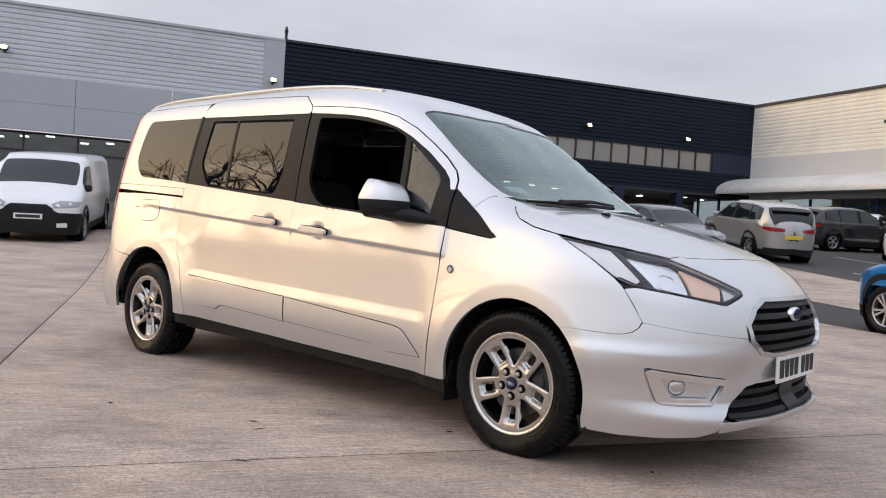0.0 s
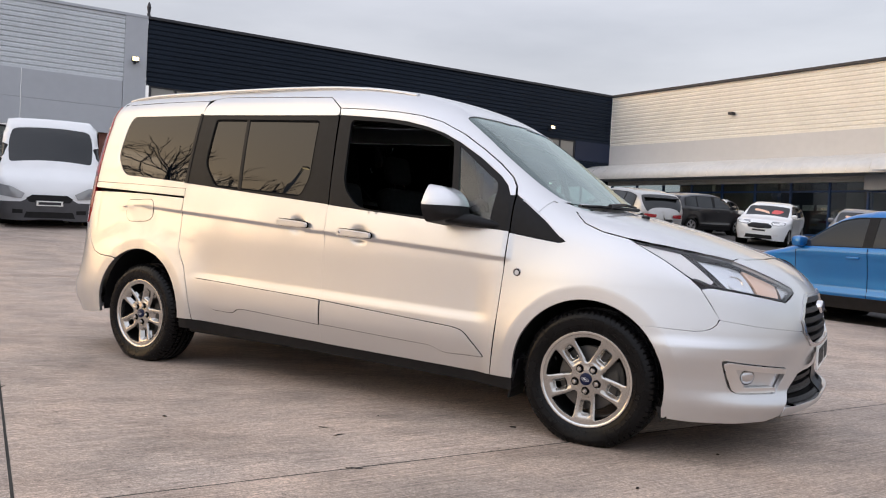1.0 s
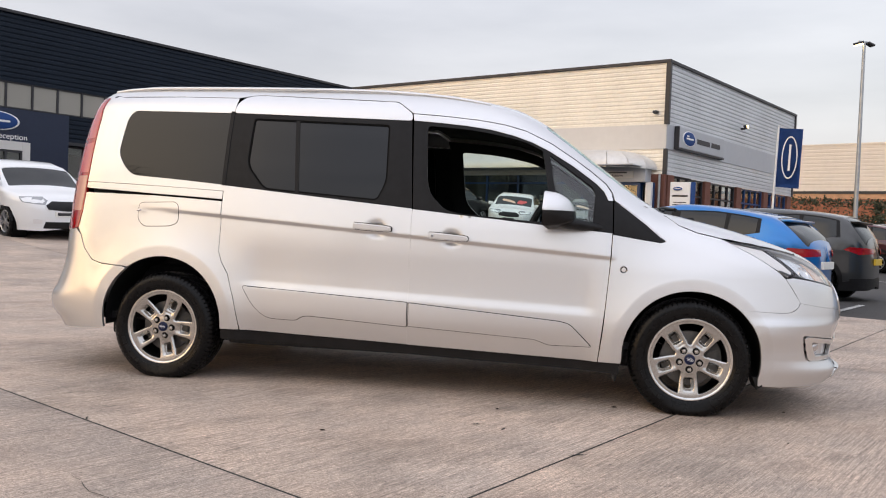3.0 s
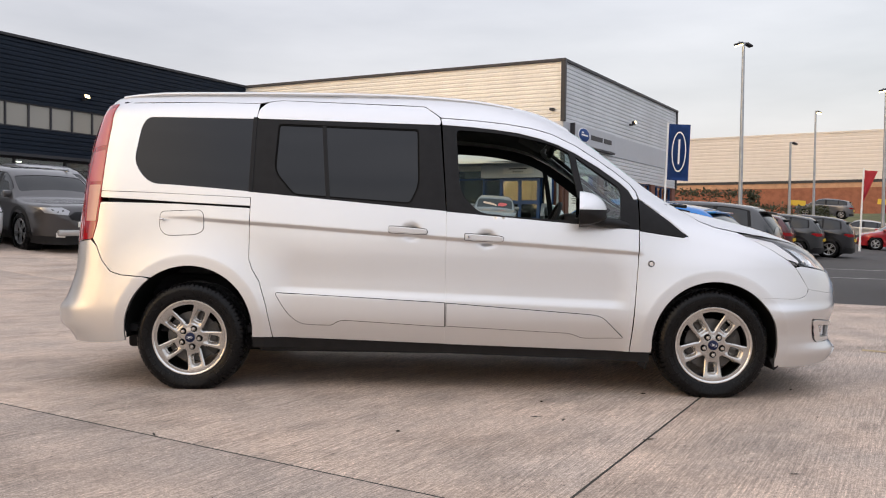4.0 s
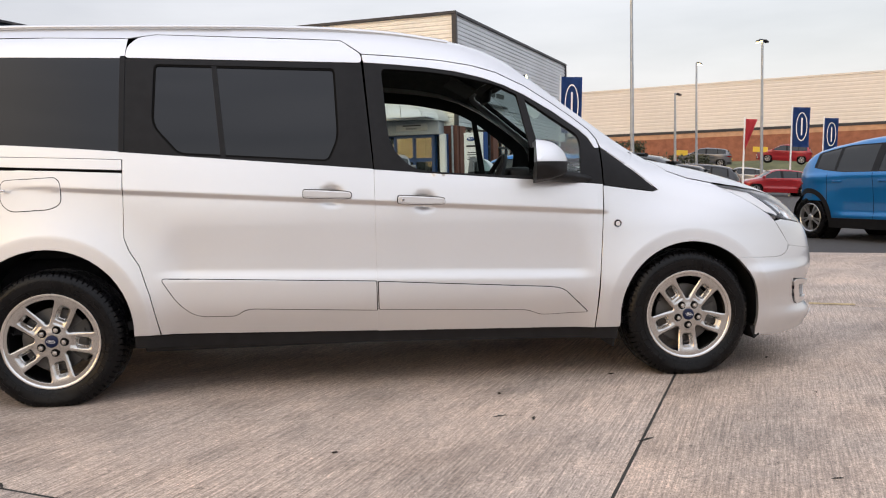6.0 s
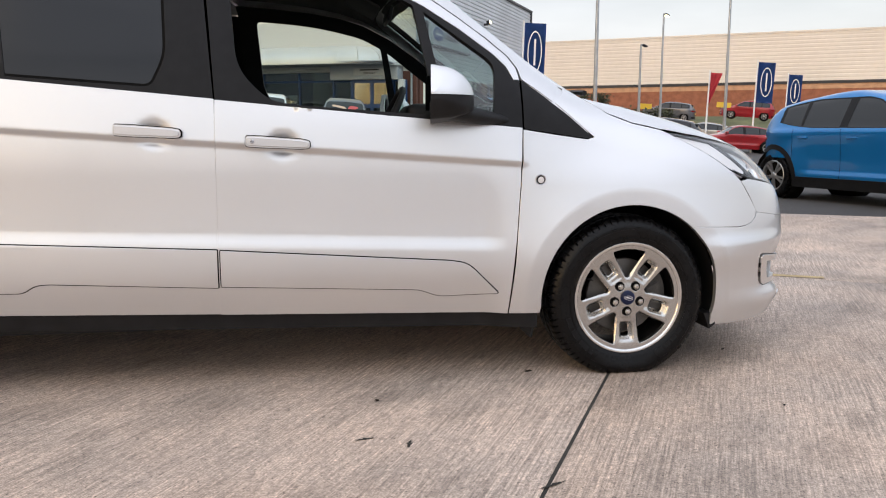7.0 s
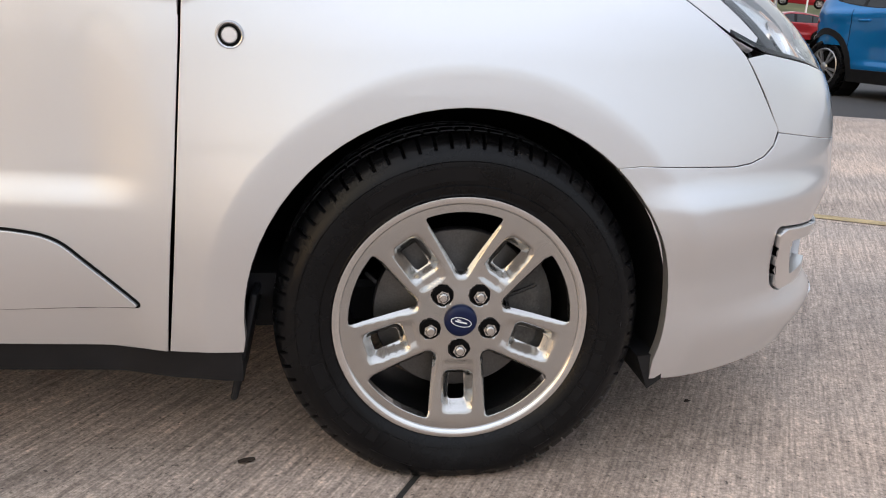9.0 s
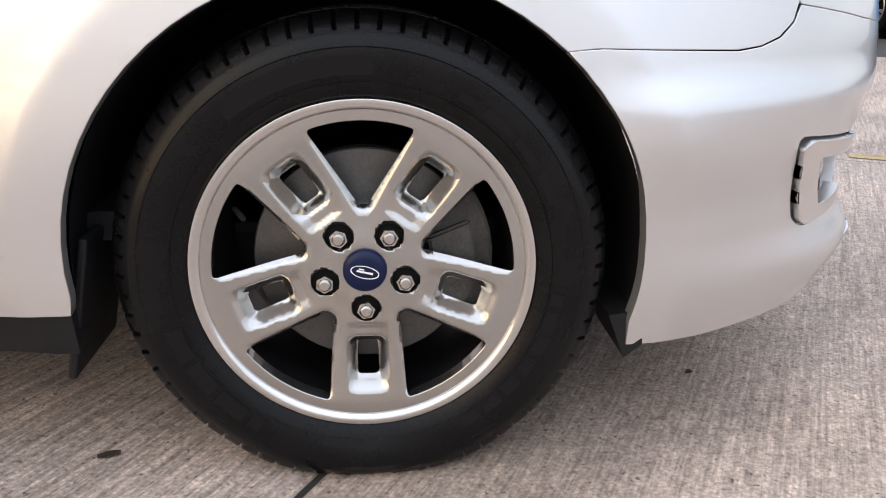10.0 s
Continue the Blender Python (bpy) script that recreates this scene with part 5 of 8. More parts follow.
# front wing, headlamp, bonnet, bumper
wing = conv("side", "nose", [(2.574, 0.262), (2.604, 0.56), (2.620, 0.77), (2.629, 0.962), (2.885, 0.926), (2.915, 0.935), (2.80, 1.036), (2.765, 1.066)])
wing += [(36.0, 1.128), (39.2, 1.118)] + conv("top", "nose", [(2.938, -0.728), (2.985, -0.766), (3.08, -0.783), (3.196, -0.784)])
HEADLAMP = [(48.5, 0.962), (51.8, 0.9455), (55.6, 0.9295), (60.0, 0.9105), (65.0, 0.886), (70.0, 0.830), (75.0, 0.775), (74.6, 0.757), (70.3, 0.717), (66.5, 0.733), (62.9, 0.750), (58.0, 0.768), (55.4, 0.802), (52.6, 0.878), (50.4, 0.925)]
wing += [(48.4, 0.9625), (50.3, 0.923), (52.5, 0.876), (55.3, 0.800), (56.35, 0.762), (57.5, 0.695), (58.45, 0.638), (58.0, 0.612), (57.2, 0.594), (56.2, 0.584), (55.0, 0.580), (49.0, 0.586)]
wing += conv("side", "nose", arch_arc(1, 48, 184, 26) + [(2.695, 0.262)])
vpanel("front_wing", SILVER, "nose", wing, "silver front wing")
BONNET_R = [(2.915, -0.690), (2.942, -0.724), (2.988, -0.762), (3.08, -0.779), (3.20, -0.780), (3.31, -0.765), (3.42, -0.733), (3.53, -0.676), (3.633, -0.594), (3.644, -0.535), (3.665, -0.510), (3.692, -0.400), (3.712, -0.25)]
bonnet = BONNET_R + [(3.718, YC)] + [(x, 2 * YC - y) for x, y in BONNET_R[::-1]] + [(2.965, 0.52), (3.0, 0.30), (3.015, YC), (3.0, -0.26), (2.965, -0.48)]
vpanel("bonnet", SILVER, "top", bonnet, "silver bonnet", both=False, step=0.035)
MIR = lambda pts: [(180 - a, b) for a, b in pts[::-1]]
GRILLE = [(79.3, 0.748), (76.0, 0.715), (73.3, 0.645), (74.0, 0.575), (76.5, 0.520), (80.0, 0.508)]
grille_hole = GRILLE + MIR(GRILLE)
top_edge = conv("top", "nose", [(3.636, -0.592), (3.647, -0.533), (3.668, -0.508), (3.695, -0.399), (3.715, -0.25), (3.721, YC)])
nose_r = [(58.5, 0.633), (57.6, 0.695), (56.45, 0.760), (58.0, 0.767), (62.9, 0.748), (66.5, 0.731), (70.3, 0.714), (74.8, 0.755), (75.15, 0.776), (70.1, 0.832), (65.15, 0.888)] + top_edge
nose_low = [(58.6, 0.633), (63.9, 0.612), (70.0, 0.596), (73.35, 0.590)]
gr_up = [(73.5, 0.588), (73.3, 0.645), (76.0, 0.715), (79.3, 0.748)]
nose_outline = nose_r[::1] + MIR(nose_r) + [(180 - a, b) for a, b in nose_low[1:]] + [(180 - a, b) for a, b in gr_up] + gr_up[::-1] + nose_low[:0:-1]
vpanel("nose_panel", SILVER, "nose", nose_outline, both=False)
bump_r = [(73.45, 0.588), (70.0, 0.595), (63.9, 0.611), (58.5, 0.632), (58.05, 0.610), (57.25, 0.592), (56.2, 0.582), (55.0, 0.578), (49.1, 0.585)]
bump_r += conv("side", "nose", arch_arc(1, 48, -14, 14))
bump_r += [(52.0, 0.185), (56.0, 0.178), (62.0, 0.182), (67.0, 0.192), (69.5, 0.215), (69.8, 0.265), (72.0, 0.320), (75.2, 0.388), (78.0, 0.398)]
FOG = rounded(np.array([(58.4, 0.464), (70.8, 0.428), (70.8, 0.392), (68.9, 0.314), (61.5, 0.314), (60.4, 0.335)]) * SC["nose"], [0.018, 0.012, 0.02, 0.012, 0.012, 0.012]) / np.array(SC["nose"])
gr_lo = [(80.0, 0.508), (76.5, 0.520), (74.2, 0.567), (73.6, 0.580)]
bump = bump_r + MIR(bump_r) + [(180 - a, b) for a, b in gr_lo[::-1]] + gr_lo
vpanel("front_bumper", SILVER, "nose", bump, "silver front bumper", both=False, holes=[FOG, [(180 - a, b) for a, b in FOG]])

# roof, windscreen pillars and screen
ROOF_SIDE = [(-0.40, 1.712), (0.0, 1.718), (0.364, 1.714), (0.410, 1.723), (0.486, 1.736), (0.92, 1.720), (1.364, 1.702), (1.420, 1.662), (1.462, 1.630), (1.660, 1.617), (1.851, 1.599), (2.000, 1.576), (2.130, 1.541), (2.274, 1.473), (2.406, 1.388), (2.505, 1.318), (2.588, 1.248), (2.622, 1.200), (2.634, 1.156), (2.700, 1.112), (2.755, 1.072)]
ROOF_SIDE = [(a, b - 0.003) for a, b in ROOF_SIDE]
roof_r = conv("side", "arc", ROOF_SIDE) + [(2.800, 24.3), (2.830, 24.0)]
WS_R = [(2.232, 50.5), (2.40, 44.2), (2.55, 37.6), (2.70, 31.0), (2.82, 26.6), (2.86, 26.8)]
roof_c = roof_r + [(2.90, 32.0), (2.965, 60), (3.0, 90)]
MA = lambda pts: [(x, 180 - b) for x, b in pts[::-1]]
rear_edge = [(-0.60, 130), (-0.66, 110), (-0.68, 90), (-0.66, 70), (-0.60, 50)]
ws_low = [(2.88, 30.0), (2.905, 38), (2.945, 60), (2.965, 90)]
ws_top = [(2.255, 60), (2.285, 75), (2.295, 90)]
WS_HOLE = WS_R + ws_low + MA(ws_low)[1:] + MA(WS_R) + MA(ws_top) + ws_top[::-1][1:]
WS_ROUND = rounded(np.array(WS_HOLE) * SC["arc"], 0.02, 3) / np.array(SC["arc"])
roof_all = roof_c + MA(roof_c)[1:] + rear_edge
vpanel("roof", SILVER, "arc", roof_all, "silver roof and screen pillars", both=False, holes=[WS_ROUND], step=0.04)
vpanel("windscreen", SCREEN, "arc", WS_ROUND, "clear raked windscreen", both=False, offset=-0.006, gap=0.004, lip=0.004, step=0.05)
WS_IN = inset(WS_ROUND * SC["arc"], 0.045) / np.array(SC["arc"])
vpanel("screen_border", BLACK_TRIM, "arc", WS_ROUND, both=False, offset=-0.0115, gap=0.002, lip=0, holes=[WS_IN], step=0.05)

# dark shut lines behind the panel gaps
def shut(kind, line, half=0.005, offset=-0.0035, both=True, material=None, name="shut_line"):
    line = np.array(line, float)
    sc = np.array(SC[kind])
    q = line * sc
    for _ in range(2):
        q = np.vstack([q[:1]] + [np.array([0.8 * a + 0.2 * b, 0.2 * a + 0.8 * b]) for a, b in zip(q, q[1:])] + [q[-1:]])
    q = dense_line(q, 0.03)
    t = np.gradient(q, axis=0)
    n = np.stack([-t[:, 1], t[:, 0]], 1)
    n /= np.linalg.norm(n, axis=1, keepdims=True)
    a, b = (q + half * n) / sc, (q - half * n) / sc
    pa, na = on_hull(kind, *a.T)
    pb, nb_ = on_hull(kind, *b.T)
    V = list(pa + offset * na) + list(pb + offset * nb_)
    k = len(q)
    F = [(i, i + 1, k + i + 1, k + i) for i in range(k - 1)]
    ob = mesh_ob(name, V, F, material or DARK_GAP, van, list(na) + list(nb_))
    if both:
        mirrored(ob, parent=van)


def dense_line(q, step):
    out = [q[0]]
    for a, b in zip(q, q[1:]):
        k = max(1, int(np.ceil(np.linalg.norm(b - a) / step)))
        out += [a + (b - a) * (i + 1) / k for i in range(k)]
    return np.array(out)


shut("side", [(0.4945, 0.318), (0.456, 0.50), (0.4135, 0.6435), (0.3705, 0.7135), (0.3485, 0.775), (0.3505, 1.166), (0.3545, 1.612)], 0.0035)
shut("side", [(0.3545, 1.612), (0.3655, 1.674), (0.409, 1.720), (0.486, 1.733), (0.92, 1.717), (1.364, 1.699), (1.459, 1.628)], 0.0024)
shut("side", [(1.500, 0.290), (1.5025, 1.065), (1.460, 1.626)], 0.0045)
shut("side", DOOR_TOP, 0.0035)
shut("side", [(2.572, 0.262), (2.602, 0.56), (2.618, 0.77), (2.627, 0.966), (2.630, 1.150)], 0.0045)
shut("side", [(0.348, 1.132), (-0.1, 1.151), (-0.51, 1.166)], 0.003)
shut("nose", [(48.9, 0.5865), (55.0, 0.579), (56.2, 0.583), (57.22, 0.593), (58.02, 0.611), (58.5, 0.633), (57.55, 0.695), (56.4, 0.761)], 0.004)
shut("nose", [(58.5, 0.633), (63.9, 0.6115), (70.0, 0.5955), (73.4, 0.589)], 0.004)
shut("side", [(-0.47, 1.704), (-0.40, 1.7065), (0.0, 1.7135), (0.35, 1.710)], 0.009, -0.0010, material=SILVER, name="roof_seam")
shut("side", [(0.31, 1.694), (0.36, 1.690), (0.41, 1.705), (0.47, 1.724)], 0.030, -0.0042, material=SILVER, name="roof_seam")
foot = conv("side", "arc", [(2.66, 1.12), (2.70, 1.07), (2.80, 0.995), (2.92, 0.94)]) + [(3.02, 13.5), (2.97, 20.0), (2.92, 25.5), (2.84, 25.5), (2.78, 26.0), (2.70, 26.0)]
vpanel("pillar_foot", SILVER, "arc", foot, offset=-0.0035, gap=0, lip=0, step=0.03)
shut("top", BONNET_R, 0.005)
shut("top", [(3.712, -0.25), (3.719, YC), (3.712, 2 * YC + 0.25)], 0.005, both=False)

# tail
LAMP_OUT = [(57.0, 0.862), (60.5, 1.02), (60.0, 1.25), (59.0, 1.45), (57.0, 1.69)]
vpanel("tail_lamp", LENS_RED, "tail", LAMP + LAMP_OUT, "tall red and clear tail lamp", offset=0.004, r=0.01)
gate_r = [(57.6, 1.69), (59.6, 1.45), (60.6, 1.25), (61.0, 1.02), (57.4, 0.855), (57.0, 0.70)]
vpanel("tailgate", SILVER, "tail", gate_r + MIR(gate_r), both=False, step=0.05)
tb = conv("side", "tail", [(-0.265, 0.658), (-0.40, 0.667), (-0.468, 0.688), (-0.523, 0.752), (-0.558, 0.835)]) + [(49.6, 0.875), (56.8, 0.85), (56.6, 0.69)]
tb_low = conv("side", "tail", arch_arc(0, 128, 190, 14)) + [(44.0, 0.275), (60.0, 0.255), (80.0, 0.25)]
vpanel("rear_bumper", SILVER, "tail", tb_low[::-1] + tb + MIR(tb) + MIR(tb_low[::-1]), "silver rear bumper", both=False)

# lower mouldings and sills
MOULD_A = [(0.505, 0.578), (1.498, 0.532), (1.498, 0.394), (0.92, 0.424), (0.88, 0.420), (0.839, 0.393), (0.657, 0.397), (0.576, 0.463)]
MOULD_B = [(1.508, 0.530), (2.350, 0.474), (2.414, 0.462), (2.535, 0.343), (2.299, 0.338), (2.232, 0.366), (1.508, 0.398)]
R_A, R_B = [0.02, 0.003, 0.003, 0.03, 0.03, 0.02, 0.05, 0.05], [0.003, 0.02, 0.06, 0.012, 0.03, 0.03, 0.003]
for shape, rr in ((MOULD_A, R_A), (MOULD_B, R_B)):
    vpanel("moulding_seam", DARK_GAP, "side", shape, r=rr, offset=0.0016, lip=0.002, gap=-0.0022)
FLAP = [(-0.180, 1.045), (0.055, 1.055), (0.076, 1.03), (0.078, 0.935), (0.03, 0.912), (-0.14, 0.905), (-0.182, 0.945)]
vpanel("flap_seam", DARK_GAP, "side", FLAP, r=0.03, offset=0.0012, lip=0.002, gap=-0.0022, both=False)
vpanel("door_moulding", SILVER, "side", [(0.505, 0.578), (1.498, 0.532), (1.498, 0.394), (0.92, 0.424), (0.88, 0.420), (0.839, 0.393), (0.657, 0.397), (0.576, 0.463)], "raised lower door moulding", r=[0.02, 0.003, 0.003, 0.03, 0.03, 0.02, 0.05, 0.05], offset=0.007, lip=0.007, gap=0.002)
vpanel("door_moulding", SILVER, "side", [(1.508, 0.530), (2.350, 0.474), (2.414, 0.462), (2.535, 0.343), (2.299, 0.338), (2.232, 0.366), (1.508, 0.398)], "raised lower door moulding", r=[0.003, 0.02, 0.06, 0.012, 0.03, 0.03, 0.003], offset=0.007, lip=0.007, gap=0.002)
vpanel("sill", PLASTIC, "side", [(0.376, 0.312), (2.690, 0.256), (2.690, 0.196), (2.60, 0.200), (0.376, 0.255)], "black plastic sill", offset=-0.012, lip=0.10)


# wheels
def polar(r, a):
    return (r * math.cos(radians(a)), r * math.sin(radians(a)))


def turn2(pts, a):
    c, s = math.cos(radians(a)), math.sin(radians(a))
    return [(c * x - s * y, s * x + c * y) for x, y in pts]


def rim_face_depth(x, z):
    """How far the wheel's face lies behind its hub plane: dished, with a sunk pocket in each spoke pair."""
    r = np.hypot(x, z)
    y = pw(r, [0.0, 0.03, 0.065, 0.10, 0.15, 0.19, 0.205], [0.010, 0.010, 0.013, 0.014, 0.010, 0.005, 0.004])
    for k in range(5):
        d = np.radians(54 + 72 * k)
        u, v = x * np.cos(d) + z * np.sin(d), np.abs(-x * np.sin(d) + z * np.cos(d))
        y = y + (0.004 * sst(0.074, 0.084, u) + 0.018 * sst(0.094, 0.112, u)) * np.clip((0.0290 - v) / 0.0150, 0, 1) * (1 - sst(0.150, 0.177, u))
        y = y + 0.009 * sst(0.058, 0.075, u) * np.clip((v - 0.0345 - 0.105 * (u - 0.05)) / 0.0085, 0, 1) * (v < 0.060) * (1 - sst(0.176, 0.192, r))
        y = y + 0.010 * (1 - sst(0.0150, 0.0175, np.hypot(u - 0.054, v)))
    return y


def tyre_mesh():
    """Road tyre: rounded shoulders, grooved tread, ribbed sidewall, flattened where it stands."""
    out = [(0.2130, 0.012), (0.2165, 0.004), (0.2230, -0.002), (0.2330, -0.007), (0.2375, -0.0085), (0.2390, -0.0065), (0.2480, -0.0095), (0.2640, -0.0115), (0.2760, -0.0105), (0.2775, -0.0085), (0.2850, -0.0065),
           (0.2925, -0.001), (0.2945, 0.0005), (0.2985, 0.003), (0.3045, 0.0075), (0.3095, 0.014), (0.3130, 0.022), (0.3150, 0.032)]
    tread = [(0.3165, 0.044), (0.3165, 0.0465), (0.3090, 0.048), (0.3090, 0.056), (0.3170, 0.0575), (0.3180, 0.082), (0.3180, 0.0835), (0.3100, 0.085), (0.3100, 0.093), (0.3180, 0.0945), (0.3183, 0.1075)]
    prof = [(0.2165 + (r - 0.2130) * 1.043, y) for r, y in out + tread]
    prof += [(r, 0.215 - y) for r, y in prof[::-1][1:]]
    n, V, F = 576, [], []
    m = len(prof)
    for k in range(n):
        a = 2 * math.pi * k / n
        g = k % 8
        for i, (r, y) in enumerate(prof):
            yy = min(y, 0.215 - y)
            if g == 0 and 0.0008 < yy < 0.0445 and r > 0.303:
                r -= 0.0090 * min(1.0, (r - 0.300) / 0.010)
            if g == 4 and 0.057 < yy < 0.084:
                r -= 0.004
            x, z = r * math.cos(a), r * math.sin(a)
            if z < -0.3045:
                y += (y - 0.1075) * 0.05 * min(1, (-0.3045 - z) / 0.016)
                z = -0.3045
            elif z < -0.25 and yy < 0.03:
                y += (-0.006 if y < 0.1 else 0.006) * (1 - abs(-0.285 - z) / 0.035) * (abs(-0.285 - z) < 0.035)
            V.append((x, y, z))
    for k in range(n):
        for i in range(m - 1):
            F.append((k * m + i, k * m + i + 1, ((k + 1) % n) * m + i + 1, ((k + 1) % n) * m + i))
    me = bpy.data.meshes.new("tyre")
    me.from_pydata(V, [], F)
    me.polygons.foreach_set("use_smooth", [True] * len(F))
    me.materials.append(RUBBER)
    bm = bmesh.new()
    bm.from_mesh(me)
    bmesh.ops.recalc_face_normals(bm, faces=bm.faces)
    for e in bm.edges:
        e.smooth = not (len(e.link_faces) == 2 and e.calc_face_angle(0) > radians(32))
    bm.to_mesh(me)
    bm.free()
    return me


def wheel(spin, m, label):
    """Alloy wheel with five pairs of spokes; its local y = 0 is the cap's plane, y grows towards the car."""
    w = thing("wheel", m, label)
    tyre = new("tyre", TYRE)
    tyre.parent = w
    tyre.rotation_mode = "XYZ"
    # raised sidewall bands, where the maker's marks stand
    for a0, a1, r0, r1, dy in ((196, 236, 0.247, 0.268, 0.0015), (300, 352, 0.246, 0.262, 0.0012), (20, 62, 0.250, 0.262, 0.0012), (86, 128, 0.251, 0.274, 0.0010)):
        bm = bmesh.new()
        steps = int((a1 - a0) / 2)
        for s in range(0, steps):
            solid = (s % 6 != 5) if a1 - a0 < 50 else (s % 4 != 3)
            if a0 == 86:
                solid = True
            if not solid:
                continue
            q = []
            for rr, aa in ((r0, a0 + 2 * s), (r1, a0 + 2 * s), (r1, a0 + 2 * s + 2), (r0, a0 + 2 * s + 2)):
                yy = float(np.interp((rr - 0.2165) / 1.043 + 0.2130, [0.2390, 0.2480, 0.2640, 0.2760], [-0.0065, -0.0095, -0.0115, -0.0105])) - dy
                x, z = polar(rr, aa)
                q.append(bm.verts.new((x, yy, z)))
            bm.faces.new(q)
        r = bmesh.ops.extrude_face_region(bm, geom=bm.faces[:])
        for v in [e for e in r["geom"] if isinstance(e, bmesh.types.BMVert)]:
            v.co.y += 0.003
        bmesh.ops.recalc_face_normals(bm, faces=bm.faces)
        tagged(part("sidewall_marking", bm, MARK, tyre, "raised black sidewall marking"), kind="stuff")
    rim = new("rim", RIM)
    rim.parent = w
    rim.matrix_basis = Matrix.Rotation(radians(-spin), 4, "Y") @ Matrix.Diagonal((1.018, 1, 1.018, 1))
    lip = new("rim_flange", RIM_LIP)
    lip.parent = rim
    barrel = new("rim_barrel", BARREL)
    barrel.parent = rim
    for k in range(5):
        seat_ring = new("nut_seat", NUT_SEAT)
        seat_ring.parent = rim
        x, z = polar(0.054, 54 + 72 * k)
        seat_ring.location = (x, 0, z)
        nut = new("wheel_nut", NUT_MESH)
        nut.parent = rim
        x, z = polar(0.054, 54 + 72 * k)
        nut.location = (x, 0, z)
        nut.rotation_euler = (0, radians(17 * k), 0)
    cap = new("centre_cap", CAP)
    cap.parent = rim
    badge = new("badge", CAP_BADGE)
    badge.parent = cap
    valve = new("valve", VALVE)
    valve.parent = rim
    disc = new("brake_disc", DISC)
    disc.parent = w
    caliper = new("brake_caliper", CALIPER)
    caliper.parent = w
    return w


MARK = vary(mat("sidewall_mark", (0.0052, 0.0052, 0.0058), 0.32, spec=0.22), 14, 0.2, 0.0, 300)
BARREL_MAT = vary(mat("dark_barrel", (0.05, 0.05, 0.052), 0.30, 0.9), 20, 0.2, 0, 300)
TYRE = tyre_mesh()
WINDOWS, SLOTS = [], []
for k in range(5):
    d = 54 + 72 * k
    a0, a1 = 15.6, 56.4
    arc_pts = [polar(0.1925, a) for a in np.linspace(a0, a1, 9)]
    vx = polar(0.0735, 36)
    poly = arc_pts + [vx]
    WINDOWS.append(rounded(turn2(poly, d), [0.010] + [0] * 7 + [0.010, 0.012], 4))
    SLOTS.append(rounded(turn2([(0.109, -0.0135), (0.157, -0.0150), (0.157, 0.0150), (0.109, 0.0135)], d), 0.006, 4))


def rim_place(a, b):
    a, b = np.asarray(a), np.asarray(b)
    y = rim_face_depth(a, b)
    e = 0.0015
    gx = (rim_face_depth(a + e, b) - rim_face_depth(a - e, b)) / (2 * e)
    gz = (rim_face_depth(a, b + e) - rim_face_depth(a, b - e)) / (2 * e)
    n = np.stack([gx, -np.ones_like(gx), gz], 1)
    return np.stack([a, y, b], 1), n / np.linalg.norm(n, axis=1, keepdims=True)


SPOKE_LINES = []
for k in range(5):
    for sgn in (1, -1):
        for extra, taper in ((0.0185, 0), (0.0230, 0), (0.0284, 0), (0.0292, 0), (0.0342, 0.105), (0.0350, 0.105)):
            SPOKE_LINES.append(turn2([(u, sgn * (extra + taper * (u - 0.05))) for u in np.linspace(0.066, 0.168, 27)], 54 + 72 * k))

rim_ob = skin_part("rim", ALLOY, None, rim_place, [polar(0.2065, a) for a in range(0, 360, 5)], step=0.0042, holes=WINDOWS + SLOTS, gap=0, lip=0.026, creases=SPOKE_LINES)
RIM = rim_ob.data
bpy.data.objects.remove(rim_ob)


def mesh_of(bm, name, material, smooth=40):
    ob = part(name, bm, material, None, smooth=smooth)
    me = ob.data
    bpy.data.objects.remove(ob)
    return me


RIM_LIP = mesh_of(lathe(bmesh.new(), [(0.2045, 0.0045), (0.2060, 0.0005), (0.2095, -0.0015), (0.2150, -0.0030), (0.2180, -0.0025), (0.2190, 0.0005), (0.2185, 0.006), (0.212, 0.014), (0.205, 0.022), (0.2035, 0.016)], 96, closed=True), "rim_flange", mat("machined_rim", (0.66, 0.65, 0.63), 0.16, 1.0))
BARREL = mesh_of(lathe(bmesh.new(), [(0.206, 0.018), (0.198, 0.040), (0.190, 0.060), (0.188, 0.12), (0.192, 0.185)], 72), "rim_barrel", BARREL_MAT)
NUT_SEAT = mesh_of(lathe(bmesh.new(), [(0.0, 0.0145), (0.0165, 0.0138), (0.0178, 0.0100), (0.0184, 0.0128)], 24), "nut_seat", DARK_GAP)
nb = lathe(bmesh.new(), [(0.0, -0.004), (0.006, -0.0035), (0.0085, -0.0010), (0.0092, 0.001)], 12)
hexa = [polar(0.0118, 60 * a) for a in range(6)]
prism(nb, hexa, 0.0015, 0.020)
NUT_MESH = mesh_of(nb, "wheel_nut", NUT, 30)
CAP = mesh_of(lathe(bmesh.new(), [(0.0, -0.0005), (0.018, 0.0003), (0.0255, 0.0020), (0.0280, 0.0048), (0.0285, 0.012)], 40), "centre_cap", NAVY)
cb = bmesh.new()
ring = lambda rx, rz, y: [cb.verts.new((rx * math.cos(t), y, rz * math.sin(t))) for t in np.linspace(0, 2 * math.pi, 29)[:-1]]
o_ring, i_ring = ring(0.0185, 0.0085, -0.0012), ring(0.0172, 0.0074, -0.0012)
for a in range(28):
    cb.faces.new((o_ring[a], i_ring[a], i_ring[(a + 1) % 28], o_ring[(a + 1) % 28]))
box(cb, -0.0105, 0.0105, -0.0014, -0.0008, -0.0012, 0.0012)
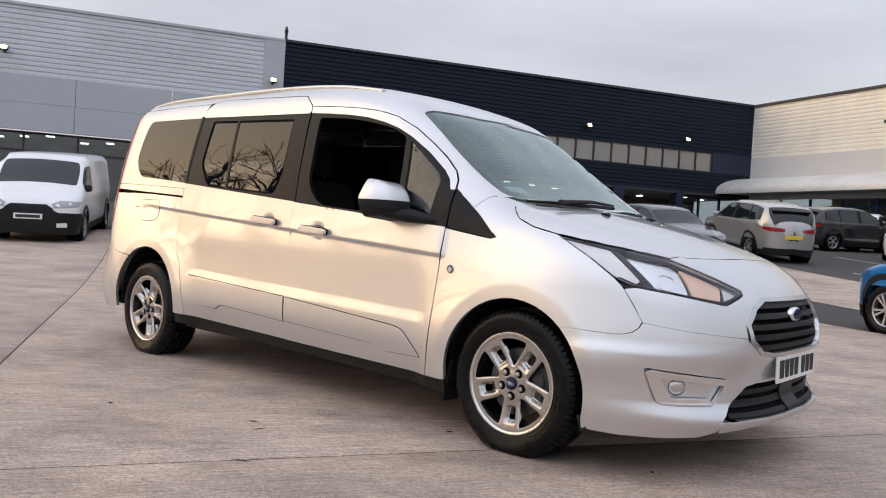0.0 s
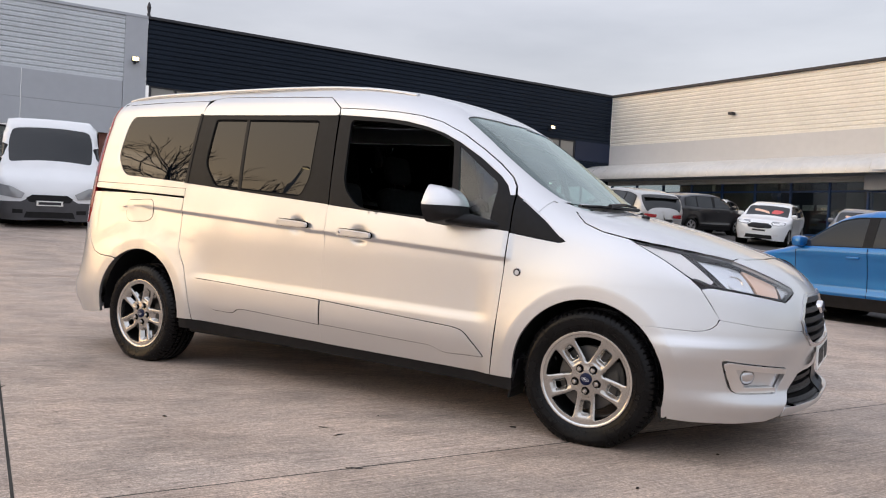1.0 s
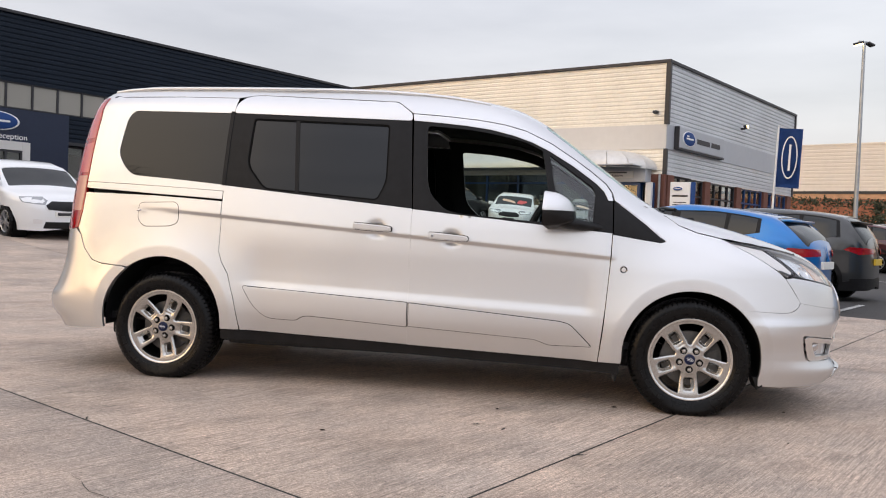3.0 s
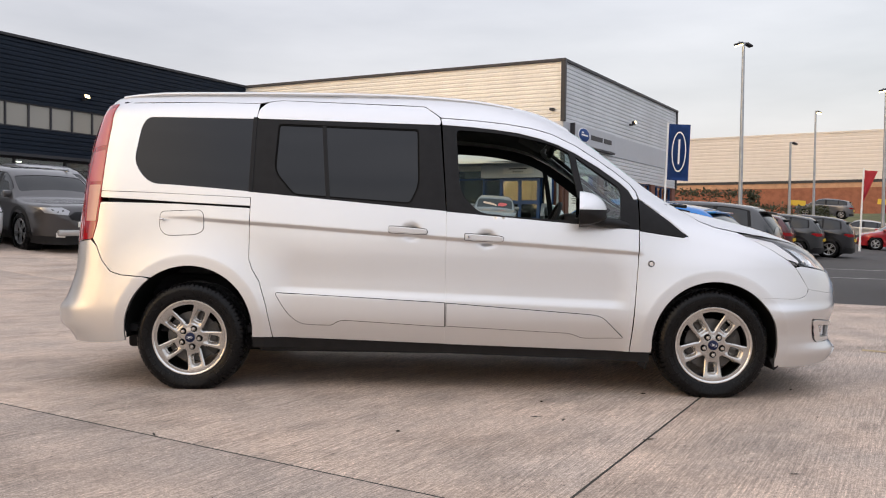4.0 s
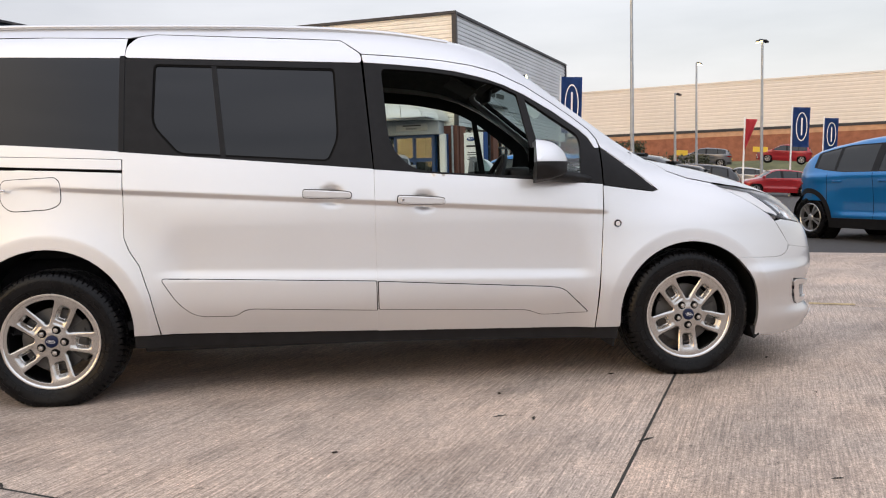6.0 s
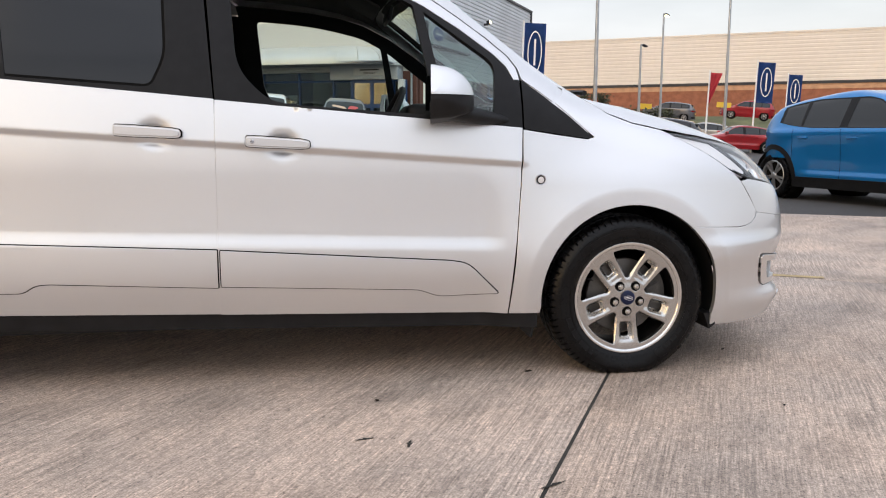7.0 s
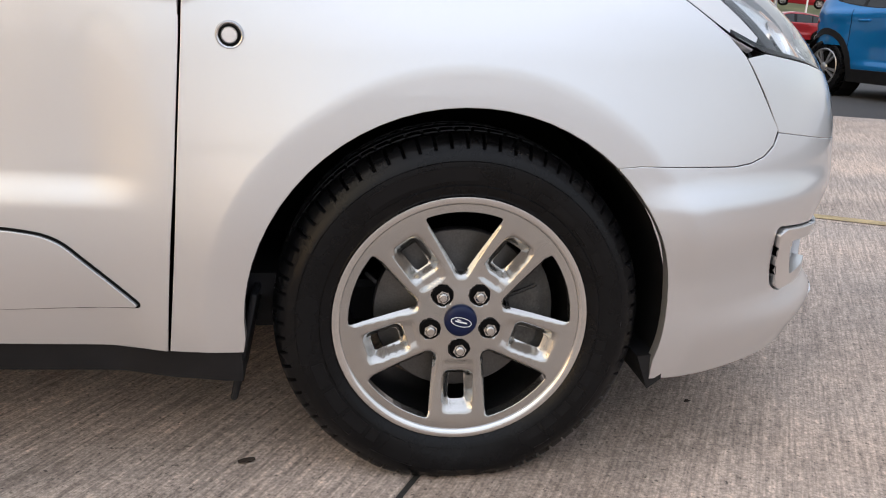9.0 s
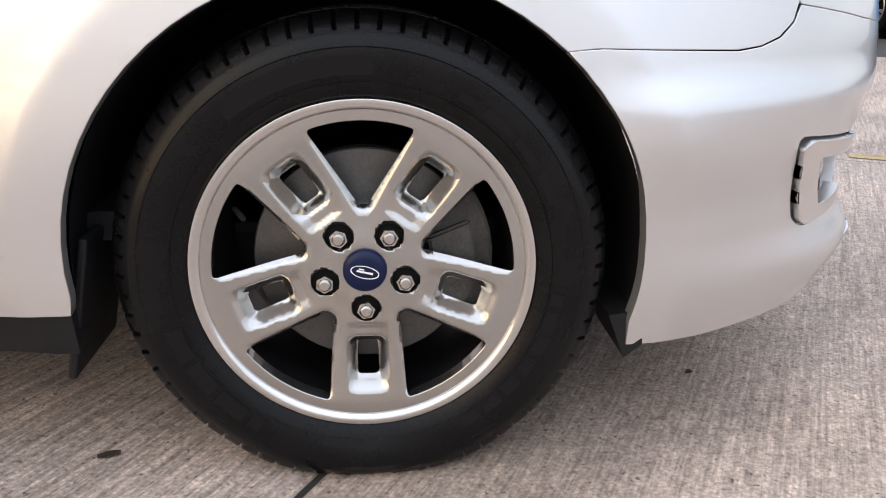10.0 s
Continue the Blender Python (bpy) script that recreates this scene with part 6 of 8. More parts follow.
box(cb, -0.0085, -0.0015, -0.0014, -0.0008, 0.0022, 0.0038)
bmesh.ops.rotate(cb, verts=cb.verts, cent=(0, 0, 0), matrix=Matrix.Rotation(radians(14), 3, "Y"))
CAP_BADGE = mesh_of(cb, "badge", WHITE_PRINT)
vb = tube(bmesh.new(), [(-0.160, 0.030, 0.078), (-0.150, 0.012, 0.074), (-0.146, 0.004, 0.072)], [0.004, 0.004, 0.0032], 8)
VALVE = mesh_of(vb, "valve", PLASTIC)
DISC = mesh_of(lathe(bmesh.new(), [(0.0, 0.040), (0.065, 0.040), (0.072, 0.046), (0.074, 0.062), (0.080, 0.064), (0.148, 0.064), (0.150, 0.066), (0.150, 0.086), (0.148, 0.088), (0.06, 0.088)], 64), "brake_disc", STEEL)
kb = bmesh.new()
for a0, a1, r0, r1, y0, y1 in ((-38, 34, 0.098, 0.172, 0.045, 0.110), (-26, 22, 0.088, 0.150, 0.036, 0.060)):
    aa = np.linspace(a0, a1, 9)
    pts = [polar(r1, a) for a in aa] + [polar(r0, a) for a in aa[::-1]]
    prism(kb, pts, y0, y1)
bmesh.ops.bevel(kb, geom=kb.edges[:], offset=0.004, segments=2, affect="EDGES")
CALIPER = mesh_of(kb, "brake_caliper", IRON)

for x, spin, end in ((3.062, 0, "front"), (0.0, 13, "rear")):
    for sgn in (1, -1):
        m = Matrix.Translation((x, YC - sgn * (0.86 + YC), HUB_Z)) @ Matrix.Rotation(0 if sgn > 0 else math.pi, 4, "Z")
        wheel(spin, m, "alloy wheel with five twin spokes and black tyre").parent = van

# underside, liners
part("floor_pan", bx(-0.45, 3.42, -0.66, 0.70, 0.215, 0.32, 0.02), PLASTIC, van)
part("floor_pan", bx(0.40, 2.66, -0.80, 0.84, 0.225, 0.28, 0.01), PLASTIC, van)
for k, (wx, wz, rr) in enumerate(ARCHES):
    for sgn in (1, -1):
        bm = bmesh.new()
        aa = np.linspace(-14 if k else -4, 188, 30)
        y0, y1 = YC - sgn * 0.865, YC - sgn * 0.50
        a = [bm.verts.new((wx + (rr + 0.006) * math.cos(radians(t)), y0, wz + (rr + 0.006) * math.sin(radians(t)))) for t in aa]
        b = [bm.verts.new((wx + (rr + 0.006) * math.cos(radians(t)), y1, wz + (rr + 0.006) * math.sin(radians(t)))) for t in aa]
        for i in range(len(aa) - 1):
            bm.faces.new((a[i], a[i + 1], b[i + 1], b[i]))
        bm.faces.new(b)
        part("arch_liner", bm, PLASTIC, van, smooth=60)
for sgn in (1, -1):
    y = YC - sgn * 0.78
    part("mud_flap", bx(-0.006, 0.006, -0.085, 0.085, -0.10, 0.10, 0.004, pose(2.690, y, 0.255, 0, 12, 0)), PLASTIC, van)
    bm = prism(bmesh.new(), [(3.39, 0.23), (3.435, 0.235), (3.44, 0.185), (3.415, 0.165)], y - 0.09, y + 0.05)
    part("air_deflector", bm, PLASTIC, van)
    part("cabin_side", bx(2.55, 3.5, y + sgn * 0.28 - 0.01, y + sgn * 0.28 + 0.01, 0.2, 0.85), DARK_GAP, van)


# headlamps: black bowl, bright reflectors, amber lens, clear cover
def lamp_ring(name, material, poly, off, lip=0.004, label="", holes=(), **kw):
    return vpanel(name, material, "nose", poly, label, offset=off, lip=lip, holes=holes, step=0.02, **kw)


lamp_ring("headlamp_bowl", REFLECTOR, HEADLAMP, -0.055, 0.0, "bright headlamp bowl", gap=-0.004)


def lamp_band(line, half, offset, material, name):
    """A narrow band that follows the lamp's edge."""
    shut("nose", line, half, offset)
    for ob in [o for o in bpy.data.objects if o.name.startswith("shut_line")][-2:]:
        ob.name = name
        ob.data.materials[0] = material


lamp_band(HEADLAMP + HEADLAMP[:1], 0.0026, -0.0045, BLACK_TRIM, "headlamp_bezel")
lamp_band([(74.4, 0.764), (70.3, 0.727), (66.5, 0.742), (62.9, 0.757), (58.4, 0.775), (55.9, 0.806)], 0.004, -0.007, BLACK_TRIM, "headlamp_bezel")
lamp_ring("lamp_divider", BLACK_TRIM, [(56.4, 0.921), (57.4, 0.917), (60.3, 0.775), (59.4, 0.771)], -0.014, 0.03, gap=0)
lamp_ring("side_light", LENS_WHITE, [(48.9, 0.958), (52.0, 0.942), (56.2, 0.920), (58.8, 0.80), (57.6, 0.775), (55.6, 0.806), (52.8, 0.880), (50.6, 0.926)], -0.016, 0.01, gap=0.002)
lamp_ring("lamp_end", SATIN_CHROME, [(71.9, 0.800), (74.6, 0.774), (74.2, 0.760), (70.9, 0.733)], -0.020, 0.01, gap=0.002)
lamp_ring("indicator", PINK_LENS, [(66.0, 0.868), (71.9, 0.800), (70.4, 0.735), (65.9, 0.750)], -0.026, 0.01, gap=0.002, r=0.01)
lamp_ring("reflector", REFLECTOR, [(58.0, 0.908), (65.6, 0.872), (65.5, 0.754), (60.7, 0.772)], -0.028, 0.02, gap=0.004, r=0.02)
lamp_ring("lamp_cover", LENS_CLEAR, HEADLAMP, -0.002, 0.004, "clear headlamp cover", gap=0.003)
for sgn in (1, -1):
    p, n = on_hull("nose", [62.6], [0.806])
    q, v = Vector(p[0] - 0.045 * n[0]), Vector(n[0])
    bm = lathe(bmesh.new(), [(0.0, 0.0), (0.020, -0.003), (0.034, -0.012), (0.038, -0.022), (0.038, 0.02)], 28)
    m = Matrix.Translation(q) @ v.to_track_quat("-Y", "Z").to_matrix().to_4x4()
    bmesh.ops.transform(bm, matrix=m, verts=bm.verts)
    if sgn < 0:
        for w in bm.verts:
            w.co.y = 2 * YC - w.co.y
        bmesh.ops.reverse_faces(bm, faces=bm.faces)
    part("projector", bm, CHROME, van, smooth=40)

# grille: dark well, chrome surround, bars, oval badge
vpanel("grille_well", DARK_GAP, "nose", grille_hole, both=False, offset=-0.05, gap=-0.004, lip=0)
GH = np.array(grille_hole) * SC["nose"]
g_in = inset(dense(GH, 0.03), 0.016) / np.array(SC["nose"])
vpanel("grille_surround", SATIN_CHROME, "nose", grille_hole, "bright grille surround", both=False, holes=[g_in], offset=0.006, gap=0.0, lip=0.03)
for k, z in enumerate(np.linspace(0.545, 0.722, 5)):
    half = float(np.interp(z, [0.508, 0.52, 0.575, 0.645, 0.715, 0.748], [9, 12.6, 15.2, 15.9, 13.2, 10]))
    vpanel("grille_bar", PLASTIC, "nose", [(90 - half, z - 0.011), (90 + half, z - 0.011), (90 + half, z + 0.011), (90 - half, z + 0.011)], both=False, offset=-0.014 + 0.001 * k, gap=0, lip=0.03)
p, n = on_hull("nose", [90], [0.675])
bm = lathe(bmesh.new(), [(0.0, -0.008), (0.06, -0.006), (0.070, -0.001), (0.073, 0.006), (0.073, 0.02)], 40, axis="y")
bmesh.ops.transform(bm, matrix=Matrix.Translation(p[0] + np.array([0.002, 0, 0])) @ Matrix.Rotation(math.pi / 2, 4, "Z") @ Matrix.Diagonal((1, 1, 0.44, 1)), verts=bm.verts)
emblem = part("emblem", bm, CHROME, van, "oval bright-rimmed blue emblem", smooth=40)
bm = lathe(bmesh.new(), [(0.0, -0.0105), (0.055, -0.0085), (0.062, -0.004)], 40, axis="y")
bmesh.ops.transform(bm, matrix=Matrix.Translation(p[0] + np.array([0.002, 0, 0])) @ Matrix.Rotation(math.pi / 2, 4, "Z") @ Matrix.Diagonal((1, 1, 0.42, 1)), verts=bm.verts)
part("emblem_field", bm, NAVY, emblem, smooth=40)

# lower grille and splitter
low_r = [(69.9, 0.262), (72.0, 0.318), (75.2, 0.386), (78.0, 0.396)]
vpanel("lower_grille", DARK_GAP, "nose", low_r + MIR(low_r) + [(104, 0.255), (90, 0.25), (76, 0.255)], both=False, offset=-0.03, gap=-0.006, lip=0)
for z, half in ((0.285, 18.6), (0.322, 17.6), (0.360, 15.4)):
    vpanel("grille_bar", PLASTIC, "nose", [(90 - half, z - 0.009), (90 + half, z - 0.009), (90 + half, z + 0.009), (90 - half, z + 0.009)], both=False, offset=-0.012, gap=0, lip=0.03)
vpanel("radar_panel", BLACK_TRIM, "nose", [(87, 0.262), (93, 0.262), (93, 0.385), (87, 0.385)], both=False, offset=-0.006, gap=0, lip=0.02)
vpanel("splitter", SILVER, "nose", [(69.6, 0.213), (74.0, 0.226), (78.0, 0.236), (102.0, 0.236), (106.0, 0.226), (110.4, 0.213), (110.3, 0.256), (104, 0.262), (90, 0.262), (76, 0.262), (69.7, 0.256)], "silver lower lip", both=False, offset=0.005, lip=0.03, gap=0)
vpanel("plate_holder", SILVER, "nose", [(78.2, 0.398), (101.8, 0.398), (100.5, 0.505), (79.5, 0.505)], both=False, gap=0, lip=0.02)

# number plate
plate = part("number_plate", bx(-0.005, 0.005, -0.26, 0.26, -0.056, 0.056, 0.003, pose(3.975, YC, 0.449, 0, -2, 0)), PLATE_WHITE, van, "white front number plate")
for k, (y0, y1) in enumerate(((-0.235, -0.180), (-0.165, -0.115), (-0.100, -0.050), (-0.036, 0.014), (0.062, 0.112), (0.126, 0.176), (0.190, 0.240))):
    part("plate_bar", bx(3.9795, 3.982, YC + y0, YC + y1, 0.411, 0.488), BLACK_PRINT, plate)

# fog lamps with chrome brackets
BRIGHT = mat("bright_trim", (0.74, 0.735, 0.73), 0.30, 1.0)
vpanel("fog_well", SILVER, "nose", FOG, "silver fog lamp recess", offset=-0.024, gap=-0.020, lip=0)
FOG_C = np.array([(70.6, 0.423), (59.5, 0.455), (58.9, 0.446), (60.8, 0.334), (61.5, 0.321), (68.5, 0.321), (68.4, 0.343), (62.7, 0.344), (62.5, 0.350), (60.8, 0.424), (61.1, 0.427), (70.5, 0.400)])
vpanel("fog_bracket", BRIGHT, "nose", FOG_C, "bright fog lamp bracket", r=0.005, offset=0.008, gap=0, lip=0.022, step=0.012)
for sgn in (1, -1):
    p, n = on_hull("nose", [63.6], [0.382])
    q, v = Vector(p[0] - 0.022 * n[0]), Vector(n[0])
    bm = lathe(bmesh.new(), [(0.0, -0.012), (0.022, -0.009), (0.033, -0.003), (0.036, 0.003), (0.036, 0.03)], 28)
    bmesh.ops.transform(bm, matrix=Matrix.Translation(q) @ v.to_track_quat("-Y", "Z").to_matrix().to_4x4(), verts=bm.verts)
    if sgn < 0:
        for w in bm.verts:
            w.co.y = 2 * YC - w.co.y
        bmesh.ops.reverse_faces(bm, faces=bm.faces)
    part("fog_lamp", bm, SATIN_CHROME, van, "round fog lamp", smooth=40)


# flank fittings
def flank(x, z, out=0.0):
    p, n = on_hull("side", [x], [z])
    return Vector(p[0] + out * n[0]), Vector(n[0])


def handle(x, z, lock):
    """Pull handle: a bar on two feet over a scooped recess."""
    p, n = flank(x - 0.02, z)
    p = Vector((x + 0.10, p.y, z))
    m = Matrix.Translation(p) @ Matrix.Rotation(radians(3.2), 4, "Y")
    bm = bmesh.new()
    prof = [(-0.112, 0.012), (-0.106, 0.019), (-0.06, 0.020), (0.08, 0.0175), (0.106, 0.014), (0.112, 0.007), (0.112, -0.007), (0.106, -0.013), (0.08, -0.0165), (-0.06, -0.019), (-0.106, -0.018), (-0.112, -0.011)]
    prism(bm, prof, -0.036, -0.014)
    bmesh.ops.bevel(bm, geom=[e for e in bm.edges if abs(e.verts[0].co.y - e.verts[1].co.y) < 1e-6], offset=0.006, segments=3, affect="EDGES")
    box(bm, -0.105, -0.055, -0.02, 0.010, -0.012, 0.012, 0.003)
    box(bm, 0.075, 0.105, -0.02, 0.006, -0.010, 0.010, 0.003)
    bmesh.ops.transform(bm, matrix=m, verts=bm.verts)
    h = part("door_handle", bm, SILVER, van, "silver pull handle", smooth=40)
    bm = bmesh.new()
    prism(bm, [(px * 1.025, pz * 1.16) for px, pz in prof], -0.013, -0.009)
    bmesh.ops.transform(bm, matrix=m, verts=bm.verts)
    part("handle_gasket", bm, DARK_GAP, h)
    if lock:
        bm = lathe(bmesh.new(), [(0.0, -0.039), (0.006, -0.039), (0.0085, -0.036), (0.0085, -0.03)], 20)
        bmesh.ops.transform(bm, matrix=m @ Matrix.Translation((-0.088, 0, 0)), verts=bm.verts)
        part("key_lock", bm, CHROME, h, smooth=40)


handle(1.180, 0.950, False)
handle(1.622, 0.912, True)
p, n = flank(2.692, 0.774)
bm = lathe(bmesh.new(), [(0.0, -0.006), (0.011, -0.005), (0.0145, -0.001)], 28)
bmesh.ops.transform(bm, matrix=Matrix.Translation(p), verts=bm.verts)
rep = part("side_repeater", bm, LENS_WHITE, van, "round clear side repeater", smooth=40)
bm = lathe(bmesh.new(), [(0.0145, -0.003), (0.019, -0.0045), (0.0215, -0.001), (0.0215, 0.006)], 28)
bmesh.ops.transform(bm, matrix=Matrix.Translation(p), verts=bm.verts)
part("repeater_bezel", bm, SATIN_CHROME, rep, smooth=40)
bm = lathe(bmesh.new(), [(0.0125, -0.0062), (0.0150, -0.0066), (0.0165, -0.0040)], 28)
bmesh.ops.transform(bm, matrix=Matrix.Translation(p), verts=bm.verts)
part("repeater_seal", bm, DARK_GAP, rep, smooth=40)


# door mirrors: black arm and lower shell, silver cap, glass
def door_mirror(sgn):
    root = new("door_mirror")
    root.parent = van
    tagged(root, "silver-capped door mirror on a black arm")
    def place(bm):
        if sgn < 0:
            for w in bm.verts:
                w.co.y = 2 * YC - w.co.y
            bmesh.ops.reverse_faces(bm, faces=bm.faces)
        return bm
    def shell(zlo, zhi, grow, tip):
        bm = bmesh.new()
        n_u, n_v, rows = 18, 12, []
        for i in range(n_u):
            u = i / (n_u - 1)
            y = -0.835 - 0.220 * u
            top = 1.205 + tip * 0.0 - 0.10 * max(0, u - 0.72) ** 1.5 / 0.148 - 0.012 * (1 - u)
            bot = 0.998 + 0.020 * u + 0.06 * max(0, u - 0.8) ** 1.5 / 0.0894
            mid = 1.098
            row = []
            for j in range(n_v + 1):
                t = j / n_v
                lo, hi = (mid, top) if zhi else (bot, mid)
                z = lo + (hi - lo) * t
                f = (z - bot) / (top - bot)
                bulge = math.sqrt(max(0.0, 1 - (max(0.0, f - 0.30) / 0.70) ** 2.4)) * math.sqrt(max(0.0, 1 - (max(0.0, 0.25 - f) / 0.25) ** 2)) * math.sqrt(max(0.02, 1 - max(0, u - 0.55) ** 2 / 0.21)) * (0.6 + 0.4 * min(1, u / 0.2))
                row.append((2.275 - 0.03 * u, 2.275 - 0.03 * u + 0.150 * bulge + 0.006, y, z - 0.018))
            rows.append(row)
        back = [[bm.verts.new((q[0], q[2], q[3])) for q in r] for r in rows]
        fore = [[bm.verts.new((q[1] + grow, q[2] - grow * 0.5, q[3])) for q in r] for r in rows]
        for i in range(n_u - 1):
            for j in range(n_v):
                bm.faces.new((fore[i][j], fore[i][j + 1], fore[i + 1][j + 1], fore[i + 1][j]))
                bm.faces.new((back[i][j], back[i + 1][j], back[i + 1][j + 1], back[i][j + 1]))
        for grid in ((0, None), (n_u - 1, None)):
            i = grid[0]
            for j in range(n_v):
                bm.faces.new((back[i][j], back[i][j + 1], fore[i][j + 1], fore[i][j]))
        for j in (0, n_v):
            for i in range(n_u - 1):
                bm.faces.new((back[i][j], fore[i][j], fore[i + 1][j], back[i + 1][j]))
        bmesh.ops.recalc_face_normals(bm, faces=bm.faces)
        return bm
    part("mirror_cap", place(shell(0, True, 0.003, 1)), SILVER, root, "silver mirror cap", smooth=50)
    part("mirror_shell", place(shell(0, False, 0.0, 0)), PLASTIC, root, "black lower shell", smooth=50)
    part("mirror_glass", place(bx(-0.002, 0.002, -0.085, 0.085, -0.062, 0.062, 0.0015, pose(2.268, -0.930, 1.090, 0, 0, 8))), CHROME, root)
    bm, rings = bmesh.new(), []
    for ax, ay, az, ry, rz in ((2.262, -0.935, 1.040, 0.060, 0.020), (2.285, -0.932, 1.036, 0.085, 0.034), (2.35, -0.918, 1.026, 0.088, 0.038), (2.42, -0.885, 1.014, 0.070, 0.034), (2.49, -0.850, 1.004, 0.046, 0.026), (2.56, -0.822, 0.996, 0.026, 0.018), (2.62, -0.806, 0.990, 0.012, 0.010)):
        rings.append([bm.verts.new((ax, ay + ry * math.cos(t), az + rz * math.sin(t))) for t in np.linspace(0, 2 * math.pi, 21)[:-1]])
    for ra, rb in zip(rings, rings[1:]):
        for k in range(20):
            bm.faces.new((ra[k], ra[(k + 1) % 20], rb[(k + 1) % 20], rb[k]))
    bm.faces.new(rings[0])
    bm.faces.new(rings[-1])
    bmesh.ops.recalc_face_normals(bm, faces=bm.faces)
    part("mirror_arm", place(bm), PLASTIC, root, smooth=40)


for sgn in (1, -1):
    door_mirror(sgn)

# roof rails: low silver strips seated on the roof
for sgn in (1, -1):
    bm = bmesh.new()
    pts = []
    for x in np.linspace(-0.50, 1.90, 30):
        q, _ = on_hull("top", [x], [YC - 0.600])
        t = (x + 0.50) / 2.40
        pts.append((x, YC - sgn * 0.600, q[0][2] + 0.010 * min(1, 10 * t, 2.5 * (1 - t)) - 0.006))
    tube(bm, pts, [0.013] * len(pts), 12)
    bmesh.ops.scale(bm, vec=(1, 1.7, 1), space=Matrix.Translation((0, -(YC - sgn * 0.600), 0)), verts=bm.verts)
    part("roof_rail", bm, SILVER, van, "slim silver roof rail", smooth=60)

# wipers and washer jet
bm = tube(bmesh.new(), [(3.00, -0.45, 1.122), (2.965, -0.10, 1.145), (2.955, 0.15, 1.142)], [0.012, 0.009, 0.006], 6)
part("wiper", bm, PLASTIC, van)
bm = tube(bmesh.new(), [(2.985, 0.10, 1.125), (2.94, -0.40, 1.120), (2.90, -0.58, 1.115)], [0.010, 0.008, 0.006], 6)
part("wiper", bm, PLASTIC, van)
for y in (-0.22, 0.26):
    q, _ = on_hull("top", [3.12], [y])
    part("washer_jet", bx(3.10, 3.14, y - 0.015, y + 0.015, q[0][2] - 0.004, q[0][2] + 0.012, 0.004), PLASTIC, van)

# tail lamp segments
vpanel("lamp_segment", LENS_PINK, "tail", [(52.4, 1.670), (51.2, 1.560), (50.3, 1.440), (54.5, 1.425), (56.5, 1.66)], "pale pink upper lens", offset=0.0055, lip=0.003, gap=0.001)
vpanel("lamp_segment", LENS_PINK, "tail", [(50.1, 1.410), (49.3, 1.30), (49.0, 1.22), (53.4, 1.22), (54.3, 1.395)], "pale pink lens", offset=0.0055, lip=0.003, gap=0.001)
vpanel("lamp_segment", LENS_CREAM, "tail", [(48.9, 1.20), (48.6, 1.08), (48.6, 0.985), (51.8, 0.985), (53.0, 1.20)], "cream lower lens", offset=0.0055, lip=0.003, gap=0.001)

# ---- cabin ----
vpanel("headlining", LINING, "arc", roof_all, both=False, offset=-0.030, gap=0.03, lip=0, holes=[inset(WS_ROUND * SC["arc"], -0.03) / np.array(SC["arc"])], step=0.08)
inner = [(0.36, 0.30), (2.60, 0.28), (2.62, 0.955), (1.5, 1.045), (0.35, 1.15)]
vpanel("door_card", CABIN, "side", inner, offset=-0.075, gap=0, lip=0, step=0.08)
part("cabin_floor", bx(-0.70, 2.80, -0.78, 0.82, 0.33, 0.37), CABIN, van)


def cushion(bm, x0, x1, y0, y1, z0, z1, r=0.05, m=None):
    return box(bm, x0, x1, y0, y1, z0, z1, r, m, 3)


def seat(x, y, w=0.50, headrest=True, name="seat"):
    s = new(name)
    s.parent = van
    s.location = (x, y, 0)
    part("cushion", cushion(bmesh.new(), -0.25, 0.28, -w / 2, w / 2, 0.50, 0.66), FABRIC, s, smooth=50)
    m = pose(-0.25, 0, 0.62, 0, -14, 0)
    part("backrest", cushion(bmesh.new(), -0.07, 0.07, -w / 2, w / 2, 0.0, 0.62, 0.05, m), FABRIC, s, smooth=50)
    if headrest:
        part("headrest", cushion(bmesh.new(), -0.05, 0.05, -0.13, 0.13, 0.66, 0.86, 0.045, m), FABRIC, s, smooth=50)
        bm = tube(bmesh.new(), [m @ Vector((0, -0.06, 0.58)), m @ Vector((0, -0.06, 0.70))], 0.006, 6)
        tube(bm, [m @ Vector((0, 0.06, 0.58)), m @ Vector((0, 0.06, 0.70))], 0.006, 6)
        part("headrest_post", bm, CHROME, s)


for y in (-0.38, 0.42):
    seat(1.55, y)
for y in (-0.45, 0.02, 0.49):
    seat(0.72, y, 0.45)
for y in (-0.32, 0.36):
    seat(-0.10, y, 0.48)
bm = bmesh.new()
cushion(bm, 2.28, 2.75, -0.76, 0.80, 0.62, 0.98, 0.06)
cushion(bm, 2.45, 2.95, -0.70, 0.74, 0.92, 1.055, 0.05)
cushion(bm, 2.22, 2.36, -0.52, -0.20, 0.96, 1.07, 0.04)
part("dashboard", bm, CABIN, van, "dark grey dashboard", smooth=50)
bm = bmesh.new()
pts = [(0.185 * math.cos(t), 0.185 * math.sin(t), 0) for t in np.linspace(0, 2 * math.pi, 33)]
tube(bm, pts, 0.014, 8, cap=False)
box(bm, -0.06, 0.06, -0.05, 0.05, -0.03, 0.01, 0.015)
for a in (0, 180, 270):
    box(bm, 0.04, 0.18, -0.018, 0.018, -0.012, 0.004, 0.004, Matrix.Rotation(radians(a), 4, "Z"))
bmesh.ops.transform(bm, matrix=pose(2.14, -0.38, 0.965, 0, -64, 0), verts=bm.verts)
part("steering_wheel", bm, CABIN, van, "black steering wheel", smooth=50)
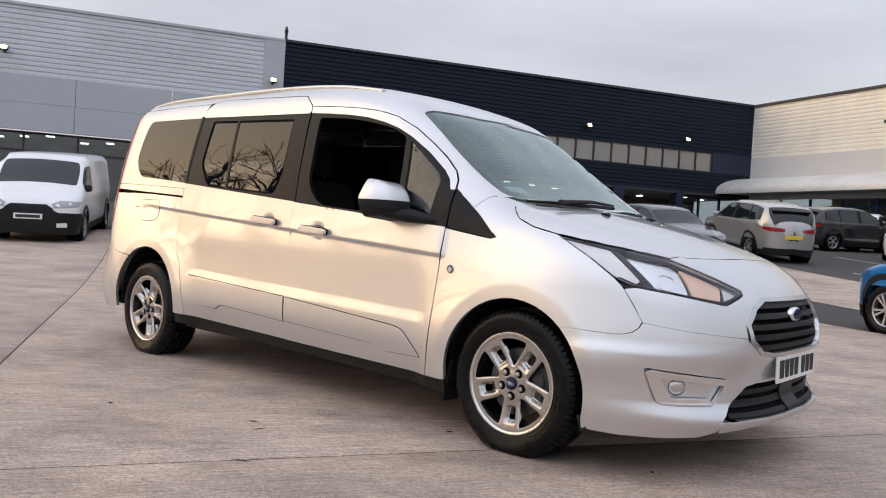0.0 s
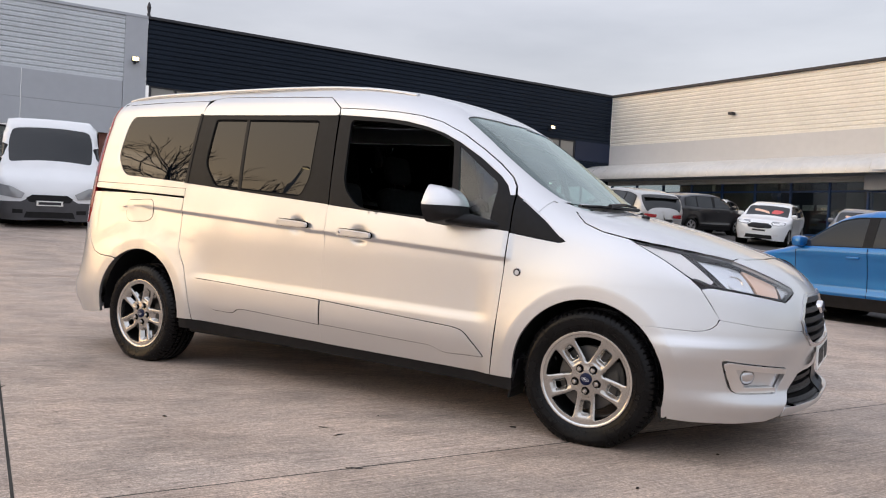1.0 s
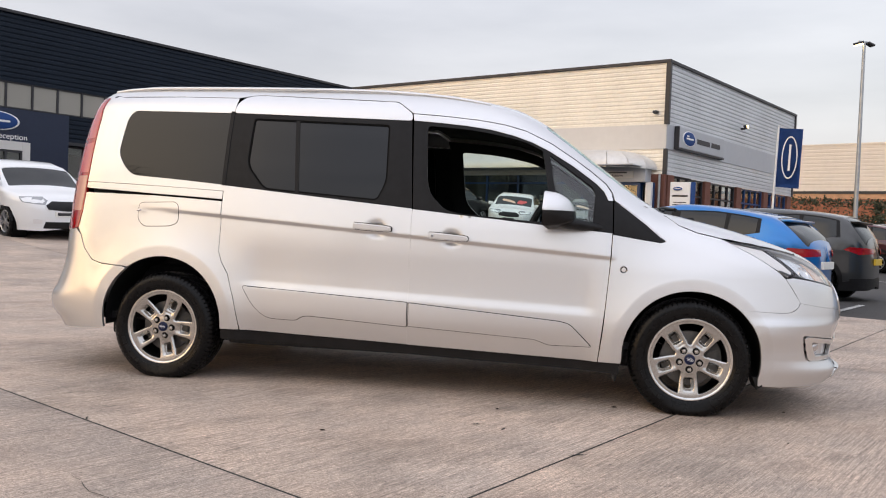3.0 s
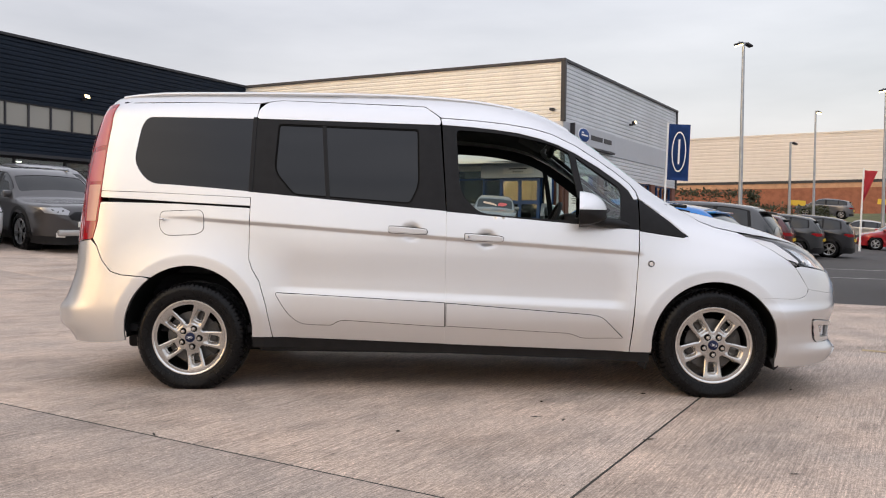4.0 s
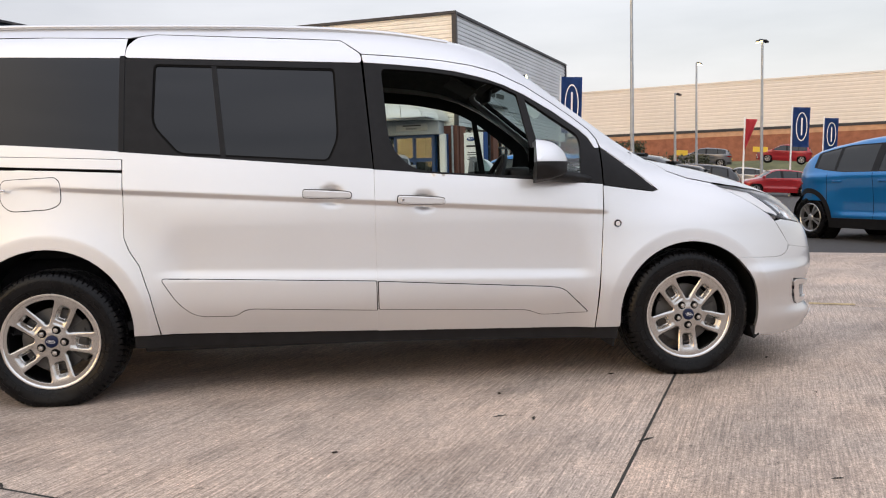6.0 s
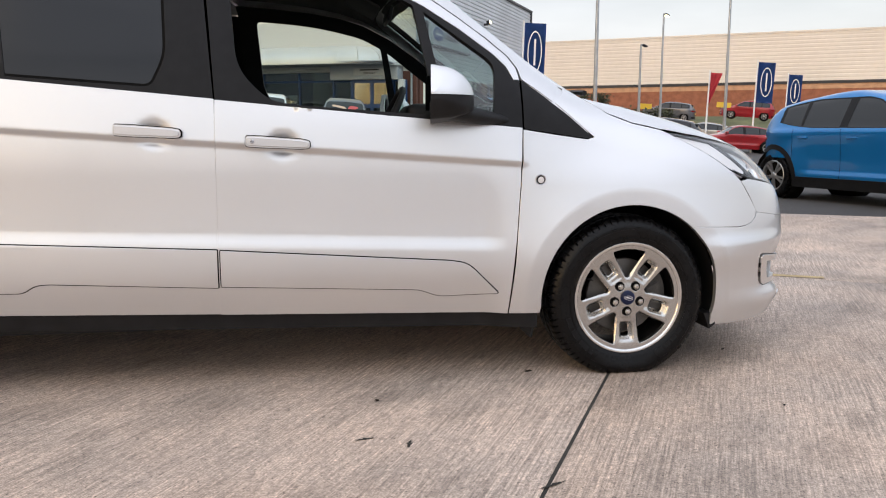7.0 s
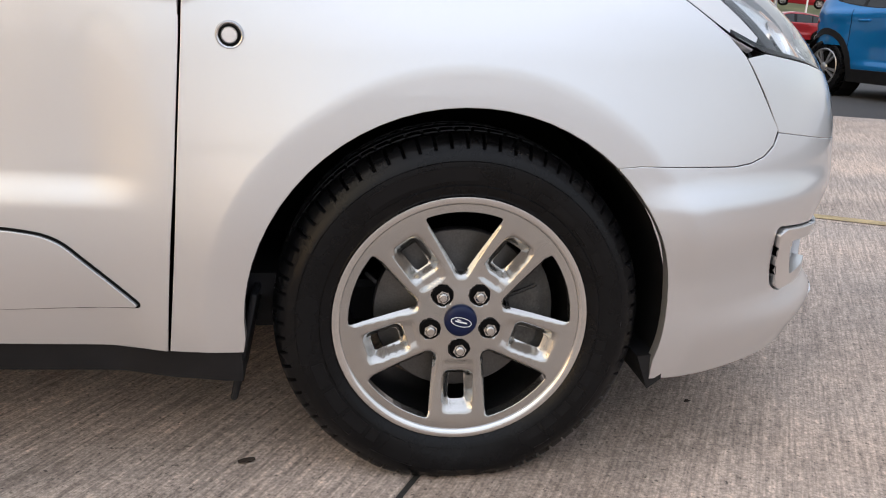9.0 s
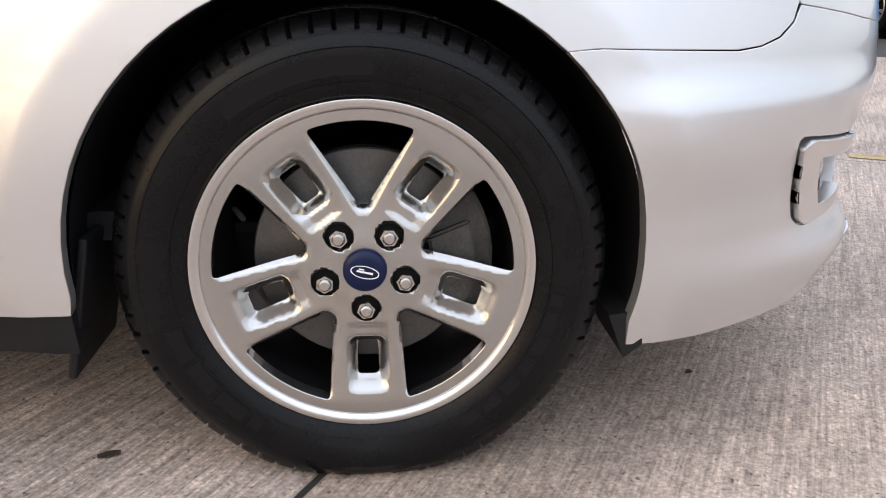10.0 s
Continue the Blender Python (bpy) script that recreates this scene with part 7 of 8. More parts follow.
bm = bx(-0.012, 0.012, -0.115, 0.115, -0.035, 0.035, 0.012, pose(2.20, 0.02, 1.49, 0, 10, 0))
tube(bm, [(2.20, 0.02, 1.52), (2.27, 0.02, 1.57)], 0.008, 6)
part("rear_view_mirror", bm, CABIN, van, smooth=40)
for y in (-0.38, 0.42):
    part("sun_visor", bx(-0.09, 0.09, -0.2, 0.2, -0.008, 0.008, 0.006, pose(2.10, y, 1.60, 0, 28, 0)), LINING, van, smooth=40)

# ---- parked vehicles ----
CAR_GLASS = mat("car_glass", (0.010, 0.012, 0.013), 0.02, spec=0.6)


def paint(name, c, metal=0.2):
    return vary(mat(name, c, 0.32, metal, 1.0), 2.0, 0.02, 0, 1500, fine_amount=0.03)


WHITE_PAINT = paint("white_paint", (0.74, 0.75, 0.76), 0.0)
BLUE_PAINT = paint("blue_paint", (0.003, 0.15, 0.46), 0.55)
BLUE2_PAINT = paint("bright_blue_paint", (0.004, 0.17, 0.46), 0.5)
GREY_PAINT = paint("grey_paint", (0.16, 0.16, 0.17), 0.5)
BLACK_PAINT = paint("black_paint", (0.012, 0.012, 0.015), 0.2)
SILVER2_PAINT = paint("pale_silver_paint", (0.42, 0.41, 0.40), 0.6)
RED_PAINT = paint("red_paint", (0.30, 0.008, 0.014), 0.2)
ORANGE_PAINT = paint("orange_paint", (0.55, 0.20, 0.015), 0.2)
CAR_LAMP = mat("car_headlamp", (0.30, 0.31, 0.32), 0.12, 0.4, 0.8)
STICKER_RED = mat("sticker_red", (0.62, 0.10, 0.10), 0.5)
STICKER_CREAM = mat("sticker_cream", (0.75, 0.50, 0.38), 0.5)
RIM_SILVER = mat("rim_silver", (0.45, 0.45, 0.46), 0.3, 0.8)

# outline of each kind: roof line stations over the length (0 tail, 1 nose), side windows, belt
KINDS = {
    "suv": dict(top=((0.0, 0.58), (0.02, 0.70), (0.075, 0.88), (0.11, 0.93), (0.28, 0.985), (0.43, 1.0), (0.56, 0.96), (0.735, 0.715), (0.78, 0.665), (0.92, 0.60), (0.985, 0.49), (1.0, 0.32)), belt=0.64, glass=0.935, front=0.725, back=0.075),
    "hatch": dict(top=((0.0, 0.58), (0.02, 0.66), (0.05, 0.75), (0.115, 0.87), (0.14, 0.895), (0.30, 0.965), (0.45, 1.0), (0.57, 0.965), (0.745, 0.70), (0.785, 0.66), (0.91, 0.585), (0.985, 0.47), (1.0, 0.30)), belt=0.645, glass=0.93, front=0.73, back=0.115),
    "sedan": dict(top=((0.0, 0.62), (0.04, 0.70), (0.16, 0.80), (0.30, 0.97), (0.46, 1.0), (0.58, 0.93), (0.73, 0.70), (0.77, 0.65), (0.90, 0.57), (0.985, 0.46), (1.0, 0.30)), belt=0.62, glass=0.93, front=0.715, back=0.22),
    "van": dict(top=((0.0, 0.80), (0.015, 0.93), (0.05, 0.985), (0.30, 1.0), (0.62, 0.985), (0.70, 0.94), (0.84, 0.66), (0.87, 0.61), (0.95, 0.52), (0.99, 0.44), (1.0, 0.30)), belt=0.57, glass=0.86, front=0.825, back=0.62),
    "big_van": dict(top=((0.0, 0.85), (0.01, 0.95), (0.04, 0.99), (0.30, 1.0), (0.74, 0.99), (0.79, 0.94), (0.90, 0.60), (0.92, 0.54), (0.97, 0.46), (0.99, 0.40), (1.0, 0.28)), belt=0.49, glass=0.75, front=0.885, back=0.74),
    "pickup": dict(top=((0.0, 0.55), (0.02, 0.60), (0.30, 0.61), (0.33, 0.66), (0.37, 0.95), (0.44, 1.0), (0.56, 0.985), (0.62, 0.93), (0.73, 0.70), (0.76, 0.645), (0.95, 0.60), (0.99, 0.50), (1.0, 0.35)), belt=0.62, glass=0.93, front=0.70, back=0.40),
}


def make_hull(kind, L, W, H):
    k = KINDS[kind]
    xs = [(t - 0.5) * L for t, _ in k["top"]]
    zs = [z * H for _, z in k["top"]]
    hw, belt = W / 2, k["belt"] * H
    van_like = kind in ("van", "big_van")
    lean = 0.10 if van_like else 0.25
    p = 3.4 if van_like else 2.5
    r = 0.55 if van_like else 0.85
    wxs = [] if van_like else [(-0.30 * L, 0.02), (0.325 * L, 0.02)]
    def f(x, y, z):
        ay = np.abs(y)
        w = hw * (0.93 + 0.07 * sst(0.15, 0.5, z)) - lean * np.clip((z - belt) / (H - belt), 0, 1.3) ** 1.15 + 0.012 * sst(belt - 0.12, belt - 0.06, z) * (1 - sst(belt - 0.02, belt + 0.06, z))
        if not van_like:
            mid = sst(-0.27 * L, -0.16 * L, x) * (1 - sst(0.16 * L, 0.25 * L, x))
            w = w - mid * 0.030 * sst(0.40, 0.47, z) * (1 - sst(0.56, belt - 0.06, z))
            for q, g in wxs:
                w = w + g * np.exp(-((x - q) / 0.42) ** 2) * (1 - sst(belt - 0.10, belt + 0.08, z)) * sst(0.3, 0.6, z)
        u = np.maximum((x - (L / 2 - r)) / r, 0)
        v = np.maximum((-(L / 2 - r) - x) / r, 0)
        q = ay / w
        side = np.where(u > 0, (u**p + q**p) ** (1 / p) - 1, np.where(v > 0, (v**p + q**p) ** (1 / p) - 1, q - 1)) * w
        yn = ay / hw
        top = pw(x + (0.08 if not van_like else 0.05) * yn * yn * np.sign(x), xs, zs)
        return smax(side, (z - top + 0.03 * yn * yn) * 0.9, 0.12 if van_like else 0.09)
    return f


def car_place(f, kind, L, W):
    xe, rho = L / 2 - 0.8, W / 2
    def go(a, b):
        a, b = np.asarray(a, float), np.asarray(b, float)
        o, d = np.zeros((len(a), 3)), np.zeros((len(a), 3))
        if kind == "ring":
            e = np.clip(a, -xe, xe)
            t = (a - e) / rho
            o[:, 0], o[:, 2] = e, b
            d[:, 0], d[:, 1] = np.sin(t), -np.cos(t)
        else:
            t = np.radians(b)
            o[:, 0], o[:, 2], d[:, 1], d[:, 2] = a, 0.5, -np.cos(t), np.sin(t)
        lo, hi = np.zeros(len(o)), np.full(len(o), 3.2)
        for _ in range(28):
            mid = (lo + hi) / 2
            out = f(*(o + mid[:, None] * d).T) > 0
            hi, lo = np.where(out, mid, hi), np.where(out, lo, mid)
        pnt = o + lo[:, None] * d
        g = []
        for k in range(3):
            s = np.zeros(3)
            s[k] = 0.006
            g.append(f(*(pnt + s).T) - f(*(pnt - s).T))
        n = np.stack(g, 1)
        return pnt, n / (np.linalg.norm(n, axis=1, keepdims=True) + 1e-9)
    return go


def car_wheel_meshes(R, dark_spokes):
    bm = lathe(bmesh.new(), [(R * 0.68, 0.0), (R * 0.72, -0.012), (R * 0.86, -0.018), (R * 0.95, -0.006), (R, 0.03), (R, 0.19), (R * 0.93, 0.22), (R * 0.66, 0.20)], 40)
    tyre = mesh_of(bm, "tyre", RUBBER)
    bm = lathe(bmesh.new(), [(R * 0.69, 0.0), (R * 0.66, -0.006), (R * 0.62, 0.004), (R * 0.60, 0.06), (R * 0.58, 0.18)], 40)
    for k in range(5):
        m = Matrix.Rotation(radians(72 * k + 20), 4, "Y")
        for s in (-1, 1):
            poly = [(0.03, s * 0.012), (R * 0.64, s * 0.060), (R * 0.64, s * 0.020), (0.05, s * 0.0)]
            b2 = prism(bmesh.new(), poly if s > 0 else poly[::-1], 0.004, 0.03)
            bmesh.ops.transform(b2, matrix=m, verts=b2.verts)
            tmp = bpy.data.meshes.new("t")
            b2.to_mesh(tmp)
            b2.free()
            bm.from_mesh(tmp)
            bpy.data.meshes.remove(tmp)
    lathe(bm, [(0.0, -0.002), (0.045, 0.0), (0.06, 0.012), (0.06, 0.03)], 20)
    rim = mesh_of(bm, "rim", RIM_SILVER)
    back = mesh_of(lathe(bmesh.new(), [(0.0, 0.06), (R * 0.6, 0.06)], 24), "wheel_back", DARK_GAP)
    return tyre, rim, back


WHEELS_BY_R = {}


def car(name, kind, L, W, H, base, R, body_mat, x, y, yaw, label, category="car", group="parked cars", clad=True, plate=None, step=0.075, sticker=False, roof_mat=None, rear_detail=True, low_mat=None, tail=0.47, sweep=0.05):
    z = float(rise(np.array(x), np.array(y))) - 0.028
    e = 0.8
    gx = (rise(np.array(x + e), np.array(y)) - rise(np.array(x - e), np.array(y))) / (2 * e)
    gy = (rise(np.array(x), np.array(y + e)) - rise(np.array(x), np.array(y - e))) / (2 * e)
    up = Vector((-float(gx), -float(gy), 1)).normalized()
    fwd = Vector((math.cos(radians(yaw)), math.sin(radians(yaw)), 0))
    fwd = (fwd - up * fwd.dot(up)).normalized()
    left = up.cross(fwd)
    m = Matrix((fwd, left, up)).transposed().to_4x4()
    m.translation = (x, y, z)
    c = thing(name, m, label, category, group)
    k = KINDS[kind]
    f = make_hull(kind, L, W, H)
    ring, arc = car_place(f, "ring", L, W), car_place(f, "arc", L, W)
    zs, zb = 0.20, 0.66 if kind not in ("pickup",) else 0.78
    xe, rho = L / 2 - 0.8, W / 2
    amax = xe + rho * math.pi / 2
    wx = (-(L / 2) + (L - base) * tail, -(L / 2) + (L - base) * tail + base)
    Ra = R + 0.055
    # lower shell, tail to nose round one flank
    out = [(-amax, zb), (-amax, zs + 0.10), (-amax + 0.5, zs + 0.02)]
    for q in wx:
        a0 = math.asin(max(-1, min(1, (R + 0.01 - zs) / Ra)))
        out += [(q + Ra * math.cos(t), R + 0.01 + Ra * math.sin(t)) for t in np.linspace(math.pi + a0, -a0, 16)]
    out += [(amax - 0.5, zs + 0.02), (amax, zs + 0.08), (amax, zb)]
    def both(nm, material, place, outline, lab="", **kw):
        ob = skin_part(nm, material, c, place, outline, lab, **kw)
        mirrored(ob, 0.0, parent=c)
    both("body_side", body_mat, ring, out, step=step, gap=0, lip=0.05)
    if clad:
        cl = [(-amax, zs + 0.24), (-amax, zs + 0.09), (-amax + 0.5, zs + 0.01)]
        inner = []
        for q in wx:
            a0 = math.asin((R + 0.01 - zs) / Ra)
            cl += [(q + (Ra - 0.004) * math.cos(t), R + 0.01 + (Ra - 0.004) * math.sin(t)) for t in np.linspace(math.pi + a0, -a0, 16)]
        cl += [(amax - 0.5, zs + 0.01), (amax, zs + 0.07), (amax, zs + 0.20)]
        Rb = Ra + 0.075
        for q in wx[::-1]:
            a0 = math.asin(min(1, (zs + 0.15 - R) / Rb))
            cl += [(q + Rb * math.cos(t), R + 0.01 + Rb * math.sin(t)) for t in np.linspace(a0, math.pi - a0, 16)]
        both("lower_cladding", low_mat or PLASTIC, ring, cl, "black plastic lower cladding", step=step, gap=0, lip=0.03, offset=0.008)
    # upper shell with window openings
    def to_arc(pts):
        pp, _ = ring(*np.array(pts, float).T)
        return [(q[0], math.degrees(math.atan2(q[2] - 0.5, -q[1]))) for q in pp]
    edge = to_arc([(a, zb - 0.015) for a in np.linspace(-amax + 0.02, amax - 0.02, 40)])
    edge = [q for q in edge if q[1] < 88]
    loop = edge + [(a, 180 - b) for a, b in edge[::-1]]
    belt, gl = k["belt"] * H + 0.02, k["glass"] * H
    top = lambda xx: float(pw(np.array(xx), [(t - 0.5) * L for t, _ in k["top"]], [q * H for _, q in k["top"]]))
    xf, xb = (k["front"] - 0.5) * L, (k["back"] - 0.5) * L
    boxy = kind in ("van", "big_van", "pickup")
    span = xf - xb
    lim = lambda xx: min(gl, top(xx) - 0.075)
    def bl(xx):
        q = min(1, max(0, (xf - xx) / span))
        return belt + (0.0 if boxy else 0.02 * q + (sweep * max(0, (q - 0.62) / 0.38) ** 1.6))
    def side_window(x0, x1, inn=0.0, slant=(0.0, 0.0)):
        """A piece of the window band between two uprights, shrunk inwards."""
        xs = np.linspace(x0 + inn, x1 - inn, 11)
        lo = [(xx, bl(xx) + inn) for xx in xs]
        hi = [(xx, max(bl(xx) + inn + 0.012, lim(xx) - inn)) for xx in xs]
        lo[0], lo[-1] = (lo[0][0] - slant[0], lo[0][1]), (lo[-1][0] - slant[1], lo[-1][1])
        return rounded(np.array(to_arc(lo + hi[::-1])) * (1, 0.0125), 0.012, 2) / np.array((1, 0.0125))
    if kind in ("van", "big_van"):
        band = side_window(xb + 0.06, xf - 0.04)
        wins = [side_window(xb + 0.06, xf - 0.04, 0.02)]
    elif kind == "pickup":
        band = side_window(xb + 0.05, xf - 0.06)
        wins = [side_window(xb + 0.05, xb + span * 0.47, 0.015), side_window(xb + span * 0.52, xf - 0.06, 0.015)]
    else:
        x_r = xb + (0.10 if kind == "suv" else 0.20)
        band = side_window(x_r, xf - 0.11)
        wins = [side_window(x_r + 0.05, xb + span * 0.27, 0.014), side_window(xb + span * 0.285, xb + span * 0.575, 0.014, (0.02, 0.02)), side_window(xb + span * 0.62, xf - 0.14, 0.016, (0.03, 0.0))]
    # screens
    def screen(x0, x1, a0, a1, n=6):
        s = [(x0, a0), (x1, a1)]
        return rounded(np.array([(x0, a0), (x0, 180 - a0), (x1, 180 - a1), (x1, a1)]) * (1, 0.0125), 0.05, 4) / np.array((1, 0.0125))
    xroof = {"suv": 0.615, "hatch": 0.60, "sedan": 0.58, "van": 0.705, "big_van": 0.795, "pickup": 0.62}[kind]
    ang = lambda xx, yy: math.degrees(math.atan2(top(xx) - 0.06 - 0.5, yy))
    x0, x1 = (xroof - 0.5) * L + 0.06, xf + 0.06
    scr = screen(x0, x1, ang(x0, W * 0.37), ang(x1, W * 0.40))
    holes = [band, np.array([(a, 180 - b) for a, b in band]), scr]
    rear = None
    if kind in ("suv", "hatch", "sedan"):
        r0, r1 = {"suv": (0.02, 0.10), "hatch": (0.025, 0.13), "sedan": (0.15, 0.29)}[kind]
        r0, r1 = (r0 - 0.5) * L, (r1 - 0.5) * L
        rear = screen(r0, r1, ang(r0, W * 0.36), ang(r1, W * 0.33))
        holes.append(rear)
    shell = skin_part("cabin_shell", body_mat, c, arc, loop, "", scale=(1, 0.0125), holes=holes, step=step, gap=0, lip=0.02)
    both("window_trim", BLACK_TRIM, arc, band, "gloss black window surround", scale=(1, 0.0125), step=step, gap=-0.002, lip=0, offset=-0.005, holes=wins)
    for w in wins:
        both("side_window", CAR_GLASS, arc, w, "dark side window", scale=(1, 0.0125), step=step, gap=-0.004, lip=0, offset=-0.008)
    skin_part("windscreen", CAR_GLASS, c, arc, scr, "dark windscreen", scale=(1, 0.0125), step=step, gap=-0.004, lip=0, offset=-0.008)
    if rear is not None:
        skin_part("rear_window", CAR_GLASS, c, arc, rear, "dark rear window", scale=(1, 0.0125), step=step, gap=-0.004, lip=0, offset=-0.008)
        part("roof_spoiler", bx((k["back"] - 0.5) * L - 0.12, (k["back"] - 0.5) * L + 0.1, -W * 0.31, W * 0.31, top((k["back"] - 0.5) * L) - 0.055, top((k["back"] - 0.5) * L) - 0.015, 0.015), body_mat if kind == "hatch" else BLACK_TRIM, c, smooth=40)
    # wheels
    if R not in WHEELS_BY_R:
        WHEELS_BY_R[R] = car_wheel_meshes(R, False)
    for q in wx:
        for s in (1, -1):
            w = new("wheel")
            w.parent = c
            w.matrix_basis = Matrix.Translation((q, -s * (W / 2 - 0.02), R)) @ Matrix.Rotation(0 if s > 0 else math.pi, 4, "Z")
            for nm, me in zip(("tyre", "rim", "wheel_back"), WHEELS_BY_R[R]):
                o = new(nm, me)
                o.parent = w
            bm = lathe(bmesh.new(), [(Ra + 0.012, 0.015), (Ra + 0.012, 0.30), (0.0, 0.30)], 20)
            part("arch_liner", bm, DARK_GAP, w)
    part("floor_pan", bx(-L / 2 + 0.35, L / 2 - 0.35, -W / 2 + 0.16, W / 2 - 0.16, 0.19, 0.36), DARK_GAP, c)
    # lights, grille, plates, mirrors, handles
    hz = (0.30 if kind == "big_van" else 0.42 if kind == "van" else 0.50) * H
    A = lambda t: xe + rho * t
    hl = [(A(0.55), hz), (A(1.02), hz - 0.03), (A(1.05), hz + 0.05), (A(0.86), hz + 0.115), (A(0.42), hz + 0.10)]
    if kind == "big_van":
        hl = [(A(0.45), hz), (A(0.95), hz - 0.05), (A(1.0), hz + 0.06), (A(0.75), hz + 0.20), (A(0.45), hz + 0.24)]
    both("headlamp", CAR_LAMP, ring, hl, "pale clear headlamp", step=step, gap=0, lip=0.01, offset=0.006)
    both("fog_lamp", LENS_WHITE if kind != "big_van" else PLASTIC, ring, [(A(0.80), 0.36), (A(0.98), 0.36), (A(0.98), 0.44), (A(0.80), 0.45)], step=step, gap=0, lip=0.01, offset=0.010)
    gr = [(A(1.10), hz - 0.12), (A(math.pi / 2), hz - 0.15), (A(math.pi / 2), hz + 0.035), (A(1.16), hz + 0.035), (A(1.04), hz - 0.04)]
    both("grille", PLASTIC, ring, gr, "dark front grille", step=step, gap=0, lip=0.01, offset=0.010)
    both("grille", PLASTIC, ring, [(A(1.0), 0.27), (A(math.pi / 2), 0.27), (A(math.pi / 2), 0.40), (A(1.05), 0.40)], step=step, gap=0, lip=0.01, offset=0.010)
    B = lambda t: -xe - rho * t
    tz = 0.52 * H if kind not in ("van", "big_van") else 0.45 * H
    both("tail_lamp", LENS_RED, ring, [(B(1.22), tz + 0.01), (B(0.75), tz - 0.01), (B(0.46), tz + 0.070), (B(0.55), tz + 0.115), (B(1.22), tz + 0.10)], "red tail lamp", step=step, gap=0, lip=0.01, offset=0.008)
    if rear_detail:
        pr, _ = ring([B(math.pi / 2)], [0.42 * H * 0.96 + 0.05])
        xr = float(pr[0][0])
        part("number_plate", bx(xr - 0.02, xr + 0.02, -0.26, 0.26, 0.42 * H * 0.96, 0.42 * H * 0.96 + 0.11, 0.004), plate or PLATE_YELLOW, c)
        both("bumper_insert", PLASTIC, ring, [(B(math.pi / 2), 0.27), (B(0.6), 0.30), (B(0.6), 0.42), (B(math.pi / 2), 0.42)], step=step, gap=0, lip=0.01, offset=0.009)
    npz = hz - 0.26 if kind != "big_van" else hz - 0.20
    pf, _ = ring([A(math.pi / 2)], [npz + 0.05])
    xn = float(pf[0][0])
    fp = part("number_plate", bx(xn - 0.02, xn + 0.024, -0.26, 0.26, npz, npz + 0.11, 0.004), PLATE_WHITE, c)
    part("plate_bar", bx(xn + 0.0245, xn + 0.026, -0.22, 0.22, npz + 0.025, npz + 0.085), FRAME_DARK, fp)
    for s in (1, -1):
        mx = xf - 0.10
        big = kind == "big_van"
        bm = bx(mx - 0.06, mx + 0.10, s * (W / 2 + 0.02) - 0.10, s * (W / 2 + 0.02) + 0.10, belt - 0.01, belt + (0.30 if big else 0.14), 0.05)
        part("door_mirror", bm, PLASTIC if kind in ("van", "big_van") else body_mat, c, smooth=40)
        if kind not in ("van", "big_van"):
            for hx in (xb + span * 0.30, xb + span * 0.66):
                pp, nn = ring([hx], [belt - 0.13])
                part("door_handle", bx(hx - 0.09, hx + 0.09, s * abs(pp[0][1]) - 0.022, s * abs(pp[0][1]) + 0.022, belt - 0.145, belt - 0.115, 0.01), body_mat, c, smooth=40)
    # shut lines
    if step < 0.055:
        for hx, zt in ((xb + span * 0.58, belt), (xb + span * 0.22, belt), (xf - 0.02, belt - 0.05)):
            both("shut_line", DARK_GAP, ring, [(hx - 0.004, 0.30), (hx + 0.004, 0.30), (hx + 0.004, zt), (hx - 0.004, zt)], step=0.05, gap=0, lip=0.0, offset=0.0025)
    if kind in ("van", "big_van"):
        fb = [(A(0.25), 0.24), (A(math.pi / 2), 0.24), (A(math.pi / 2), hz - 0.02), (A(1.12), hz - 0.02), (A(0.95), hz - 0.12), (A(0.35), hz - 0.14)]
        both("front_bumper", low_mat or PLASTIC, ring, fb, "dark plastic front bumper", step=step, gap=0, lip=0.01, offset=0.006)
    if sticker:
        for poly, mt in (([(x1 - 0.32, 128), (x1 - 0.12, 122), (x1 - 0.12, 100), (x1 - 0.34, 104)], STICKER_RED), ([(x1 - 0.10, 100), (x1 - 0.24, 92), (x1 - 0.38, 58), (x1 - 0.26, 56)], STICKER_CREAM)):
            skin_part("price_sticker", mt, c, arc, rounded(np.array(poly) * (1, 0.0125), 0.08, 4) / np.array((1, 0.0125)), "bright price sticker on the glass", scale=(1, 0.0125), step=step, gap=0, lip=0, offset=-0.004)
    if kind == "pickup":
        part("bull_bar", bx(L / 2 - 0.05, L / 2 + 0.05, -W * 0.36, W * 0.36, 0.40, 0.52, 0.03), SILVER2_PAINT, c, smooth=40)
        part("roof_rail", tube(bmesh.new(), [((0.44 - 0.5) * L, W * 0.30, H - 0.02), ((0.58 - 0.5) * L, W * 0.30, H - 0.01)], 0.02, 8), GALV, c)
    return c


def by_wheel(L, W, base, which, side, px, py, yaw, tail=0.47):
    """Where a car's middle stands when a given wheel of it stands at a place."""
    wr = -(L / 2) + (L - base) * tail
    lx = wr if which == "rear" else wr + base
    ly = (W / 2 - 0.05) * (1 if side == "left" else -1)
    c, s = math.cos(radians(yaw)), math.sin(radians(yaw))
    return px - c * lx + s * ly, py - s * lx - c * ly


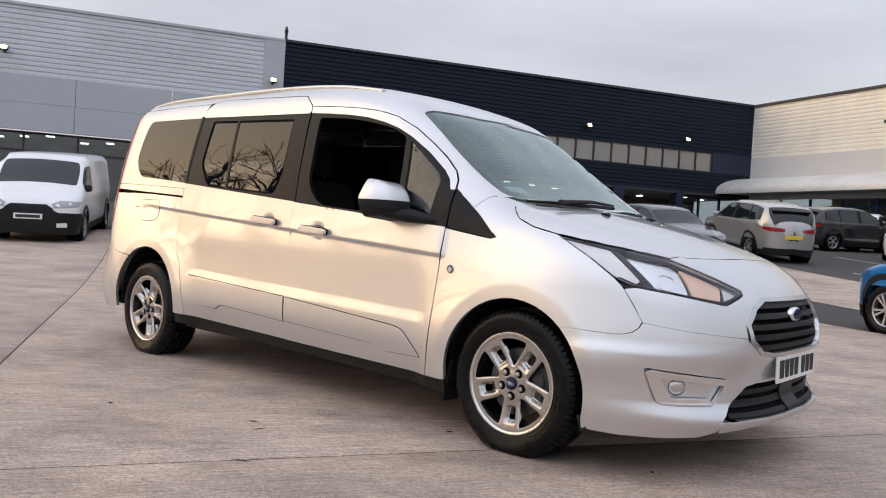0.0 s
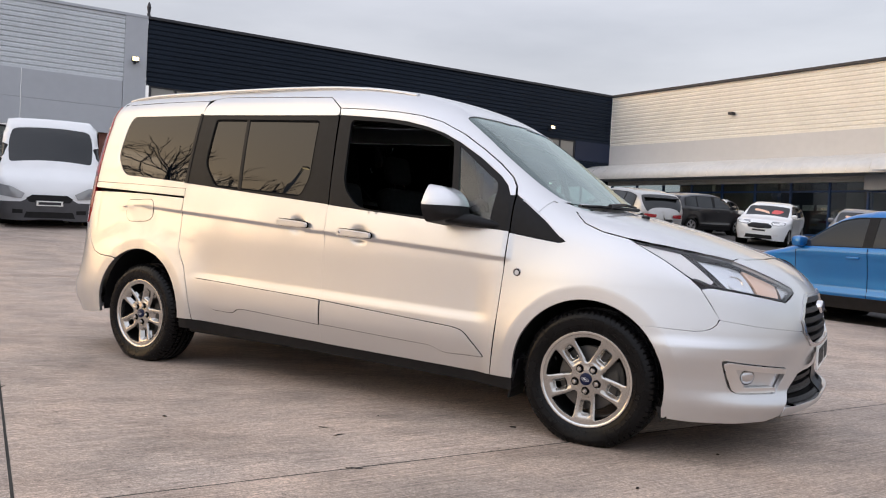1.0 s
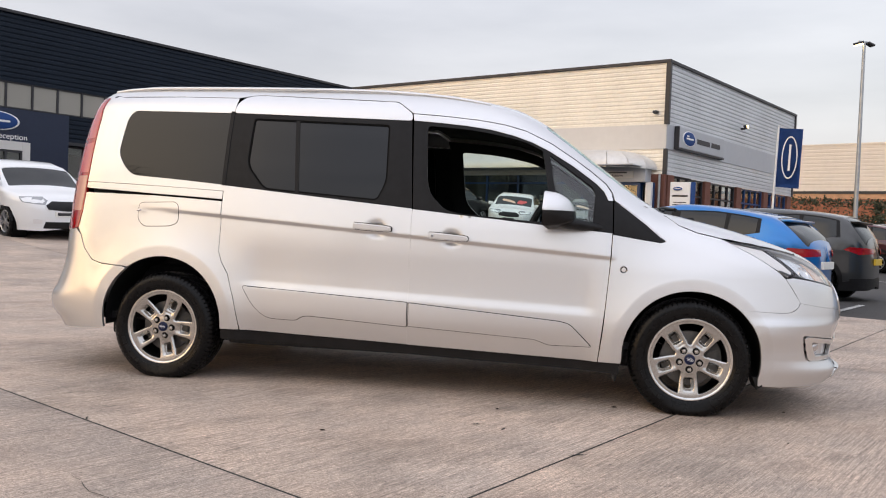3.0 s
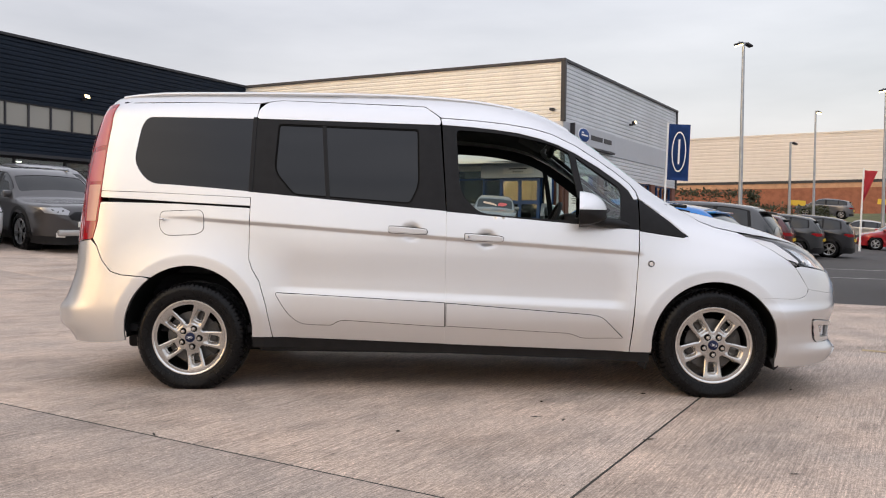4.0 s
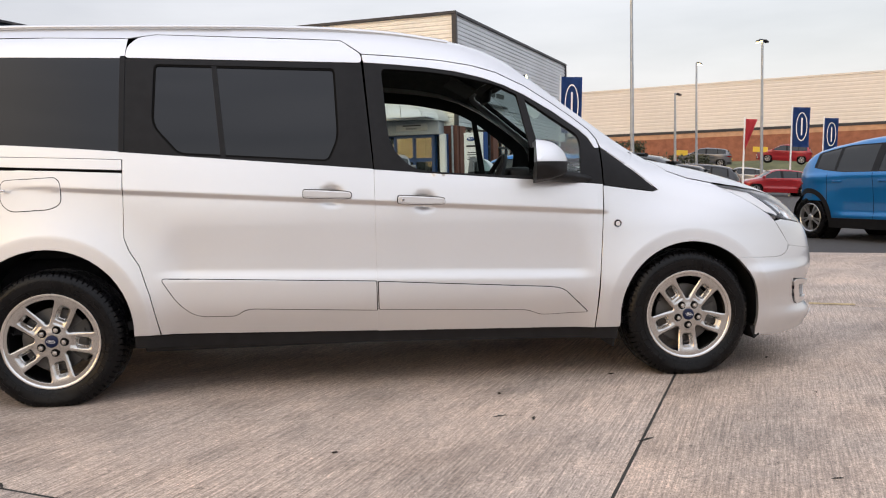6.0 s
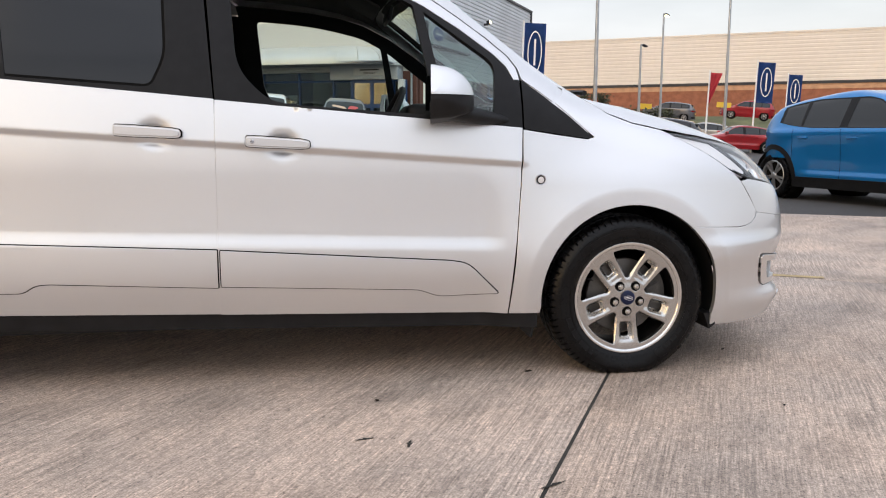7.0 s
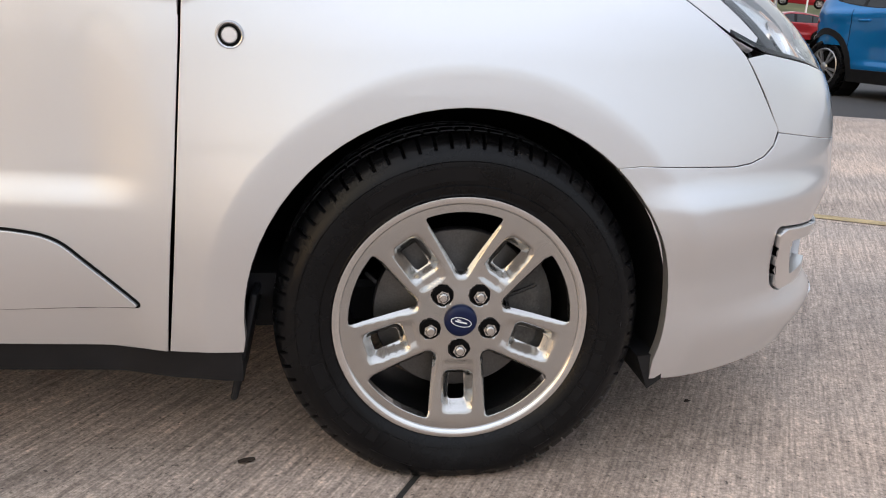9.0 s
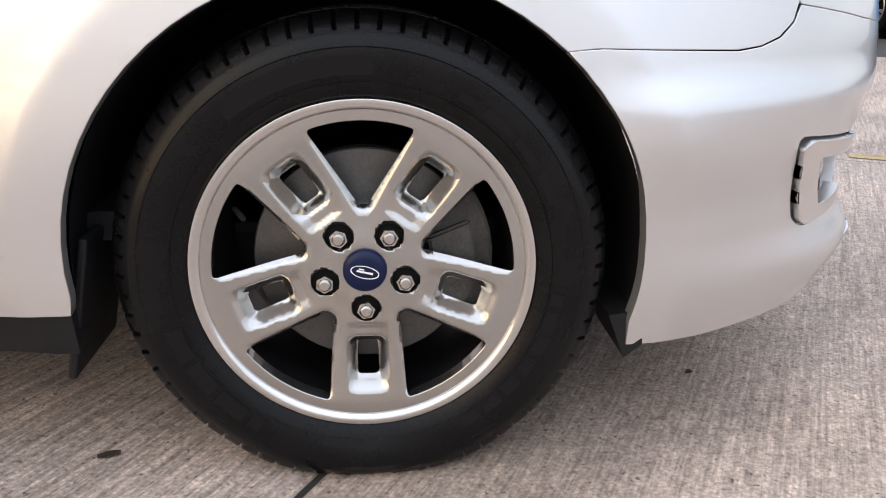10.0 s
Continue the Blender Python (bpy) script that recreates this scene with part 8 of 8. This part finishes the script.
x, y = by_wheel(4.82, 1.83, 3.06, "front", "left", -11.75, 4.15, -34)
car("panel_van", "van", 4.82, 1.83, 1.84, 3.06, 0.32, WHITE_PAINT, x, y, -34, "small white panel van with a black front bumper", "van", "parked vans")
x, y = by_wheel(5.53, 2.06, 3.30, "front", "left", -12.25, 7.75, -34)
car("delivery_van", "big_van", 5.53, 2.06, 2.45, 3.30, 0.35, WHITE_PAINT, x, y, -34, "tall white delivery van with grey bumpers", "van", "parked vans", low_mat=vary(mat("grey_bumper", (0.075, 0.075, 0.08), 0.6, spec=0.3), 5, 0.1))
x, y = by_wheel(4.71, 1.88, 2.98, "front", "right", -19.3, 14.3, -40)
car("electric_suv", "suv", 4.71, 1.88, 1.60, 2.98, 0.36, ORANGE_PAINT, x, y, -30, "bright orange sports utility car", sticker=False)
x, y = by_wheel(4.61, 1.88, 2.71, "rear", "left", -17.7, 15.7, 158)
car("white_suv", "suv", 4.61, 1.88, 1.66, 2.71, 0.345, WHITE_PAINT, x, y, 158, "white sports utility car seen beside the workshop", clad=True)
x, y = by_wheel(4.20, 1.80, 2.59, "front", "right", -9.03, 9.0, -36)
car("crossover", "hatch", 4.20, 1.80, 1.53, 2.59, 0.33, WHITE_PAINT, x, y, -30, "small white crossover with dark alloy wheels", clad=False)
x, y = by_wheel(5.36, 1.86, 3.22, "front", "right", -7.45, 10.35, -42)
car("pickup_truck", "pickup", 5.36, 1.86, 1.66, 3.22, 0.385, paint("dark_grey_paint", (0.035, 0.033, 0.034), 0.4), x, y, -38, "dark grey double-cab pickup truck", "pickup truck")
car("grey_suv", "suv", 4.6, 1.85, 1.65, 2.7, 0.345, GREY_PAINT, -10.6, 17.5, -38, "grey sports utility car beside the pickup")
x, y = by_wheel(4.69, 1.83, 2.70, "rear", "right", -2.1, 21.4, 135)
car("silver_suv", "suv", 4.69, 1.83, 1.74, 2.70, 0.36, SILVER2_PAINT, x, y, 135, "pale grey sports utility car with dark lower bumper")
car("dark_saloon", "hatch", 4.5, 1.82, 1.46, 2.65, 0.33, BLACK_PAINT, -5.0, 17.6, -30, "dark grey hatchback with sloping tail", clad=False)
car("black_suv", "suv", 4.5, 1.83, 1.64, 2.67, 0.34, BLACK_PAINT, -3.0, 29.4, 60, "black sports utility car before the showroom")
for (cx, cy), mt, lab in (((-3.5, 34.6), WHITE_PAINT, "white crossover with a price sticker on its windscreen"), ((0.05, 27.4), WHITE_PAINT, "white crossover with a price sticker on its windscreen"), ((3.0, 28.1), GREY_PAINT, "grey crossover with a price sticker on its windscreen")):
    car("crossover", "hatch", 4.20, 1.80, 1.53, 2.59, 0.33, mt, cx, cy, -93, lab, group="crossovers before the showroom", sticker=True, clad=False)
x, y = by_wheel(4.19, 1.81, 2.59, "rear", "left", 5.00, 6.60, 148)
car("blue_crossover", "hatch", 4.19, 1.81, 1.53, 2.59, 0.335, BLUE_PAINT, x, y, 148, plate=PLATE_WHITE, label="glossy blue crossover with black lower trim", step=0.04, sweep=0.12)
x, y = by_wheel(4.14, 1.80, 2.64, "rear", "right", 9.15, 7.95, -80, 0.42)
car("bright_blue_crossover", "hatch", 4.14, 1.80, 1.65, 2.64, 0.355, BLUE2_PAINT, x, y, -80, "bright blue crossover with black arches and floating roof", step=0.04, tail=0.42, sweep=0.12)
GRAPHITE = paint("graphite_paint", (0.03, 0.032, 0.034), 0.3)
MAROON = paint("maroon_paint", (0.06, 0.006, 0.01), 0.2)
for (px, py), mt, lab in (((15.8, 25.2), BLACK_PAINT, "black sports utility car parked in a row"), ((14.0, 23.9), GRAPHITE, "graphite sports utility car parked in a row"), ((12.3, 22.5), MAROON, "maroon sports utility car parked in a row"),
                          ((10.5, 21.2), BLACK_PAINT, "black sports utility car parked in a row"), ((8.8, 19.9), BLUE_PAINT, "blue sports utility car parked in a row"), ((6.63, 9.45), GRAPHITE, "dark grey sports utility car beside a blue crossover")):
    x, y = by_wheel(4.4, 1.82, 2.62, "rear", "left", px, py, 150)
    car("dark_suv", "suv", 4.4, 1.82, 1.62, 2.62, 0.34, mt, x, y, 150, lab, group="row of parked cars")
x, y = by_wheel(4.0, 1.75, 2.5, "front", "left", 22.9, 35.4, 165)
car("red_hatchback", "hatch", 4.0, 1.75, 1.45, 2.5, 0.32, RED_PAINT, x, y, 165, "dark red hatchback in a marked bay", clad=False)
car("silver_hatchback", "hatch", 4.0, 1.75, 1.45, 2.5, 0.32, SILVER2_PAINT, 27.5, 46.0, 150, "pale silver hatchback beyond the bays", clad=False)


def on_bank(name, kind, L, W, H, base, mt, x, y, z, yaw, label):
    c = car(name, kind, L, W, H, base, 0.34, mt, x, y, yaw, label, clad=False, step=0.08)
    c.matrix_basis = Matrix.Translation((0, 0, z - c.matrix_basis.translation.z)) @ c.matrix_basis
    return c




for name, kind, mt, px, py, pz, lab in (("red_crossover", "suv", RED_PAINT, 39.0, 60.6, 2.45, "red crossover with a yellow price board on the bank"),
                                        ("grey_crossover", "suv", GREY_PAINT, 32.3, 61.8, 2.35, "grey crossover with a yellow price board on the bank")):
    c = on_bank(name, kind, 4.5, 1.85, 1.62, 2.7, mt, px, py, pz, 148.5, lab)
    part("price_board", bx(1.35, 2.55, 0.90, 0.94, 0.85, 1.30, 0.01), PLATE_YELLOW, c, "yellow price board")

# ---- planting: bare trees behind the yard, scrub by the road ----
def bare_tree(name, h, seed, label):
    """A leafless tree: tapered trunk, forking limbs, fine twigs."""
    rnd = random.Random(seed)
    t = thing(name, None, label, "tree", "bare trees along the yard")
    trunk, limbs = bmesh.new(), bmesh.new()
    def grow(bm, p, d, length, r, depth):
        pts, q, v = [p], p.copy(), d.copy()
        n = 4 if depth > 2 else 3
        for i in range(n):
            v = (v + Vector((rnd.uniform(-0.22, 0.22), rnd.uniform(-0.22, 0.22), rnd.uniform(-0.02, 0.16)))).normalized()
            q = q + v * (length / n)
            pts.append(q.copy())
        tube(bm, pts, [r * (1 - 0.45 * i / n) for i in range(n + 1)], 6 if depth > 3 else 4 if depth > 1 else 3, cap=False)
        if depth <= 0:
            return
        for k in range(rnd.choice((2, 3, 3)) if depth > 1 else 3):
            s = rnd.uniform(0.45, 1.0)
            a = pts[min(n, max(1, int(s * n)))]
            az, tilt = rnd.uniform(0, 6.28), rnd.uniform(0.35, 0.95)
            side = v.orthogonal().normalized()
            side.rotate(Matrix.Rotation(az, 3, v))
            nd = (v * math.cos(tilt) + side * math.sin(tilt)).normalized()
            grow(limbs, a, nd, length * rnd.uniform(0.58, 0.80), max(0.006, r * rnd.uniform(0.42, 0.6)), depth - 1)
    grow(trunk, Vector((0, 0, -0.1)), Vector((0, 0, 1)), h * 0.34, h * 0.022, 5)
    part("trunk", trunk, BARK, t, smooth=60)
    part("crown", limbs, BARK, t, "leafless branches and twigs", smooth=60)
    return t


trees = [bare_tree("bare_tree", 7.5, 11, "bare winter tree with dark spreading branches"), bare_tree("bare_tree", 9.0, 5, "bare winter tree with dark spreading branches")]
spots = [(-17.4, -12.2, 10, 1.75), (-15.4, -13.2, 80, 1.65), (-18.5, -15.6, 200, 2.0), (-13.4, -14.8, 30, 1.65), (-12.2, -16.2, 45, 1.6), (-20.0, -12.4, 250, 1.8), (-10.6, -17.8, 155, 1.5), (-4, -19, 200, 1.0), (3, -20.5, 300, 0.95), (9, -22, 250, 1.1), (16, -20, 20, 1.0)]
for k, (x, y, a, s) in enumerate(spots):
    m = pose(x, y, 0, 0, 0, a) @ Matrix.Diagonal((s, s, s, 1))
    if k < 2:
        trees[k].matrix_basis = m
    else:
        c = copy_thing(trees[k % 2], pose(x, y, 0, 0, 0, a))
        c.scale = (s, s, s)


def leafy(name, boxes, n, size, material, label, category, seed=3):
    """A clipped hedge or shrub: many small leaf cards of real shape over a twiggy mass."""
    rnd = np.random.RandomState(seed)
    V, F = [], []
    for (x0, x1, y0, y1, z0, z1), share in boxes:
        c = rnd.rand(int(n * share), 3)
        k = rnd.randint(0, 5, len(c))
        c[k == 0, 1], c[k == 1, 1], c[k == 2, 2], c[k == 3, 0], c[k == 4, 0] = 0.02, 0.98, 1.0, 0.01, 0.99
        p = np.array((x0, y0, z0)) + c * np.array((x1 - x0, y1 - y0, z1 - z0)) + rnd.normal(0, size * 1.1, c.shape)
        for q in p:
            a, b = rnd.normal(size=3), rnd.normal(size=3)
            a /= np.linalg.norm(a)
            b = np.cross(a, b)
            b /= np.linalg.norm(b)
            s = size * rnd.uniform(0.6, 1.4)
            i = len(V)
            V += [q - a * s, q + b * s * 0.45, q + a * s, q - b * s * 0.45]
            F.append((i, i + 1, i + 2, i + 3))
    ob = mesh_ob(name, V, F, material, smooth=False)
    return tagged(ob, label, category, kind="stuff")


leafy("shrub", [((16.5, 27.0, 62.0, 64.5, 0.6, 4.4), 0.9), ((22.0, 31.0, 58.0, 60.0, 0.5, 3.0), 0.5)], 5000, 0.14, LEAF, "scrubby hedge beside the car park road", "hedge", 8)
lamp_post(-9.0, -11.5, 7.2, 1, True)
